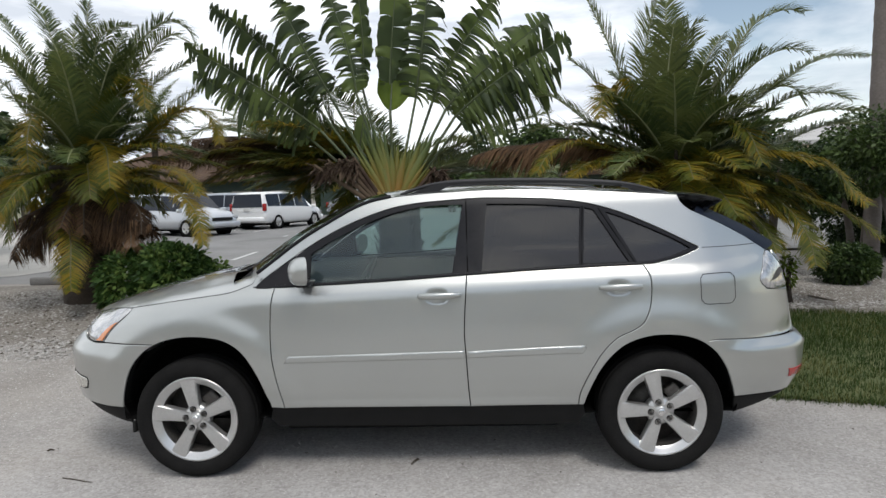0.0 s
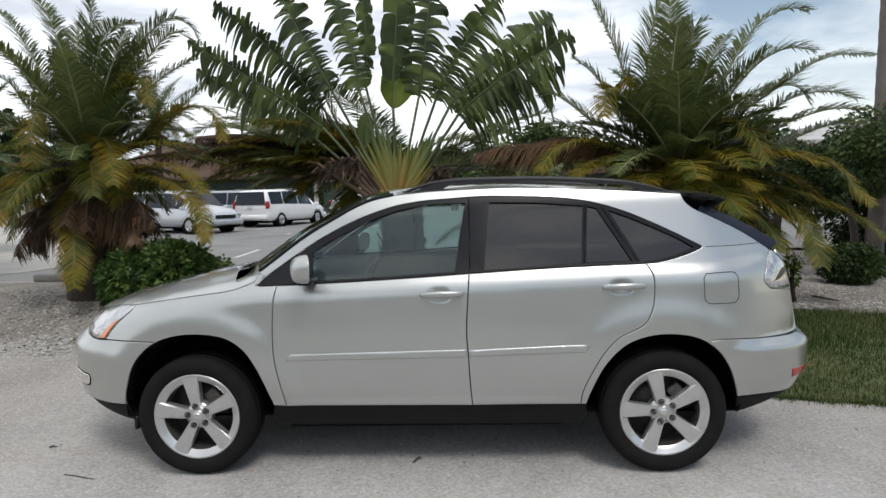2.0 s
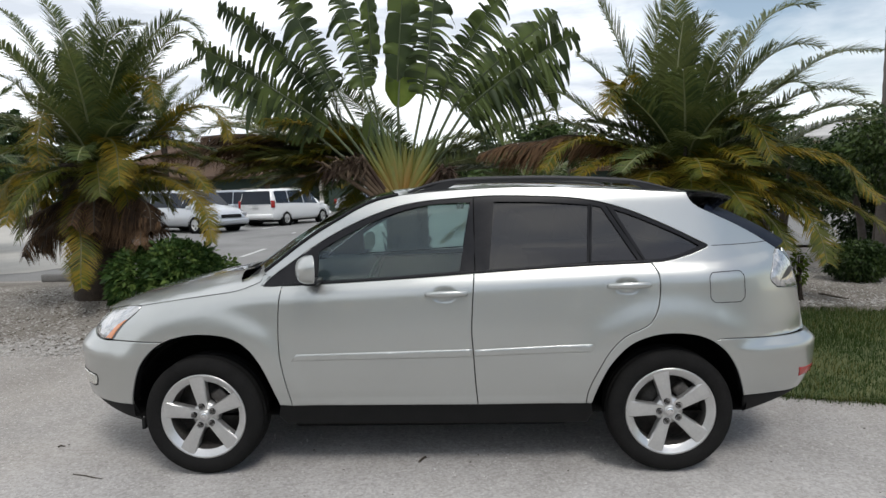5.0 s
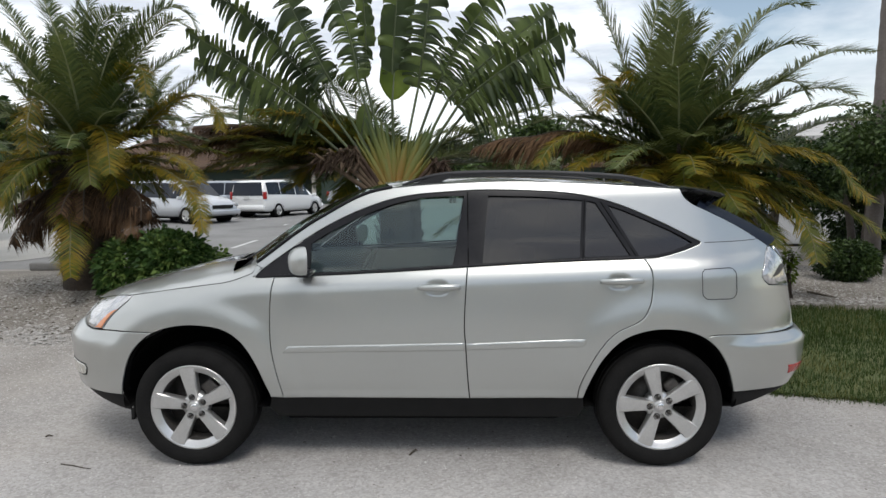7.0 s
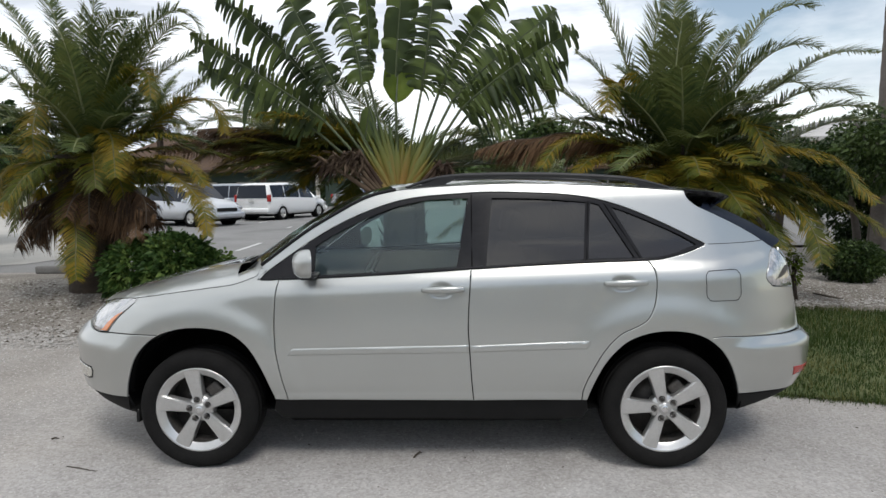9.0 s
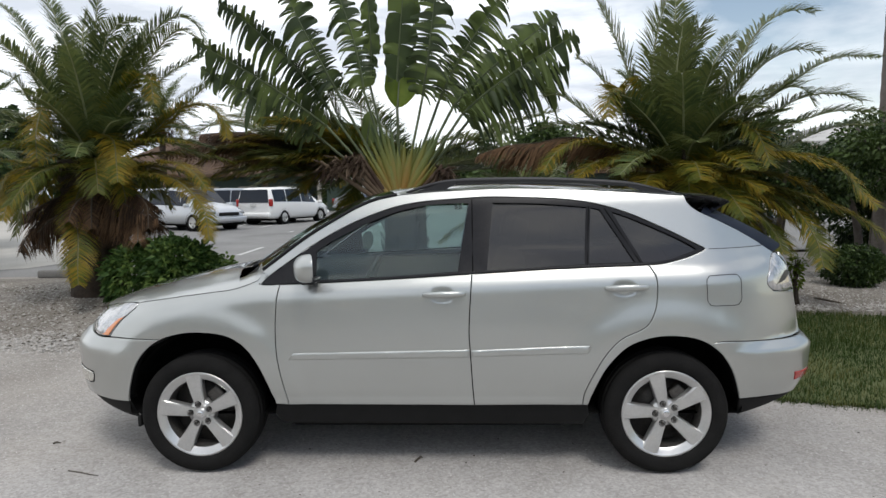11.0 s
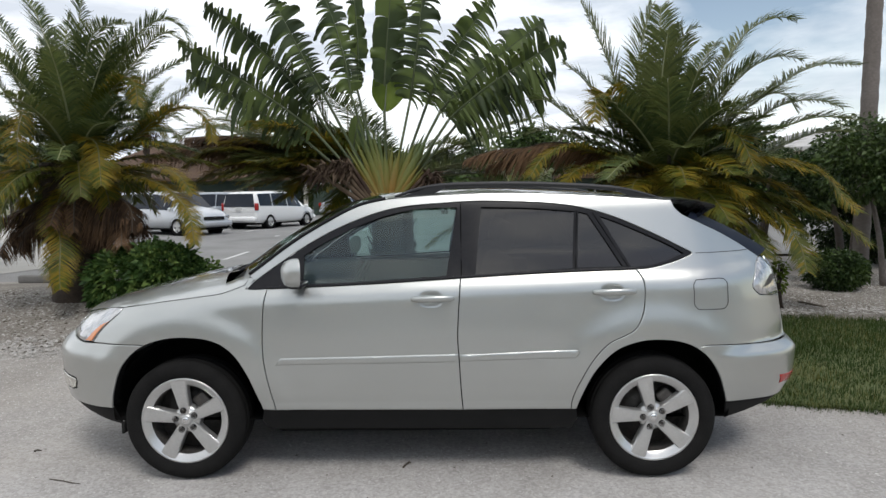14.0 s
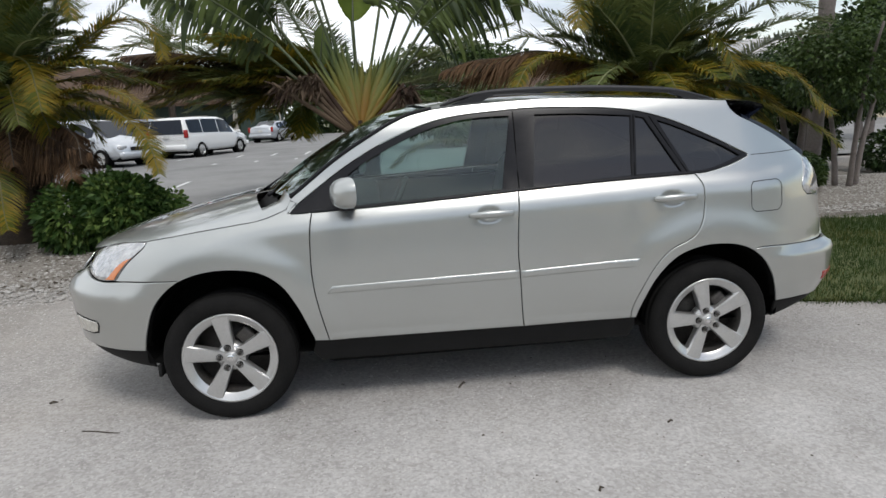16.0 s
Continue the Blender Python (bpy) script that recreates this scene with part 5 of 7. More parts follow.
def frond_mesh(name, spine, rnd, leaf=0.42, pairs=96, mat="frond", rise=0.42, width=0.021, bare=0.08, limp=0.20):
    """A feather frond from the origin along its spine: rib and two ranks of narrow leaflets."""
    n = 26
    fine = [Vector(q) for q in spline([(0, 0, 0)] + list(spine), 0.04)]
    pts = [fine[round(i * (len(fine) - 1) / n)] for i in range(n + 1)]
    ribv, ribf = tube(pts, [0.020 * (1 - 0.85 * i / n) + 0.002 for i in range(n + 1)], 5)
    verts, faces = [], []
    for k in range(pairs):
        s = bare + (0.995 - bare) * (k + rnd.uniform(-0.3, 0.3)) / pairs
        s = min(max(s, 0.02), 0.995)
        i = min(int(s * n), n - 1)
        p = pts[i].lerp(pts[i + 1], s * n - i)
        t = (pts[i + 1] - pts[i]).normalized()
        side = t.cross(Vector((0, 0, 1)))
        if side.length < 0.15:
            side = Vector((-t.y, t.x, 0)) if abs(t.x) + abs(t.y) > 0.02 else Vector((1, 0, 0))
        side.normalize()
        up = side.cross(t).normalized()
        ln = leaf * min(1.0, 0.45 + 2.2 * (s - bare)) * (1.0 if s < 0.65 else 1 - 0.68 * ((s - 0.65) / 0.35) ** 1.6)
        for sg in (-1, 1):
            q = ln * rnd.uniform(0.82, 1.1)
            ahead = 0.50 + 0.55 * s + rnd.uniform(-0.10, 0.10)
            d = (side * sg + t * ahead + up * (rise + rnd.uniform(-0.18, 0.18))).normalized()
            w = width * rnd.uniform(0.75, 1.2)
            across = t * w * 0.5 * 1.25
            m1 = p + d * q * 0.5
            m2 = p + d * q + Vector((0, 0, -limp * q * rnd.uniform(0.3, 1.1)))
            a = len(verts)
            verts += [p - across * 0.7, p + across * 0.7, m1 + across, m1 - across, m2]
            faces += [(a, a + 1, a + 2, a + 3), (a + 3, a + 2, a + 4)]
    me = bpy.data.meshes.new(name)
    off = len(ribv)
    me.from_pydata([tuple(v) for v in ribv] + [tuple(v) for v in verts], [], list(ribf) + [tuple(i + off for i in f) for f in faces])
    me.materials.append(M[{"frond_old": "rachis_old", "frond_dead": "twig"}.get(mat, "rachis")])
    me.materials.append(M[mat])
    me.polygons.foreach_set("material_index", [0] * len(ribf) + [1] * len(faces))
    me.update()
    return me


def frond_arc(az, elev, length, droop):
    """Control and tip points of an arching frond that leaves at a heading and a height angle."""
    ca, sa = math.cos(az), math.sin(az)
    r1, z1 = 0.55 * length * math.cos(elev), 0.55 * length * math.sin(elev)
    e2 = elev - droop
    r2, z2 = r1 + 0.55 * length * math.cos(e2), z1 + 0.55 * length * math.sin(e2)
    return (r1 * ca, r1 * sa, z1), (r2 * ca, r2 * sa, z2)


def arc_points(ctrl, tip):
    return [tuple(p) for p in bez((0, 0, 0), ctrl, tip, 4)[1:]]


def rough_trunk(h, r0, r1, rnd, parent, scales=70, rag=0.06):
    n, m = 16, 18
    verts, faces = [], []
    for i in range(n + 1):
        for k in range(m):
            a = 2 * math.pi * k / m
            r = (r0 + (r1 - r0) * i / n) * (1 + 0.12 * noise.noise(Vector((math.cos(a) * 2, math.sin(a) * 2, i * 0.7))))
            verts.append((r * math.cos(a), r * math.sin(a), h * i / n - 0.05))
    for i in range(n):
        for k in range(m):
            faces.append((i * m + k, i * m + (k + 1) % m, (i + 1) * m + (k + 1) % m, (i + 1) * m + k))
    raw("trunk", verts, faces, M["bark"], parent)
    for _ in range(scales):
        sv, sf = [], []
        z, a = rnd.uniform(0.1, 1.0) * h, rnd.uniform(0, 6.283)
        r = r0 + (r1 - r0) * z / h
        o, t = Vector((math.cos(a), math.sin(a), 0)), Vector((-math.sin(a), math.cos(a), 0))
        p = o * r + Vector((0, 0, z))
        w, l = rnd.uniform(0.03, 0.06), rnd.uniform(0.10, 0.22)
        e = p + o * rnd.uniform(0.4, 1.0) * rag * 2 + Vector((0, 0, l))
        i = 0
        sv += [p - t * w, p + t * w, e + t * w * 0.6, e - t * w * 0.6, p - o * 0.05 + Vector((0, 0, l * 0.5))]
        sf += [(i, i + 1, i + 2, i + 3), (i + 3, i + 2, i + 4)]
        raw("leaf_base", sv, sf, M["bark"], parent, smooth_on=False)


def date_palm(base, heart, heroes, seed, label, crowd=44, length=(1.9, 2.6), dead=22, trunk=(0.30, 0.36), leaf=0.42, low=0, arch=(0.65, 0.7), fine=1.0, ragged=(0.8, 1.4)):
    """heroes: (material, spine) fronds placed one by one; the rest of the crown fills in round them."""
    rnd = random.Random(seed)
    palm = tagged(new("palm_tree"), label, "palm tree")
    palm.matrix_basis = pose(*base)
    h = Vector(heart) - Vector(base)
    rough_trunk(h.z, trunk[0], trunk[1], rnd, palm)
    for mat, spine in heroes:
        me = frond_mesh("frond", spine, rnd, leaf * (0.92 if mat == "frond_old" else 1.15) * rnd.uniform(0.9, 1.1), max(30, int(sum(math.dist(a, b) for a, b in zip([(0, 0, 0)] + spine, spine)) / ((0.024 if mat == "frond" else 0.019) * fine))), mat, rise={"frond": 0.25, "frond_dead": -0.5}.get(mat, 0.08), width=0.023 * fine, limp=0.5 if mat == "frond_dead" else 0.20)
        ob = put_mesh("frond", me, palm)
        ob.location = h + Vector((rnd.uniform(-0.05, 0.05), rnd.uniform(-0.05, 0.05), rnd.uniform(-0.1, 0.05)))
    for k in range(crowd):
        f = (k + 0.5) / crowd
        az = k * 2.39996 + rnd.uniform(-0.2, 0.2)
        elev = radians(87 - (84 - low) * f ** 0.9 + rnd.uniform(-7, 7))
        ln = rnd.uniform(*length) * (0.9 if f > 0.7 else 1.0)
        ctrl, tip = frond_arc(az, elev, ln, radians(rnd.uniform(38, 85) * (arch[0] + f * arch[1])))
        mat = "frond" if f < (0.58 if not low else 0.8) else "frond_old"
        me = frond_mesh("frond", arc_points(ctrl, tip), rnd, leaf * rnd.uniform(0.85, 1.1), 76, mat, rise=0.38 if f < 0.6 else 0.1, width=0.024, limp=0.28)
        ob = put_mesh("frond", me, palm)
        ob.location = h + Vector((math.cos(az) * 0.08, math.sin(az) * 0.08, -0.25 * f))
    for k in range(dead):
        az = k * 2.39996 + 1.0
        ctrl, tip = frond_arc(az, radians(rnd.uniform(-25, 12)), rnd.uniform(*ragged), radians(rnd.uniform(50, 85)))
        me = frond_mesh("frond", arc_points(ctrl, tip), rnd, leaf * 0.75, 60, "frond_dead", rise=-0.2, limp=0.7, width=0.016)
        ob = put_mesh("frond", me, palm, "dead brown hanging frond")
        ob.location = h + Vector((math.cos(az) * 0.15, math.sin(az) * 0.15, -0.45 - rnd.random() * 0.35))
    return palm


# spines of the fronds that stand out: points from the heart of each palm
DATE_PALM_A = [
    ("frond", [(-0.64, 0.02, 0.92), (-0.82, 0.04, 1.38), (-0.97, 0.06, 1.76), (-1.15, 0.08, 2.14), (-1.22, 0.1, 2.29)]),
    ("frond", [(-0.78, 0.05, 0.63), (-0.96, 0.1, 1.02), (-1.18, 0.15, 1.34), (-1.43, 0.2, 1.55)]),
    ("frond", [(-0.38, -0.05, 0.83), (-0.4, -0.1, 1.41), (-0.36, -0.15, 1.82), (-0.27, -0.2, 2.15)]),
    ("frond", [(-0.19, 0.03, 0.84), (-0.15, 0.07, 1.58), (-0.13, 0.1, 2.21)]),
    ("frond", [(0.03, -0.08, 0.81), (0.11, -0.15, 1.45), (0.14, -0.22, 1.78), (0.28, -0.3, 1.86)]),
    ("frond", [(-0.02, 0.0, 0.97), (0.06, 0.0, 1.56), (0.13, 0.0, 1.92)]),
]
DATE_PALM_B = [
    ("frond", [(0.48, 0.02, 0.96), (0.77, 0.04, 1.54), (1.07, 0.06, 1.9), (1.44, 0.08, 2.04), (1.69, 0.1, 2.0)]),
    ("frond", [(0.5, -0.02, 0.8), (0.89, -0.04, 1.3), (1.16, -0.06, 1.5), (1.44, -0.08, 1.57), (1.69, -0.1, 1.51)]),
    ("frond", [(0.67, -0.06, 0.65), (1.0, -0.12, 0.92), (1.26, -0.18, 1.03), (1.44, -0.24, 0.99), (1.56, -0.3, 0.76)]),
    ("frond", [(0.86, 0.04, 0.73), (1.39, 0.08, 1.09), (1.77, 0.12, 1.34), (2.16, 0.16, 1.46), (2.65, 0.2, 1.44)]),
    ("frond", [(0.92, 0.0, 0.53), (1.35, 0.0, 0.85), (1.72, 0.0, 0.95), (2.08, 0.0, 0.92), (2.27, 0.0, 0.84)]),
    ("frond", [(0.96, -0.08, 0.34), (1.5, -0.15, 0.57), (1.88, -0.22, 0.66), (2.35, -0.3, 0.6)]),
]
DATE_PALM_C = [
    ("frond", [(1.02, 0.05, 0.16), (1.64, 0.1, 0.45), (2.11, 0.15, 0.59), (2.59, 0.2, 0.58)]),
    ("frond_old", [(0.23, -0.25, 0.38), (0.48, -0.5, 0.46), (0.58, -0.75, 0.32), (0.65, -1.0, -0.08)]),
    ("frond_old", [(0.91, -0.2, 0.04), (1.38, -0.4, 0.05), (1.69, -0.6, -0.11), (1.85, -0.8, -0.43), (1.92, -1.0, -0.6)]),
    ("frond_old", [(0.79, -0.3, -0.29), (1.15, -0.6, -0.59), (1.27, -0.9, -0.96), (1.21, -1.2, -1.28)]),
    ("frond_old", [(0.82, -0.25, -0.22), (1.41, -0.5, -0.44), (1.82, -0.75, -0.67), (2.06, -1.0, -0.94)]),
    ("frond_old", [(-1.0, -0.2, 0.21), (-1.4, -0.4, 0.28), (-1.76, -0.6, 0.13), (-1.95, -0.8, -0.12)]),
]
DATE_PALM_D = [
    ("frond_old", [(-0.9, -0.27, 0.05), (-1.25, -0.53, 0.07), (-1.54, -0.8, -0.14)]),
    ("frond", [(-1.16, 0.08, 0.61), (-1.45, 0.15, 0.86), (-1.7, 0.22, 1.03), (-1.89, 0.3, 1.02)]),
    ("frond", [(-1.23, 0.1, 0.5), (-1.6, 0.2, 0.64), (-1.9, 0.3, 0.58)]),
    ("frond_old", [(-0.69, -0.15, 0.75), (-0.87, -0.3, 1.01), (-1.03, -0.45, 0.88), (-1.09, -0.6, 0.6)]),
    ("frond_old", [(-0.46, -0.37, -0.07), (-0.69, -0.73, -0.1), (-0.86, -1.1, -0.29)]),
    ("frond_old", [(-0.13, -0.37, -0.12), (-0.16, -0.73, -0.22), (-0.27, -1.1, -0.41)]),
]
DATE_PALM_E = [
    ("frond", [(-0.15, -0.13, 0.66), (-0.17, -0.27, 1.29), (-0.16, -0.4, 1.68)]),
    ("frond", [(0.28, 0.1, 0.91), (0.5, 0.2, 1.44), (0.73, 0.3, 1.76)]),
    ("frond", [(0.26, -0.17, 0.35), (0.55, -0.33, 0.69), (0.75, -0.5, 0.69)]),
    ("frond", [(0.46, -0.23, 0.12), (0.85, -0.47, 0.2), (1.08, -0.7, 0.13)]),
    ("frond", [(-0.62, -0.17, 0.53), (-0.81, -0.33, 0.8), (-1.03, -0.5, 0.86)]),
]
DATE_PALM_F = [
    ("frond_old", [(0.32, -0.22, -0.25), (0.66, -0.45, -0.47), (0.84, -0.67, -0.75), (0.87, -0.9, -1.03)]),
    ("frond_old", [(0.24, -0.23, -0.27), (0.51, -0.47, -0.54), (0.64, -0.7, -0.85)]),
    ("frond_old", [(0.42, -0.15, -0.17), (1.01, -0.3, -0.27), (1.44, -0.45, -0.56), (1.58, -0.6, -0.86)]),
    ("frond_old", [(0.38, -0.1, -0.09), (0.98, -0.2, -0.11), (1.44, -0.3, -0.27), (1.9, -0.4, -0.66)]),
    ("frond_old", [(0.33, -0.1, -0.31), (0.7, -0.2, -0.66), (0.95, -0.3, -1.07)]),
    ("frond_old", [(0.46, -0.07, -0.35), (1.02, -0.13, -0.63), (1.37, -0.2, -1.08)]),
    ("frond_dead", [(-0.9, 0.15, 0.32), (-1.35, 0.2, 0.41), (-1.6, 0.25, 0.42), (-1.89, 0.3, 0.36), (-2.28, 0.35, 0.34), (-2.72, 0.4, 0.22)]),
    ("frond_dead", [(-0.88, 0.2, 0.22), (-1.26, 0.28, 0.34), (-1.64, 0.35, 0.31), (-2.04, 0.42, 0.22), (-2.44, 0.5, 0.08)]),
]
BUSHY_PALM_A = [
    ("frond", [(-0.27, 0.02, 1.31), (-0.44, 0.04, 1.8), (-0.56, 0.06, 2.14), (-0.73, 0.08, 2.35), (-0.86, 0.1, 2.48)]),
    ("frond", [(-0.52, 0.0, 1.15), (-0.81, 0.0, 1.73), (-1.07, 0.0, 2.14), (-1.27, 0.0, 2.31)]),
    ("frond", [(-0.67, -0.05, 0.98), (-0.86, -0.1, 1.38), (-1.13, -0.15, 1.7), (-1.33, -0.2, 1.82)]),
    ("frond", [(-0.75, -0.1, 0.73), (-0.97, -0.2, 1.13), (-1.26, -0.3, 1.28)]),
    ("frond", [(-0.09, 0.05, 1.14), (-0.12, 0.1, 1.64), (-0.13, 0.15, 1.9), (-0.07, 0.2, 2.2)]),
    ("frond", [(0.12, 0.0, 1.37), (0.2, 0.0, 1.93), (0.25, 0.0, 2.26)]),
]
BUSHY_PALM_B = [
    ("frond", [(0.16, -0.08, 1.19), (0.33, -0.15, 1.65), (0.55, -0.22, 1.8), (0.92, -0.3, 1.83)]),
    ("frond", [(0.39, 0.0, 0.87), (0.55, 0.0, 1.35), (0.83, 0.0, 1.63), (1.31, 0.0, 1.97), (1.6, 0.0, 1.86), (1.75, 0.0, 1.55)]),
    ("frond", [(0.53, -0.04, 0.78), (0.93, -0.08, 1.25), (1.26, -0.12, 1.58), (1.47, -0.16, 1.69), (1.75, -0.2, 1.55)]),
    ("frond", [(0.55, 0.05, 0.55), (0.85, 0.1, 0.96), (1.15, 0.15, 1.28), (1.63, 0.2, 1.54)]),
    ("frond_old", [(0.72, -0.08, 0.2), (1.21, -0.17, 0.54), (1.59, -0.25, 0.72), (1.92, -0.33, 0.69), (2.14, -0.42, 0.48), (2.21, -0.5, 0.2)]),
    ("frond", [(0.74, 0.05, 0.21), (1.16, 0.1, 0.45), (1.46, 0.15, 0.78), (1.8, 0.2, 1.09)]),
]
BUSHY_PALM_C = [
    ("frond_old", [(0.36, -0.12, 0.69), (0.75, -0.24, 1.06), (0.96, -0.36, 1.13), (1.13, -0.48, 1.01), (1.22, -0.6, 0.68)]),
    ("frond_old", [(0.17, -0.22, 0.17), (0.44, -0.44, 0.26), (0.7, -0.66, 0.14), (0.85, -0.88, -0.16), (0.98, -1.1, -0.43)]),
    ("frond_old", [(-0.21, -0.2, 0.22), (-0.37, -0.4, 0.72), (-0.39, -0.6, 0.66), (-0.37, -0.8, 0.33), (-0.25, -1.0, -0.06)]),
    ("frond_old", [(-0.43, -0.18, -0.18), (-0.63, -0.36, -0.1), (-0.83, -0.54, -0.14), (-0.96, -0.72, -0.34), (-0.92, -0.9, -0.65)]),
    ("frond_old", [(-0.41, -0.25, -0.47), (-0.65, -0.5, -0.46), (-0.76, -0.75, -0.61), (-0.72, -1.0, -0.95)]),
    ("frond_old", [(-0.07, -0.24, -0.4), (-0.02, -0.48, -0.68), (0.14, -0.72, -1.15), (0.26, -0.96, -1.51), (0.41, -1.2, -1.73)]),
]
BUSHY_PALM_D = [
    ("frond_old", [(0.86, -0.24, -0.21), (1.39, -0.48, -0.31), (1.77, -0.72, -0.49), (2.07, -0.96, -0.76), (2.23, -1.2, -1.16)]),
    ("frond_old", [(0.68, -0.2, -0.09), (1.29, -0.4, -0.04), (1.7, -0.6, -0.18), (2.0, -0.8, -0.46)]),
    ("frond", [(0.57, 0.13, 0.89), (0.63, 0.27, 1.49), (0.72, 0.4, 1.93)]),
    ("frond", [(-0.31, -0.12, 0.63), (-0.52, -0.25, 1.1), (-0.61, -0.38, 1.4), (-0.71, -0.5, 1.49)]),
    ("frond", [(0.35, -0.12, 0.45), (0.65, -0.25, 0.75), (0.93, -0.38, 0.88), (1.19, -0.5, 0.77)]),
    ("frond", [(-0.12, -0.15, 0.71), (-0.07, -0.3, 1.16), (-0.07, -0.45, 1.4), (-0.12, -0.6, 1.49)]),
]
BUSHY_PALM_E = [
    ("frond_dead", [(-0.77, -0.17, -0.96), (-0.87, -0.33, -1.11), (-0.9, -0.5, -1.37)]),
    ("frond_dead", [(0.65, -0.2, -0.5), (0.98, -0.4, -0.71), (1.09, -0.6, -1.04)]),
    ("frond_dead", [(0.55, -0.27, -0.66), (0.89, -0.53, -0.9), (1.04, -0.8, -1.18)]),
    ("frond_dead", [(-0.55, -0.17, -0.92), (-0.68, -0.33, -1.12), (-0.66, -0.5, -1.35)]),
]
skirt_rnd = random.Random(52)
for q in range(16):
    sg, reach = (1, -1, 1, 1)[q % 4], skirt_rnd.uniform(0.55, 1.12)
    fall, near = skirt_rnd.uniform(-0.85, -0.5), skirt_rnd.uniform(-0.6, -0.1)
    BUSHY_PALM_E.append(("frond_dead", [(sg * 0.22, near * 0.4, fall * 0.7), (sg * reach * 0.6, near * 0.8, fall - 0.05), (sg * reach, near, fall - skirt_rnd.uniform(0.1, 0.4))]))
# blades of the fan: half width, how torn, foot, middle, tip
FAN_A = [
    (0.24, 0.96, (-1.19, 0.1, 2.38), (-1.9, 0.05, 2.83), (-2.84, 0.0, 3.36)),
    (0.29, 0.96, (-1.02, -0.05, 2.5), (-1.84, -0.1, 3.1), (-2.87, -0.15, 3.72)),
    (0.35, 0.93, (-1.06, 0.15, 2.81), (-1.64, 0.1, 3.53), (-2.54, 0.05, 4.31)),
    (0.28, 0.92, (-0.88, 0.0, 3.02), (-1.2, -0.05, 3.64), (-1.54, -0.1, 4.36)),
    (0.27, 0.75, (-0.47, -0.1, 2.99), (-0.59, -0.15, 3.68), (-0.81, -0.2, 4.35)),
    (0.14, 0.3, (-0.41, 0.1, 3.1), (-0.38, 0.05, 3.8), (-0.44, 0.0, 4.63)),
]
FAN_B = [
    (0.26, 0.12, (-0.02, 0.05, 2.95), (0.04, 0.0, 3.69), (0.16, -0.1, 4.65)),
    (0.36, 0.7, (0.36, -0.02, 2.9), (0.49, -0.17, 3.65), (0.60, -0.22, 4.52)),
    (0.34, 0.88, (0.59, 0.1, 2.86), (0.96, 0.05, 3.53), (1.52, 0.0, 4.27)),
    (0.40, 0.92, (0.79, 0.0, 2.75), (1.35, -0.05, 3.27), (2.25, -0.1, 3.94)),
    (0.42, 0.96, (0.91, -0.08, 2.62), (1.58, -0.13, 3.14), (2.49, -0.18, 3.65)),
    (0.38, 0.97, (1.01, 0.12, 2.56), (1.64, 0.07, 2.9), (2.38, 0.02, 3.25)),
]

BACK_PALM = [
    ("frond", [(-1.47, -0.2, 0.64), (-1.94, -0.2, 0.83), (-2.41, -0.2, 0.93), (-2.75, -0.2, 0.75)]),
    ("frond_old", [(-1.48, -0.2, 0.46), (-1.95, -0.2, 0.6), (-2.43, -0.2, 0.56), (-2.73, -0.2, 0.29)]),
    ("frond_old", [(-1.49, -0.1, 0.22), (-1.96, -0.1, 0.32), (-2.35, -0.1, 0.19), (-2.65, -0.1, -0.04)]),
    ("frond", [(-1.4, -0.2, 0.35), (-1.78, -0.2, 0.40), (-2.20, -0.2, 0.36)]),
    ("frond_old", [(-1.2, 0.1, 0.25), (-1.70, 0.2, 0.22), (-2.10, 0.2, 0.05)]),
    ("frond", [(-0.9, 0.1, 0.5), (-1.3, 0.2, 0.62), (-1.75, 0.2, 0.55)]),
    ("frond", [(0.7, 0.2, 0.5), (1.2, 0.2, 0.62), (1.7, 0.2, 0.5)]),
]

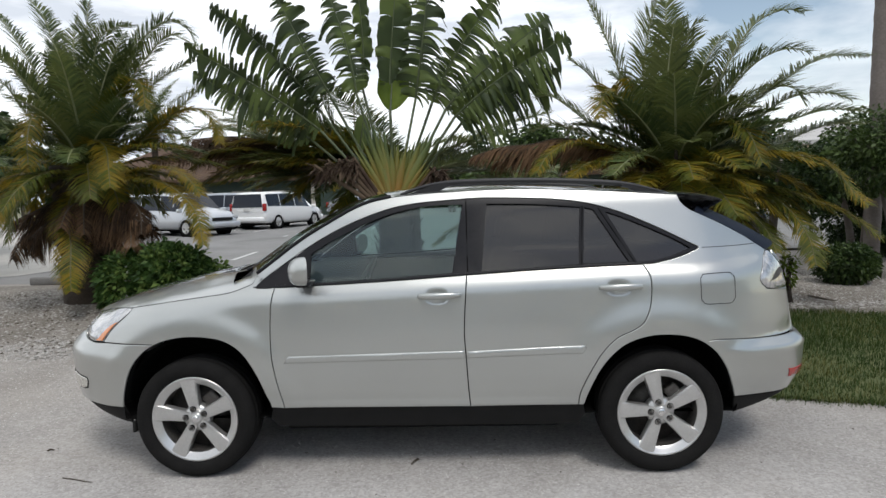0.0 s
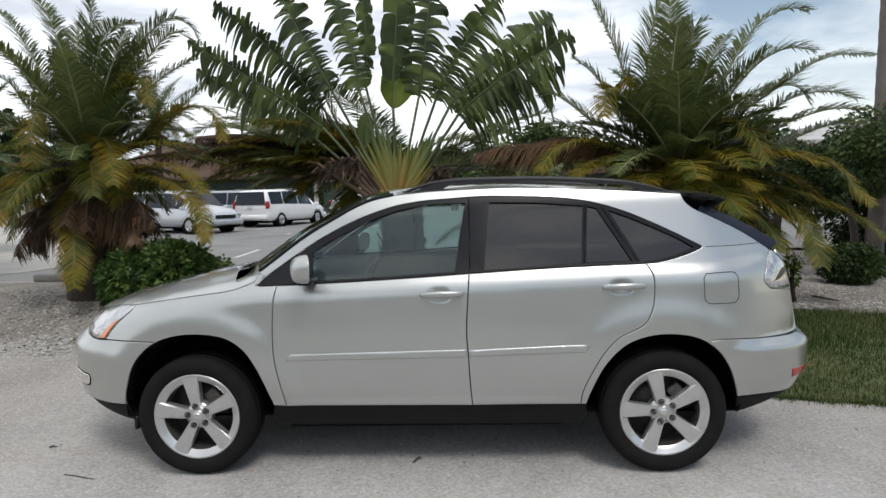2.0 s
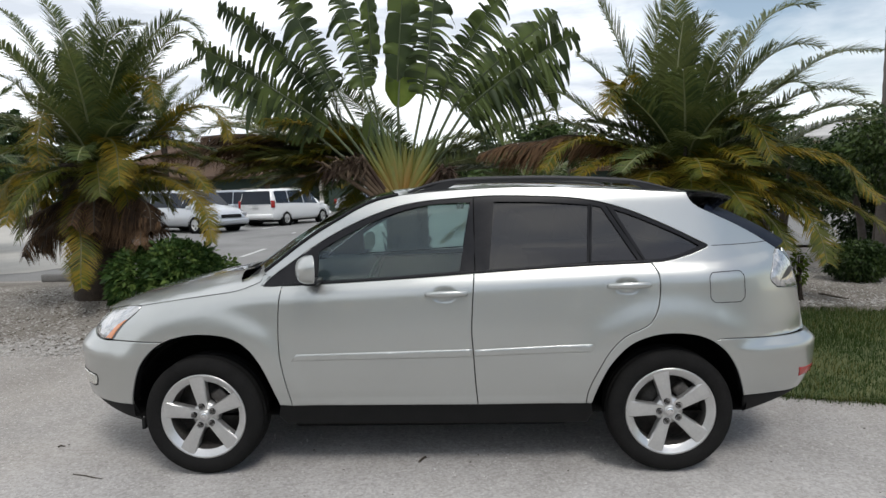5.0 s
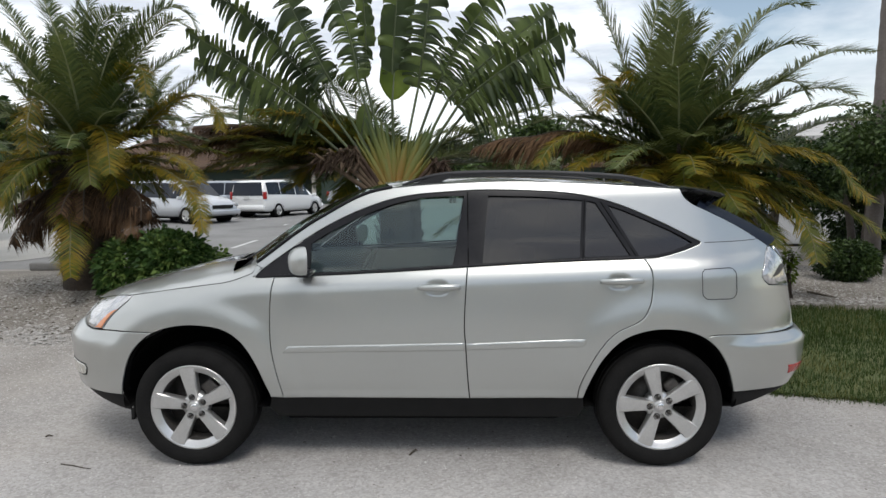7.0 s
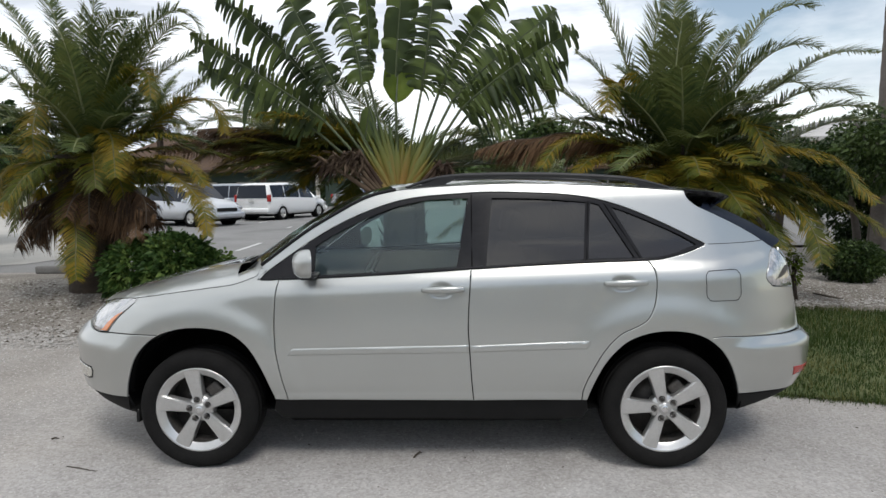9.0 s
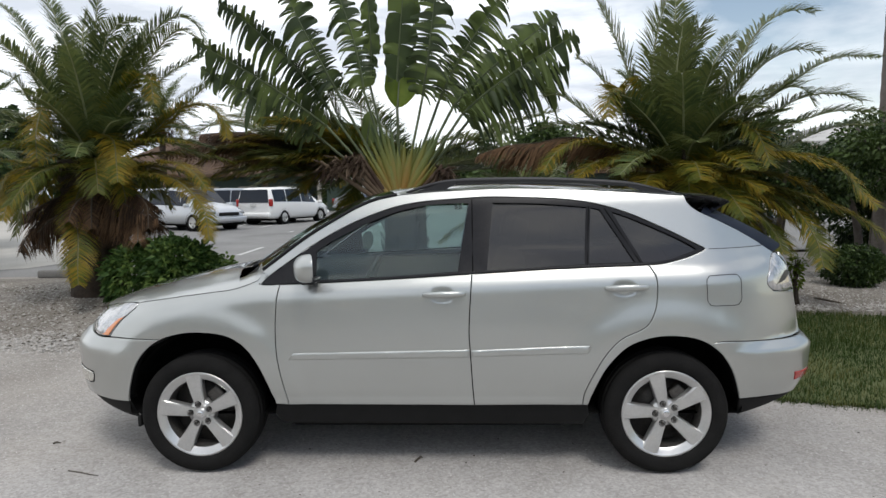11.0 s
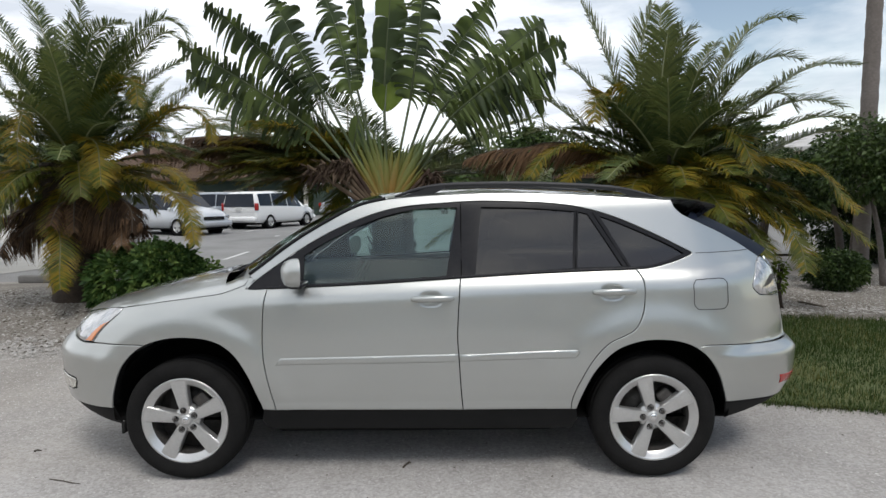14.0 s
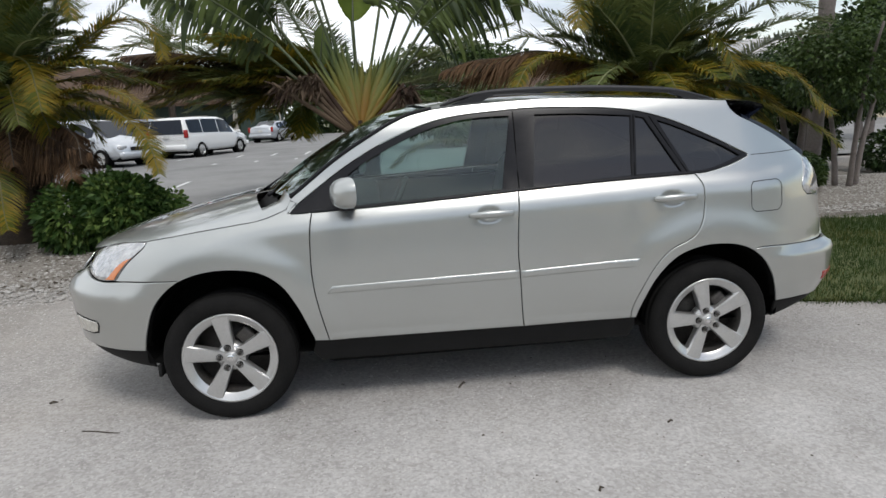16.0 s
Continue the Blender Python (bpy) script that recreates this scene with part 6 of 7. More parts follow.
BACK_PALM = [(mat, [(x * (1.27 if x < 0 else 0.8), y, z) for x, y, z in spine]) for mat, spine in BACK_PALM]
BACK_PALM += [
    ("frond_old", [(-1.04, -0.08, 0.29), (-1.58, -0.15, 0.57), (-2.22, -0.22, 0.69), (-2.86, -0.3, 0.65)]),
    ("frond_old", [(-0.94, -0.12, 0.02), (-1.58, -0.25, 0.13), (-2.2, -0.38, 0.17), (-2.96, -0.5, -0.02)]),
    ("frond_old", [(-0.89, -0.12, 0.1), (-1.25, -0.25, 0.08), (-1.51, -0.38, -0.06), (-1.62, -0.5, -0.26)]),
    ("frond_old", [(-0.7, -0.15, -0.02), (-0.84, -0.3, -0.26), (-0.93, -0.45, -0.48)]),
    ("frond_old", [(-0.65, -0.17, -0.12), (-0.76, -0.35, -0.35), (-0.80, -0.53, -0.55)]),
    ("frond_dead", [(-0.7, 0.0, 0.45), (-1.41, 0.0, 0.58), (-2.13, 0.04, 0.55), (-2.62, 0.08, 0.58), (-3.12, 0.12, 0.63), (-3.63, 0.16, 0.64), (-4.2, 0.2, 0.52)]),
    ("frond_dead", [(-0.7, 0.05, 0.4), (-1.44, 0.1, 0.55), (-2.16, 0.16, 0.67), (-2.85, 0.28, 0.8), (-3.67, 0.4, 0.79)]),
    ("frond_old", [(-0.7, -0.05, 0.35), (-1.4, -0.1, 0.39), (-1.92, -0.12, 0.34), (-2.44, -0.15, 0.24), (-3.0, -0.17, 0.13), (-3.38, -0.2, 0.01)]),
    ("frond", [(-0.93, -0.08, 0.57), (-1.27, -0.15, 1.04), (-1.52, -0.22, 1.32), (-1.8, -0.3, 1.39)]),
    ("frond", [(-0.88, -0.05, 0.62), (-1.18, -0.1, 1.19), (-1.32, -0.15, 1.6), (-1.46, -0.2, 1.78)]),
    ("frond", [(-1.02, -0.1, 0.43), (-1.46, -0.2, 0.77), (-1.81, -0.3, 0.84), (-2.16, -0.4, 0.7)]),
]
low_rnd = random.Random(91)
for q in range(26):
    az = radians(low_rnd.uniform(135, 235) if q % 4 else low_rnd.uniform(-40, 40))
    BACK_PALM.append((("frond", "frond_old", "frond_old", "frond")[q % 4], arc_points(*frond_arc(az, radians(low_rnd.uniform(14, 34)), low_rnd.uniform(1.6, 2.7), radians(low_rnd.uniform(15, 42))))))
LOW_PALM = []
for q in range(46):
    az = radians(low_rnd.uniform(120, 245))
    LOW_PALM.append((("frond", "frond_old", "frond", "frond_old")[q % 4], arc_points(*frond_arc(az, radians(low_rnd.uniform(10, 36)), low_rnd.uniform(2.2, 3.6), radians(low_rnd.uniform(20, 48))))))
date_palm((-5.45, 5.75, 0.10), (-5.30, 5.55, 2.25), BUSHY_PALM_A + BUSHY_PALM_B + BUSHY_PALM_C + BUSHY_PALM_D + BUSHY_PALM_E, 3, "dense date palm, arching green fronds over yellow and brown ones", crowd=44, dead=44, trunk=(0.40, 0.46), length=(1.3, 2.0), leaf=0.36, fine=0.72, ragged=(0.45, 1.0))
date_palm((3.15, 5.05, 0.10), (3.15, 5.0, 1.95), DATE_PALM_A + DATE_PALM_B + DATE_PALM_C + DATE_PALM_D + DATE_PALM_E + DATE_PALM_F, 5, "large feathery date palm with yellowing lower fronds", crowd=40, dead=14, length=(1.1, 1.7), leaf=0.42, arch=(0.5, 0.8), fine=0.85)


def torn_blade(p0, p1, bend, wide, rnd, torn=0.8, cup=0.25, face=(0, -1, 0)):
    """A banana-like blade from p0 to p1, split from its edges into strips that hang a little."""
    n = 36
    a, b = Vector(p0), Vector(p1)
    mid = (a + b) / 2 + Vector(bend)
    pts = bez(a, mid, b, n)
    verts, faces = [], []
    fv = Vector(face)
    for sg in (-1, 1):
        s = 0.0
        while s < 0.985:
            whole = rnd.random() > torn
            cut = 1.0 if torn == 0 else (rnd.uniform(0.09, 0.26) if torn < 0.7 else rnd.uniform(0.05, 0.10)) if whole else rnd.uniform(0.018, 0.036)
            e = min(s + cut, 1.0)
            hang = rnd.uniform(0.10, 0.55) + (0.45 if rnd.random() < 0.25 * torn else 0)
            turn = rnd.uniform(-0.5, 0.5) * torn
            tear = rnd.uniform(0.1, 0.55)
            gap = rnd.uniform(0.40, 0.98) * min(e - s, 0.05) * min(1, 3 * torn)
            short = rnd.uniform(0.82, 1.08) if rnd.random() > 0.08 * torn else rnd.uniform(0.35, 0.7)
            rows = 6
            cols = 2 if cut < 0.08 else (6 if cut < 0.5 else 24)
            start = len(verts)
            for i in range(rows + 1):
                w = i / rows
                for q in range(cols):
                    f = q / (cols - 1)
                    u = s + (e - s - gap * max(0, w - tear) / (1 - tear)) * f
                    k = min(int(u * n), n - 1)
                    p = pts[k].lerp(pts[k + 1], u * n - k)
                    t = (pts[k + 1] - pts[k]).normalized()
                    side = t.cross(fv).normalized() * sg
                    prof = wide * min(1, (u * (7 if torn > 0.5 else 2.6) + (0.10 if torn else 0.03))) ** 0.5 * min(1, ((1.02 - u) * 4)) ** 0.6 * short * (1 - 0.10 * (2 * f - 1) ** 2 * (w > 0.9))
                    ripple = 0.035 * math.sin(u * 70 + sg) * w * w
                    out = side * w * prof + t * (0.30 * w * prof) + fv * (cup * w * (1 - 0.5 * w) * prof + turn * (f - 0.5) * w * 0.12 + ripple * (cols > 2))
                    out += Vector((0, 0, -1)) * (hang * w * w * prof * (1.5 if side.z < 0 else 0.8))
                    verts.append(p + out)
            for i in range(rows):
                for q in range(cols - 1):
                    j = start + cols * i + q
                    faces.append((j, j + 1, j + cols + 1, j + cols) if sg > 0 else (j, j + cols, j + cols + 1, j + 1))
            s = e
    rv, rf = tube(pts, [0.020 * (1 - 0.8 * i / n) for i in range(n + 1)], 6)
    return verts, faces, rv, rf


def fan_palm():
    rnd = random.Random(8)
    root = Vector((-0.74, 5.42, 1.48))
    palm = tagged(new("traveller_palm"), "traveller's palm, a flat fan of torn green paddle leaves", "palm tree")
    palm.matrix_basis = pose(root.x, root.y, 0.1)
    up = root.z - 0.1
    rough_trunk(up - 0.06, 0.26, 0.22, rnd, palm, 30)
    for k, (wide, torn, foot, middle, end) in enumerate(FAN_A + FAN_B):
        elbow, end = Vector(foot), Vector(end)
        o = Vector((0.0, 0.02 * (-1) ** k, up))
        d = elbow - o
        lp = d.length
        d.normalize()
        a = math.atan2(d.x, d.z)
        deg = math.degrees(a)
        o = o + Vector((0.06 * math.sin(a), 0, 0))
        bow = Vector((0, 0, -0.03 * abs(math.sin(a))))
        sag = (Vector(middle) - (elbow + end) / 2) * 2
        n = 14
        stem = bez(o - d * 0.1, o + d * lp * 0.5 + bow * -1, elbow, n)
        v, f = tube(stem, [max(0.020, 0.060 * (1 - 1.5 * i / n) + 0.012) for i in range(n + 1)], 8, 0.9)
        leaf = new("leaf")
        leaf.parent = palm
        raw("petiole", v, f, M["petiole"], leaf)
        sv = []
        m = 10
        tall = rnd.uniform(1.0, 1.35) * (1.0 if abs(deg) < 32 else 0.7)
        wid = rnd.uniform(0.044, 0.068)
        side = Vector((math.cos(a), 0, -math.sin(a)))
        for i in range(m + 1):
            s = i / m
            w = wid * (0.55 + 0.6 * s if s < 0.55 else 0.88 * (1 - (s - 0.55) / 0.45) ** 0.8 + 0.004)
            c = o + d * (tall * s - 0.12) + Vector((0, -0.045 - 0.012 * (k % 3), 0))
            sv += [c - side * w, c + Vector((0, -0.055 * (1 - 0.7 * s), 0)), c + side * w]
        sf = []
        for i in range(m):
            for j in range(2):
                sf.append((3 * i + j, 3 * i + j + 1, 3 * i + j + 4, 3 * i + j + 3))
        raw("sheath", sv, sf, M["sheath"], leaf)
        for extra in range(6):
            tilt = Matrix.Rotation(radians(rnd.uniform(1.5, 8) * (1 if extra % 2 else -1)), 4, "Y")
            long = rnd.uniform(0.8, 1.05)
            raw("sheath", [o + tilt @ (v - o) * long + Vector((0, 0.02 + 0.018 * extra, 0)) for v in sv], sf, M["sheath"], leaf)
        bv, bf, rv, rf = torn_blade(elbow, end, sag, wide, rnd, torn, face=Vector((rnd.uniform(-0.55, 0.55), -1, rnd.uniform(-0.5, 0.25))).normalized())
        raw("blade", bv, bf, M["fan_leaf"], leaf)
        raw("midrib", rv, rf, M["petiole"], leaf)
    # a young bright leaf and a small dark one low in the fan
    for mat, wide, foot, end in (("lime", 0.25, (0.0, -0.06, 2.74), (0.03, 0.10, 3.30)), ("fan_leaf", 0.13, (-0.49, 0.1, 2.2), (-0.40, 0.1, 2.72))):
        leaf = new("leaf")
        leaf.parent = palm
        o = Vector((0, 0.05, up))
        v, f = tube(bez(o, (o + Vector(foot)) / 2, Vector(foot), 10), [0.024 - 0.0008 * i for i in range(11)], 6)
        raw("petiole", v, f, M["petiole"], leaf)
        bv, bf, rv, rf = torn_blade(foot, end, (0, 0, 0), wide, rnd, 0.0, cup=0.5, face=(0.15, -1, -0.1))
        raw("blade", bv, bf, M[mat], leaf)
        raw("midrib", rv, rf, M["petiole"], leaf)
    # withered leaves folded down at the sides of the fan
    for deg, ln in ((-31, 0.95), (-36, 1.0), (-41, 1.05), (-47, 1.15), (-55, 1.25), (41, 0.85), (47, 0.9), (54, 0.85)):
        a = radians(deg)
        d = Vector((math.sin(a), -0.08, math.cos(a)))
        o = Vector((0.1 * math.sin(a), -0.05, up - 0.1))
        leaf = new("leaf")
        leaf.parent = palm
        tagged(leaf, "withered brown leaf")
        v, f = tube(bez(o, o + d * ln * 0.6, o + d * ln, 8), [0.05 - 0.0035 * i for i in range(9)], 6)
        raw("petiole", v, f, M["fan_dead"], leaf)
        vv, ff = [], []
        for _ in range(70):
            p = o + d * ln * rnd.uniform(0.8, 1.0)
            q = Vector((math.sin(a) * rnd.uniform(-0.1, 0.3), rnd.uniform(-0.2, 0.1), rnd.uniform(-0.32, 0.08)))
            w = Vector((rnd.uniform(-1, 1), rnd.uniform(-1, 1), rnd.uniform(-0.4, 0.4))).normalized() * rnd.uniform(0.007, 0.022)
            i = len(vv)
            vv += [p - w * 0.4, p + w * 0.4, p + q * 0.5 + w, p + q * 0.5 - w, p + q * rnd.uniform(0.8, 1.1)]
            ff += [(i, i + 1, i + 2, i + 3), (i + 3, i + 2, i + 4)]
        raw("blade", vv, ff, M["fan_dead"], leaf)
    return palm


fan_palm()


def leaf_cloud(lobes, count, size, rnd, slim=0.45, shell_only=0.55):
    """Many small folded leaves spread through a few overlapping lobes: centre, radii."""
    verts, faces = [], []
    weights = [l[1][0] * l[1][1] * l[1][2] for l in lobes]
    for _ in range(count):
        c, r = rnd.choices(lobes, weights)[0]
        while True:
            v = Vector((rnd.gauss(0, 1), rnd.gauss(0, 1), rnd.gauss(0, 1)))
            if v.length > 0.1:
                break
        v.normalize()
        k = shell_only + (1 - shell_only) * rnd.random() ** 0.5
        k *= 1 + 0.18 * noise.noise(v * 2.5 + Vector(c))
        p = Vector((c[0] + v.x * r[0] * k, c[1] + v.y * r[1] * k, c[2] + v.z * r[2] * k))
        if p.z < 0.01:
            continue
        d = (v + Vector((rnd.uniform(-1, 1), rnd.uniform(-1, 1), rnd.uniform(-0.9, 0.5)))).normalized()
        t = d.cross(Vector((rnd.uniform(-1, 1), rnd.uniform(-1, 1), rnd.uniform(-1, 1)))).normalized()
        s = size * rnd.uniform(0.6, 1.25)
        w = t * s * slim * 0.5
        i = len(verts)
        verts += [p, p + d * s * 0.5 + w, p + d * s + Vector((0, 0, -0.2 * s)), p + d * s * 0.5 - w]
        faces += [(i, i + 1, i + 2), (i, i + 2, i + 3)]
    return verts, faces


def shrub(base, lobes, count, size, seed, label, mat="bush"):
    rnd = random.Random(seed)
    thing = tagged(new("shrub"), label, "shrub")
    thing.matrix_basis = pose(*base)
    v, f = leaf_cloud(lobes, count, size, rnd)
    raw("foliage", v, f, M[mat], thing)
    for k in range(9):
        a = rnd.uniform(0, 6.283)
        c, r = rnd.choice(lobes)
        e = Vector(c) + Vector((math.cos(a) * r[0] * 0.5, math.sin(a) * r[1] * 0.5, r[2] * 0.4))
        sv, sf = tube([(0.08 * math.cos(a), 0.08 * math.sin(a), -0.02), Vector(e) * 0.5, e], [0.02, 0.014, 0.006], 6)
        raw("stem", sv, sf, M["bark"], thing)
    return thing


shrub((-4.05, 5.0, 0.08), [((-0.35, 0.0, 0.42), (0.50, 0.45, 0.46)), ((0.25, -0.05, 0.48), (0.55, 0.45, 0.46)), ((0.62, 0.05, 0.36), (0.40, 0.36, 0.36)), ((0.0, 0.1, 0.70), (0.42, 0.35, 0.28))], 11000, 0.105, 31, "rounded bright green broadleaf shrub beside the palm")
shrub((6.02, 5.92, 0.10), [((0, 0, 0.32), (0.42, 0.38, 0.31)), ((0.10, 0, 0.40), (0.31, 0.31, 0.22))], 5600, 0.065, 32, "low clipped dark green shrub on the gravel bed", "bush_dark")


shrub((4.53, 4.78, 0.08), [((0, 0, 0.40), (0.10, 0.10, 0.22)), ((0.05, 0, 0.55), (0.08, 0.08, 0.12))], 260, 0.07, 33, "small yellow-green weed at the edge of the gravel bed", "lime")


def royal_palm():
    rnd = random.Random(14)
    palm = tagged(new("royal_palm"), "tall smooth grey-brown palm trunk with faint rings", "palm tree")
    palm.matrix_basis = pose(7.11, 7.05, 0.05)
    n, m = 60, 28
    verts, faces = [], []
    for i in range(n + 1):
        z = 9.0 * i / n
        r = 0.117 + 0.010 * math.sin(z * 0.7) + 0.004 * ((i % 2) * 2 - 1) + (0.05 * max(0, 0.5 - z))
        for k in range(m):
            a = 2 * math.pi * k / m
            verts.append((r * math.cos(a) + 0.012 * z, r * math.sin(a), z - 0.05))
    for i in range(n):
        for k in range(m):
            faces.append((i * m + k, i * m + (k + 1) % m, (i + 1) * m + (k + 1) % m, (i + 1) * m + k))
    raw("trunk", verts, faces, M["royal"], palm)
    for k in range(16):
        ctrl, tip = frond_arc(k * 2.4, radians(80 - 5 * k), 2.6, radians(55))
        ob = put_mesh("frond", frond_mesh("frond", arc_points(ctrl, tip), rnd, 0.5, 50), palm)
        ob.location = (0.11, 0, 8.9)
    return palm


royal_palm()


def tree(base, height, crown, seed, count, leaf, label, mat="bush_dark", trunk=0.12, stems=3):
    rnd = random.Random(seed)
    thing = tagged(new("tree"), label, "tree")
    thing.matrix_basis = pose(*base)
    for s in range(stems):
        a = s * 2.1 + rnd.random()
        p = [(0.15 * math.cos(a) * (stems > 1), 0.15 * math.sin(a) * (stems > 1), -0.05), (0.25 * math.cos(a), 0.25 * math.sin(a), height * 0.3), (0.5 * math.cos(a), 0.5 * math.sin(a), height * 0.62), (0.9 * math.cos(a), 0.9 * math.sin(a), height * 0.85)]
        v, f = tube(spline(p, height / 14), [trunk * (1 - 0.7 * i / len(spline(p, height / 14))) for i in range(len(spline(p, height / 14)))], 8)
        raw("trunk", v, f, M["royal"], thing)
    lobes = []
    for k in range(9):
        a, e = rnd.uniform(0, 6.283), rnd.uniform(-0.5, 0.9)
        lobes.append(((crown[0] * 0.55 * math.cos(a) * math.cos(e), crown[1] * 0.55 * math.sin(a) * math.cos(e), height * 0.70 + crown[2] * 0.55 * math.sin(e)), tuple(c * rnd.uniform(0.32, 0.55) for c in crown)))
    v, f = leaf_cloud(lobes, count, leaf, rnd, 0.5, 0.5)
    raw("crown", v, f, M[mat], thing)
    return thing


for k, (x, y, r) in enumerate(((10.2, 8.6, 0.8), (9.4, 10.6, 0.8))):
    shrub((x, y, 0.03), [((0, 0, r * 0.5), (r, r * 0.7, r * 0.6)), ((r * 0.5, 0.1, r * 0.7), (r * 0.7, r * 0.6, r * 0.5))], 4200, 0.11, 90 + k, "dark green shrub at the back of the gravel bed", "bush_dark")
tree((7.15, 6.25, 0.05), 3.0, (1.25, 0.75, 1.0), 43, 9500, 0.085, "slender broadleaf tree with pale stems beside the tall trunk", trunk=0.05)
tree((9.6, 10.5, 0.0), 1.9, (2.4, 1.4, 1.5), 44, 20000, 0.10, "dark green hedge-like tree at the back of the bed", trunk=0.06)
tree((8.4, 9.3, 0.0), 2.75, (2.2, 1.5, 1.3), 41, 17000, 0.10, "dense dark green broadleaf tree with pale stems", trunk=0.09)
tree((6.3, 8.9, 0.05), 2.4, (1.5, 1.1, 1.1), 42, 14000, 0.09, "dark green broadleaf tree with several pale stems", trunk=0.07)

for k, (x, y, z, crowd, sd) in enumerate(((-0.85, 7.0, 1.9, 0, 61), (-0.75, 9.0, 2.2, 0, 65), (1.6, 9.2, 1.1, 14, 62), (4.8, 9.8, 2.0, 22, 63), (-11.0, 9.6, 2.4, 24, 64))):
    date_palm((x, y, 0.0), (x, y, z), (BACK_PALM, LOW_PALM)[k] if k < 2 else [], sd, "palm with drooping feather fronds at the back of the bed", crowd=crowd, dead=0, trunk=(0.15, 0.13), length=(1.9, 2.5), low=18, leaf=0.56 if k < 2 else 0.42)


# ---- the far side of the lot: vehicles, buildings, woods ----
def far_wheel(x, y, parent, r, sgn):
    hold = new("wheel")
    hold.parent = parent
    fl = (lambda q: [g[::-1] for g in q]) if sgn < 0 else (lambda q: q)
    v, f = lathe([(0.6 * r, 0.03), (0.66 * r, 0.0), (0.95 * r, 0.0), (r, 0.03), (r, 0.19), (0.9 * r, 0.22)], 32, centre=(x, 0, r))
    raw("tyre", [(a, y + sgn * -b, c) for a, b, c in v], f, M["rubber"], hold)
    v, f = lathe([(0.02, 0.060), (0.55 * r, 0.075), (0.60 * r, 0.06)], 32, centre=(x, 0, r))
    raw("barrel", [(a, y + sgn * -b, c) for a, b, c in v], f, M["alloy_dusty_shaded"], hold)
    v, f = lathe([(0.58 * r, 0.05), (0.60 * r, 0.012), (0.66 * r, 0.006), (0.67 * r, 0.05)], 32, centre=(x, 0, r))
    raw("rim", [(a, y + sgn * -b, c) for a, b, c in v], f, M["alloy"], hold)
    v, f = lathe([(0.003, 0.016), (0.10 * r, 0.016), (0.16 * r, 0.045)], 16, centre=(x, 0, r))
    raw("hub_cap", [(a, y + sgn * -b, c) for a, b, c in v], f, M["alloy"], hold)
    for k in range(5):
        a = radians(90 + 72 * k)
        d, t = Vector((math.cos(a), 0, math.sin(a))), Vector((-math.sin(a), 0, math.cos(a)))
        o = Vector((x, y, r))
        inward = Vector((0, -sgn, 0))
        sv = [o + d * (q * r) + t * (w * r * g) + inward * e for q, w in ((0.10, 0.11), (0.62, 0.16)) for g, e in ((-1, 0.055), (-0.8, 0.022), (0.8, 0.022), (1, 0.055))]
        raw("spoke", sv, [(0, 1, 5, 4), (1, 2, 6, 5), (2, 3, 7, 6)], M["alloy"], hold, smooth_on=False)


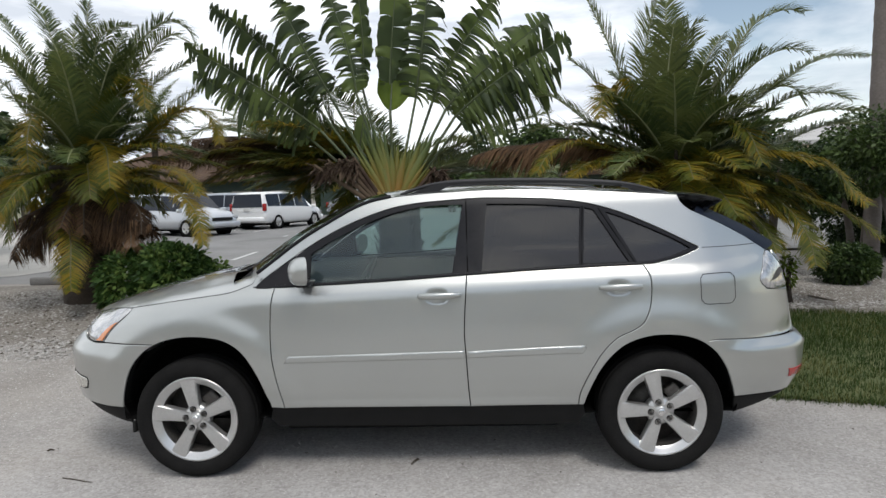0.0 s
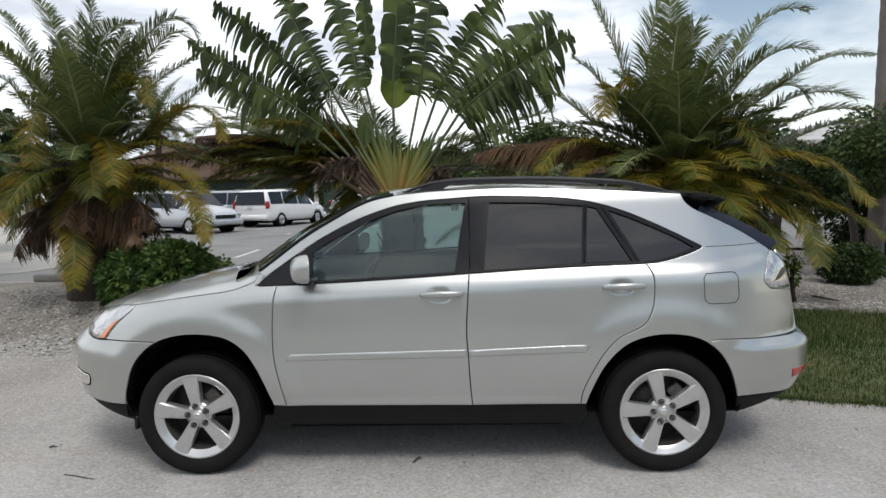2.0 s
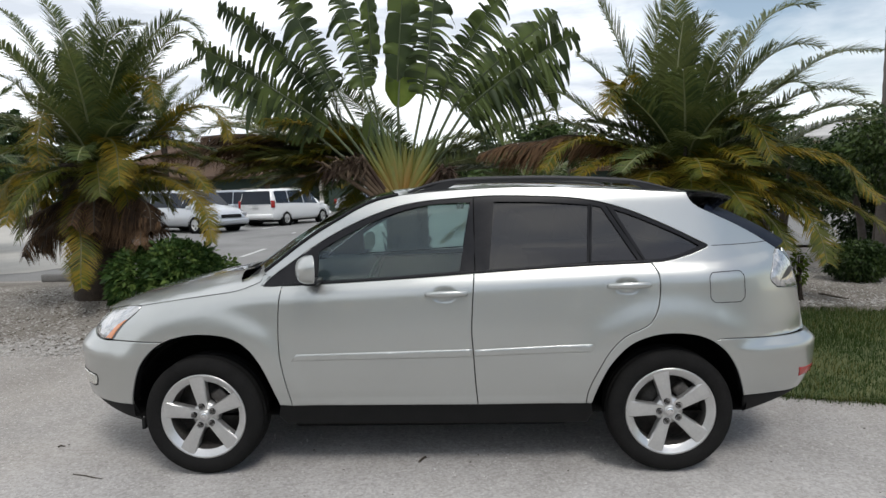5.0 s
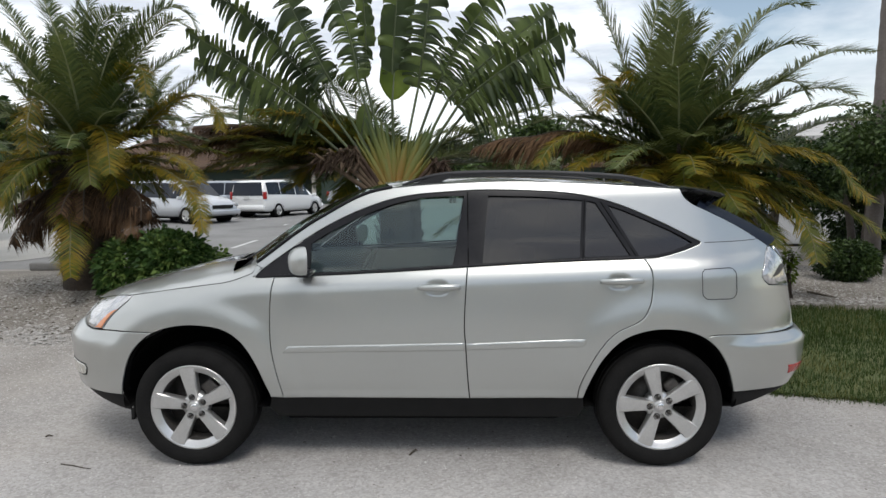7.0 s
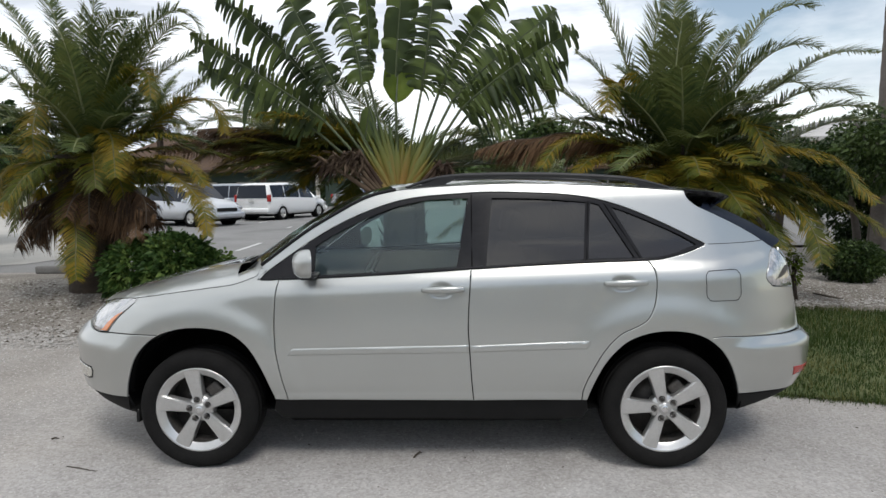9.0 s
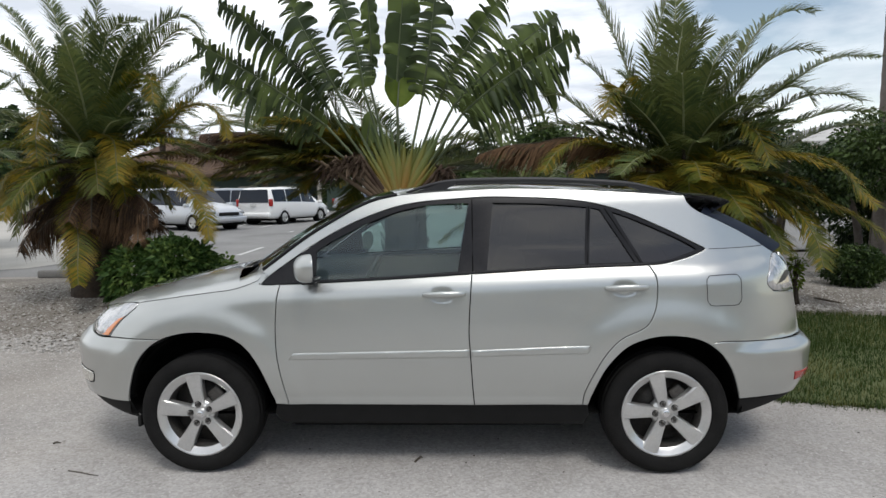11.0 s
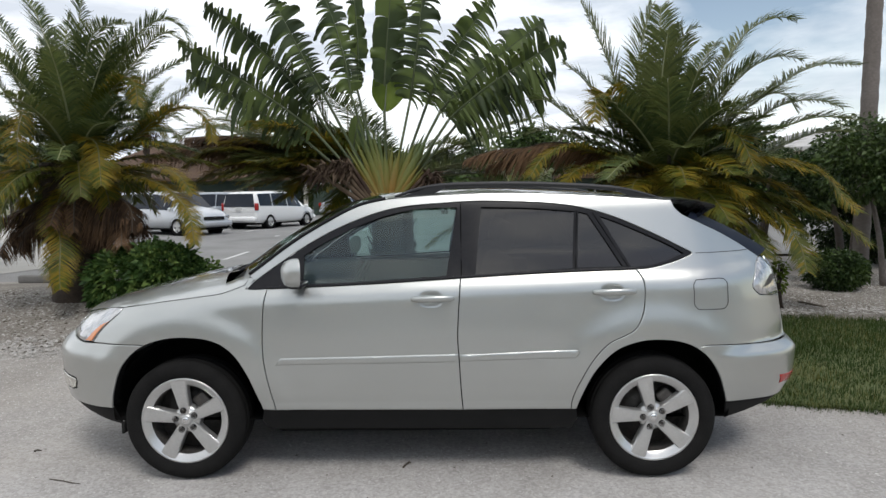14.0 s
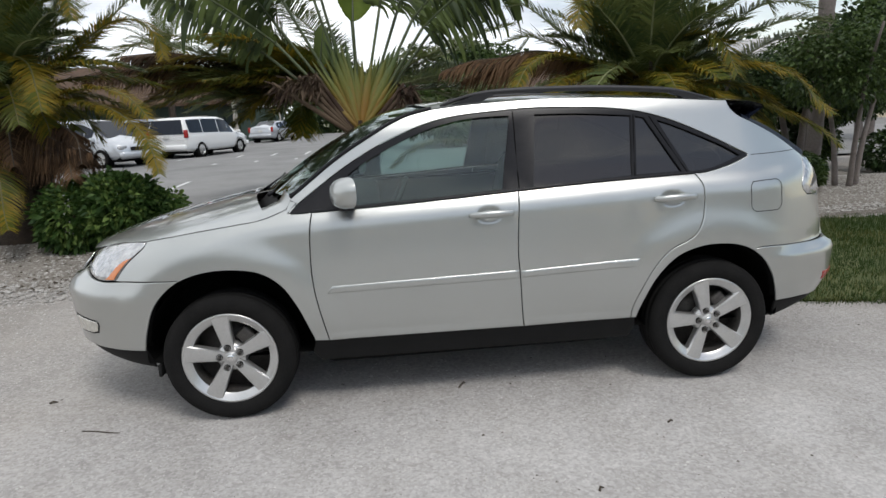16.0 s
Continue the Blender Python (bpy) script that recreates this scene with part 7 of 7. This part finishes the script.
def far_vehicle(name, label, stations, width, hubs, r, mat, place, windows, glass_rows, lamps_rear="red"):
    """A vehicle from sections: x, underside, belt, top, share of width at the belt, share at the top. The nose is at +x."""
    car = tagged(new(name), label, "car")
    secs = []
    hw = width / 2
    for x, zb, zm, zt, wb, wt in stations:
        w, t = hw * wb, hw * wt
        secs.append([(x, w * 0.90, zb), (x, w * 0.99, zb + 0.12), (x, w, zb + (zm - zb) * 0.5), (x, w * 0.97, zm), (x, t + (w * 0.97 - t) * 0.12, zt - (zt - zm) * 0.14), (x, t * 0.90, zt - 0.015), (x, t * 0.5, zt + 0.01), (x, 0, zt + 0.02)])
    m = len(secs[0])
    verts = [p for s in secs for p in s] + [(p[0], -p[1], p[2]) for s in secs for p in s]
    off = len(secs) * m
    faces = []
    for i in range(len(secs) - 1):
        for j in range(m - 1):
            a, b, c, d = i * m + j, (i + 1) * m + j, (i + 1) * m + j + 1, i * m + j + 1
            faces.append((a, b, c, d))
            faces.append((a + off, d + off, c + off, b + off))
        faces.append((i * m, i * m + off, (i + 1) * m + off, (i + 1) * m))
    for i in (0, len(secs) - 1):
        ring = [i * m + j for j in range(m)] + [i * m + j + off for j in range(m - 1, -1, -1)]
        faces.append(tuple(ring))
    bm = bmesh.new()
    bv = [bm.verts.new(v) for v in verts]
    for f in faces:
        try:
            bm.faces.new([bv[i] for i in f])
        except ValueError:
            pass
    bmesh.ops.remove_doubles(bm, verts=bm.verts, dist=0.001)
    bmesh.ops.recalc_face_normals(bm, faces=bm.faces)
    body = part("body", bm, mat, car)
    # side glass: spans of stations between belt and top
    xs = [s[0] for s in stations]

    def at(x):
        i = max(k for k in range(len(xs)) if xs[k] <= x + 1e-6)
        i = min(i, len(xs) - 2)
        k = (x - xs[i]) / (xs[i + 1] - xs[i])
        return [tuple(np.array(secs[i][j]) * (1 - k) + np.array(secs[i + 1][j]) * k) for j in range(m)]

    for x0, x1 in windows:
        for sg in (1, -1):
            n = 8
            vv, ff = [], []
            for k in range(n + 1):
                s = at(x0 + (x1 - x0) * k / n)
                lo, hi = np.array(s[3]), np.array(s[4])
                a, b = lo + (hi - lo) * 0.02, lo + (hi - lo) * 1.0
                for q in (a, b):
                    vv.append((q[0], sg * (q[1] + 0.008), q[2]))
            for k in range(n):
                g = (2 * k, 2 * k + 2, 2 * k + 3, 2 * k + 1)
                ff.append(g if sg < 0 else g[::-1])
            raw("side_window", vv, ff, M["dark_glass"], car)
    for nm, x0, z0, w0, x1, z1, w1 in glass_rows:
        d = 0.045
        sg = 1 if x0 > 0 else -1
        vv = [(x0 + sg * d, -w0, z0), (x0 + sg * d, w0, z0), (x1 + sg * d, w1, z1 + d), (x1 + sg * d, -w1, z1 + d)]
        raw(nm, vv, [(0, 1, 2, 3) if sg > 0 else (3, 2, 1, 0)], M["dark_glass"], car, smooth_on=False)
    xr, xf = xs[0], xs[-1]
    zm = stations[1][2]
    for sg in (1, -1):
        part("tail_lamp", box_bm(xr + 0.07, sg * hw * 0.93, zm - 0.02, 0.16, 0.15, 0.34, 0.03), M["red"], car)
        part("headlamp", box_bm(xf - 0.17, sg * hw * 0.72, stations[-2][3] - 0.13, 0.24, 0.30, 0.15, 0.05), M["lens"], car)
        for h in hubs:
            v, f = lathe([(r * 1.18, 0.0), (r * 1.18, 0.25), (0.05, 0.26)], 28, centre=(h, 0, r))
            raw("wheel_arch", [(a, sg * (hw * 1.004 - b), c) for a, b, c in v], f, M["under"], car)
            far_wheel(h, sg * (hw * 1.01), car, r, sg)
        part("door_mirror", box_bm(stations[-4][0] - 0.25, sg * (hw + 0.10), stations[-4][2] + 0.08, 0.12, 0.22, 0.15, 0.04), mat, car)
    part("rear_bumper", box_bm(xr - 0.02, 0, 0.48, 0.22, width * 0.94, 0.22, 0.06), mat, car)
    part("front_bumper", box_bm(xf - 0.06, 0, 0.45, 0.26, width * 0.90, 0.22, 0.07), mat, car)
    part("number_plate", box_bm(xr - 0.035, 0, stations[1][2] - 0.12, 0.03, 0.32, 0.16, 0.005), M["line"], car)
    part("grille", box_bm(xf + 0.01, 0, 0.66, 0.06, width * 0.5, 0.14, 0.02), M["plastic"], car)
    part("underbody", box_bm(0, 0, 0.30, (xf - xr) * 0.93, width * 0.84, 0.20, 0.03), M["under"], car)
    car.matrix_basis = place
    return car


VAN = [(-2.52, 0.40, 0.98, 1.08, 0.93, 0.92), (-2.42, 0.32, 1.06, 1.66, 0.97, 0.78), (-2.2, 0.30, 1.07, 1.73, 1.0, 0.80), (-1.0, 0.28, 1.05, 1.76, 1.0, 0.82), (0.2, 0.28, 1.02, 1.75, 1.0, 0.81), (0.75, 0.28, 1.00, 1.66, 1.0, 0.76), (1.15, 0.28, 0.98, 1.40, 1.0, 0.70),
       (1.62, 0.28, 0.95, 1.08, 0.98, 0.72), (2.1, 0.29, 0.88, 0.98, 0.95, 0.70), (2.42, 0.30, 0.74, 0.84, 0.86, 0.62), (2.55, 0.36, 0.60, 0.66, 0.70, 0.50)]
VAN_W = [(-2.25, -1.30), (-1.25, -0.10), (-0.04, 1.14)]
VAN_G = [("rear_glass", -2.492, 1.04, 0.86, -2.392, 1.60, 0.745), ("windscreen", 1.60, 1.07, 0.68, 0.80, 1.66, 0.66)]
SEDAN = [(-2.35, 0.42, 0.85, 0.98, 0.86, 0.70), (-2.25, 0.32, 0.90, 1.08, 0.95, 0.74), (-1.75, 0.26, 0.92, 1.13, 1.0, 0.74), (-1.2, 0.25, 0.92, 1.32, 1.0, 0.68), (-0.6, 0.25, 0.92, 1.44, 1.0, 0.66), (0.2, 0.25, 0.91, 1.45, 1.0, 0.66), (0.75, 0.25, 0.90, 1.28, 1.0, 0.66),
         (1.2, 0.25, 0.88, 1.03, 1.0, 0.70), (1.9, 0.26, 0.80, 0.93, 0.97, 0.68), (2.25, 0.28, 0.68, 0.80, 0.88, 0.60), (2.38, 0.34, 0.58, 0.62, 0.70, 0.5)]
SEDAN_W = [(-1.35, -0.25), (-0.17, 0.85)]
SEDAN_G = [("rear_glass", -1.72, 1.13, 0.66, -1.0, 1.38, 0.58), ("windscreen", 1.15, 1.04, 0.66, 0.55, 1.36, 0.60)]

far_vehicle("minivan", "white minivan seen from its rear quarter in the parking lot", VAN, 1.98, (-1.52, 1.56), 0.34, M["white_paint"], pose(-8.85, 27.0, LOT_Z, 0, 0, 71), VAN_W, VAN_G)
far_vehicle("minivan", "silver minivan parked in the lot behind the palm", VAN, 1.98, (-1.52, 1.56), 0.34, M["silver_paint"], pose(-11.62, 22.08, LOT_Z, 0, 0, -28), VAN_W, VAN_G)
far_vehicle("minivan", "grey-blue minivan parked between two others", VAN, 1.98, (-1.52, 1.56), 0.34, M["grey_paint"], pose(-12.5, 27.6, LOT_Z, 0, 0, 168), VAN_W, VAN_G)
far_vehicle("sedan", "silver sedan with a bright rear window parked in the lot", SEDAN, 1.80, (-1.38, 1.38), 0.32, M["silver_paint"], pose(-8.1, 43.0, LOT_Z, 0, 0, 74), SEDAN_W, SEDAN_G)
far_vehicle("sedan", "dark sedan parked beyond the palm bed", SEDAN, 1.80, (-1.38, 1.38), 0.32, M["dark_paint"], pose(6.4, 14.2, 0.10, 0, 0, 8), SEDAN_W, SEDAN_G)


def house(base, sx, sy, wall_h, roof_h, over, wall_mat, roof_mat, label, turn=0, bays=6):
    """A low building: walls with real openings' frames, hipped roof with thick eaves."""
    thing = tagged(new("building"), label, "building")
    thing.matrix_basis = pose(*base, 0, 0, turn)
    part("wall", box_bm(0, 0, wall_h / 2, sx, sy, wall_h), wall_mat, thing, smooth_on=False)
    hx, hy = sx / 2 + over, sy / 2 + over
    rx = max(hx - hy, 0.5)
    v = [(-hx, -hy, wall_h), (hx, -hy, wall_h), (hx, hy, wall_h), (-hx, hy, wall_h), (-hx, -hy, wall_h + 0.22), (hx, -hy, wall_h + 0.22), (hx, hy, wall_h + 0.22), (-hx, hy, wall_h + 0.22), (-rx, 0, wall_h + roof_h), (rx, 0, wall_h + roof_h)]
    f = [(3, 2, 1, 0), (0, 1, 5, 4), (1, 2, 6, 5), (2, 3, 7, 6), (3, 0, 4, 7), (4, 5, 9, 8), (5, 6, 9), (6, 7, 8, 9), (7, 4, 8)]
    raw("roof", v, f, roof_mat, thing, smooth_on=False)
    for k in range(bays):
        x = -sx / 2 + sx * (k + 0.5) / bays
        win = new("window")
        win.parent = thing
        for nm, cx, cz, wx, wz in (("sill", 0, -0.62, 1.5, 0.10), ("lintel", 0, 0.66, 1.5, 0.12), ("jamb", -0.68, 0, 0.12, 1.2), ("jamb", 0.68, 0, 0.12, 1.2)):
            part(nm, box_bm(x + cx, -sy / 2 - 0.04, wall_h * 0.52 + cz, wx, 0.10, wz), M["postwood"], win, smooth_on=False)
        part("pane", box_bm(x, -sy / 2 - 0.012, wall_h * 0.52, 1.25, 0.02, 1.15), M["dark_glass"], win, smooth_on=False)
    return thing


house((-20, 47, 0), 15, 7, 3.0, 3.2, 1.2, M["greywall"], M["roof"], "low green-walled building with a brown shingle roof", 4, 5)
house((10, 46, 0), 13, 7, 2.8, 2.4, 1.0, M["greywall"], M["roof"], "low brown-roofed building half hidden by palms", -4, 4)
house((25, 36, 0), 14, 9, 3.9, 1.5, 0.8, M["stucco"], M["greyroof"], "cream stucco building with a pale grey roof behind the trees", -10, 4)


def far_pole(x, y, h, r, label, category):
    """A slim upright with a base plate and a cap."""
    thing = tagged(new("pole"), label, category)
    thing.matrix_basis = pose(x, y, LOT_Z)
    v, f = lathe([(r * 2.2, 0.0), (r * 2.2, 0.10), (r * 1.15, 0.16)], 12, axis="z")
    raw("base_plate", v, [g[::-1] for g in f], M["postwood"], thing, smooth_on=False)
    v, f = lathe([(r * 1.1, 0.05), (r, h * 0.5), (r * 0.8, h)], 12, axis="z")
    raw("shaft", v, [g[::-1] for g in f], M["postwood"], thing)
    v, f = lathe([(r * 0.9, h - 0.02), (r * 1.3, h), (r * 1.3, h + 0.06), (0.002, h + 0.10)], 12, axis="z")
    raw("cap", v, [g[::-1] for g in f], M["greyroof"], thing)


far_pole(-8.0, 45.0, 9.1, 0.075, "thin pale light pole beyond the parking lot", "light pole")
far_pole(-8.35, 32.0, 3.6, 0.13, "weathered pale post at the far edge of the lot", "post")


def shed():
    thing = tagged(new("shed"), "dark green board shed with a pale roof edge behind the sedan", "shed")
    thing.matrix_basis = pose(-9.7, 47.2, 0)
    part("wall", box_bm(0, 0, 1.35, 3.0, 2.0, 2.7), M["greywall"], thing, smooth_on=False)
    part("roof", box_bm(0, 0, 2.78, 3.3, 2.3, 0.14, 0.02), M["greyroof"], thing, smooth_on=False)
    part("door", box_bm(0.5, -1.02, 1.05, 0.95, 0.05, 2.05, 0.01), M["greywall"], thing, smooth_on=False)


shed()


for k, (x, y, z, sd) in enumerate(((-13.2, 37, 6.0, 71), (-19.5, 36, 6.6, 75))):
    date_palm((x, y, 0.0), (x, y, z), [], sd, "tall palm with a drooping crown beyond the lot", crowd=30, dead=8, trunk=(0.22, 0.16), length=(2.6, 3.6), leaf=0.7, low=0)


def far_woods():
    rnd = random.Random(77)
    lobes = []
    for k in range(70):
        x = -95 + 190 * k / 69 + rnd.uniform(-1.5, 1.5)
        h = rnd.uniform(4.0, 7.5)
        for q in range(3):
            lobes.append(((x + rnd.uniform(-1.5, 1.5), 62 + rnd.uniform(-3, 6), h * (0.3 + 0.28 * q)), (rnd.uniform(1.6, 2.8), 1.8, h * 0.26)))
    v, f = leaf_cloud(lobes, 60000, 0.7, rnd, 0.6, 0.4)
    tagged(raw("far_woods", v, f, M["far_leaf"]), "distant line of dark green trees", "woods", kind="stuff")


far_woods()


def woods_behind():
    # added out of view: blocks low sky under the car and darkens paint reflections
    rnd = random.Random(78)
    lobes = []
    for k in range(44):
        x = -110 + 220 * k / 43 + rnd.uniform(-1.5, 1.5)
        h = rnd.uniform(6.5, 10.0)
        for q in range(3):
            lobes.append(((x, -38 + rnd.uniform(-4, 4), h * (0.25 + 0.28 * q)), (rnd.uniform(3.2, 4.6), 2.6, h * 0.28)))
    v, f = leaf_cloud(lobes, 26000, 0.95, rnd, 0.65, 0.4)
    tagged(raw("woods_behind", v, f, M["far_leaf"]), "unseen line of trees added behind the camera to block low sky light", "woods", kind="stuff")


woods_behind()

for k, (x, y, h, s) in enumerate(((-27, 34, 5.2, 1), (-0.5, 45, 5.0, 3), (2.6, 24, 2.3, 4), (5.2, 30, 5.5, 5), (12, 22, 4.6, 6), (15.5, 16, 4.6, 7), (-15.0, 14.5, 4.6, 8))):
    tree((x, y, 0), h, (2.3, 2.1, 1.9), 50 + s, 5000, 0.30, "broadleaf tree with a dark uneven crown beside the lot", stems=2, trunk=0.14)
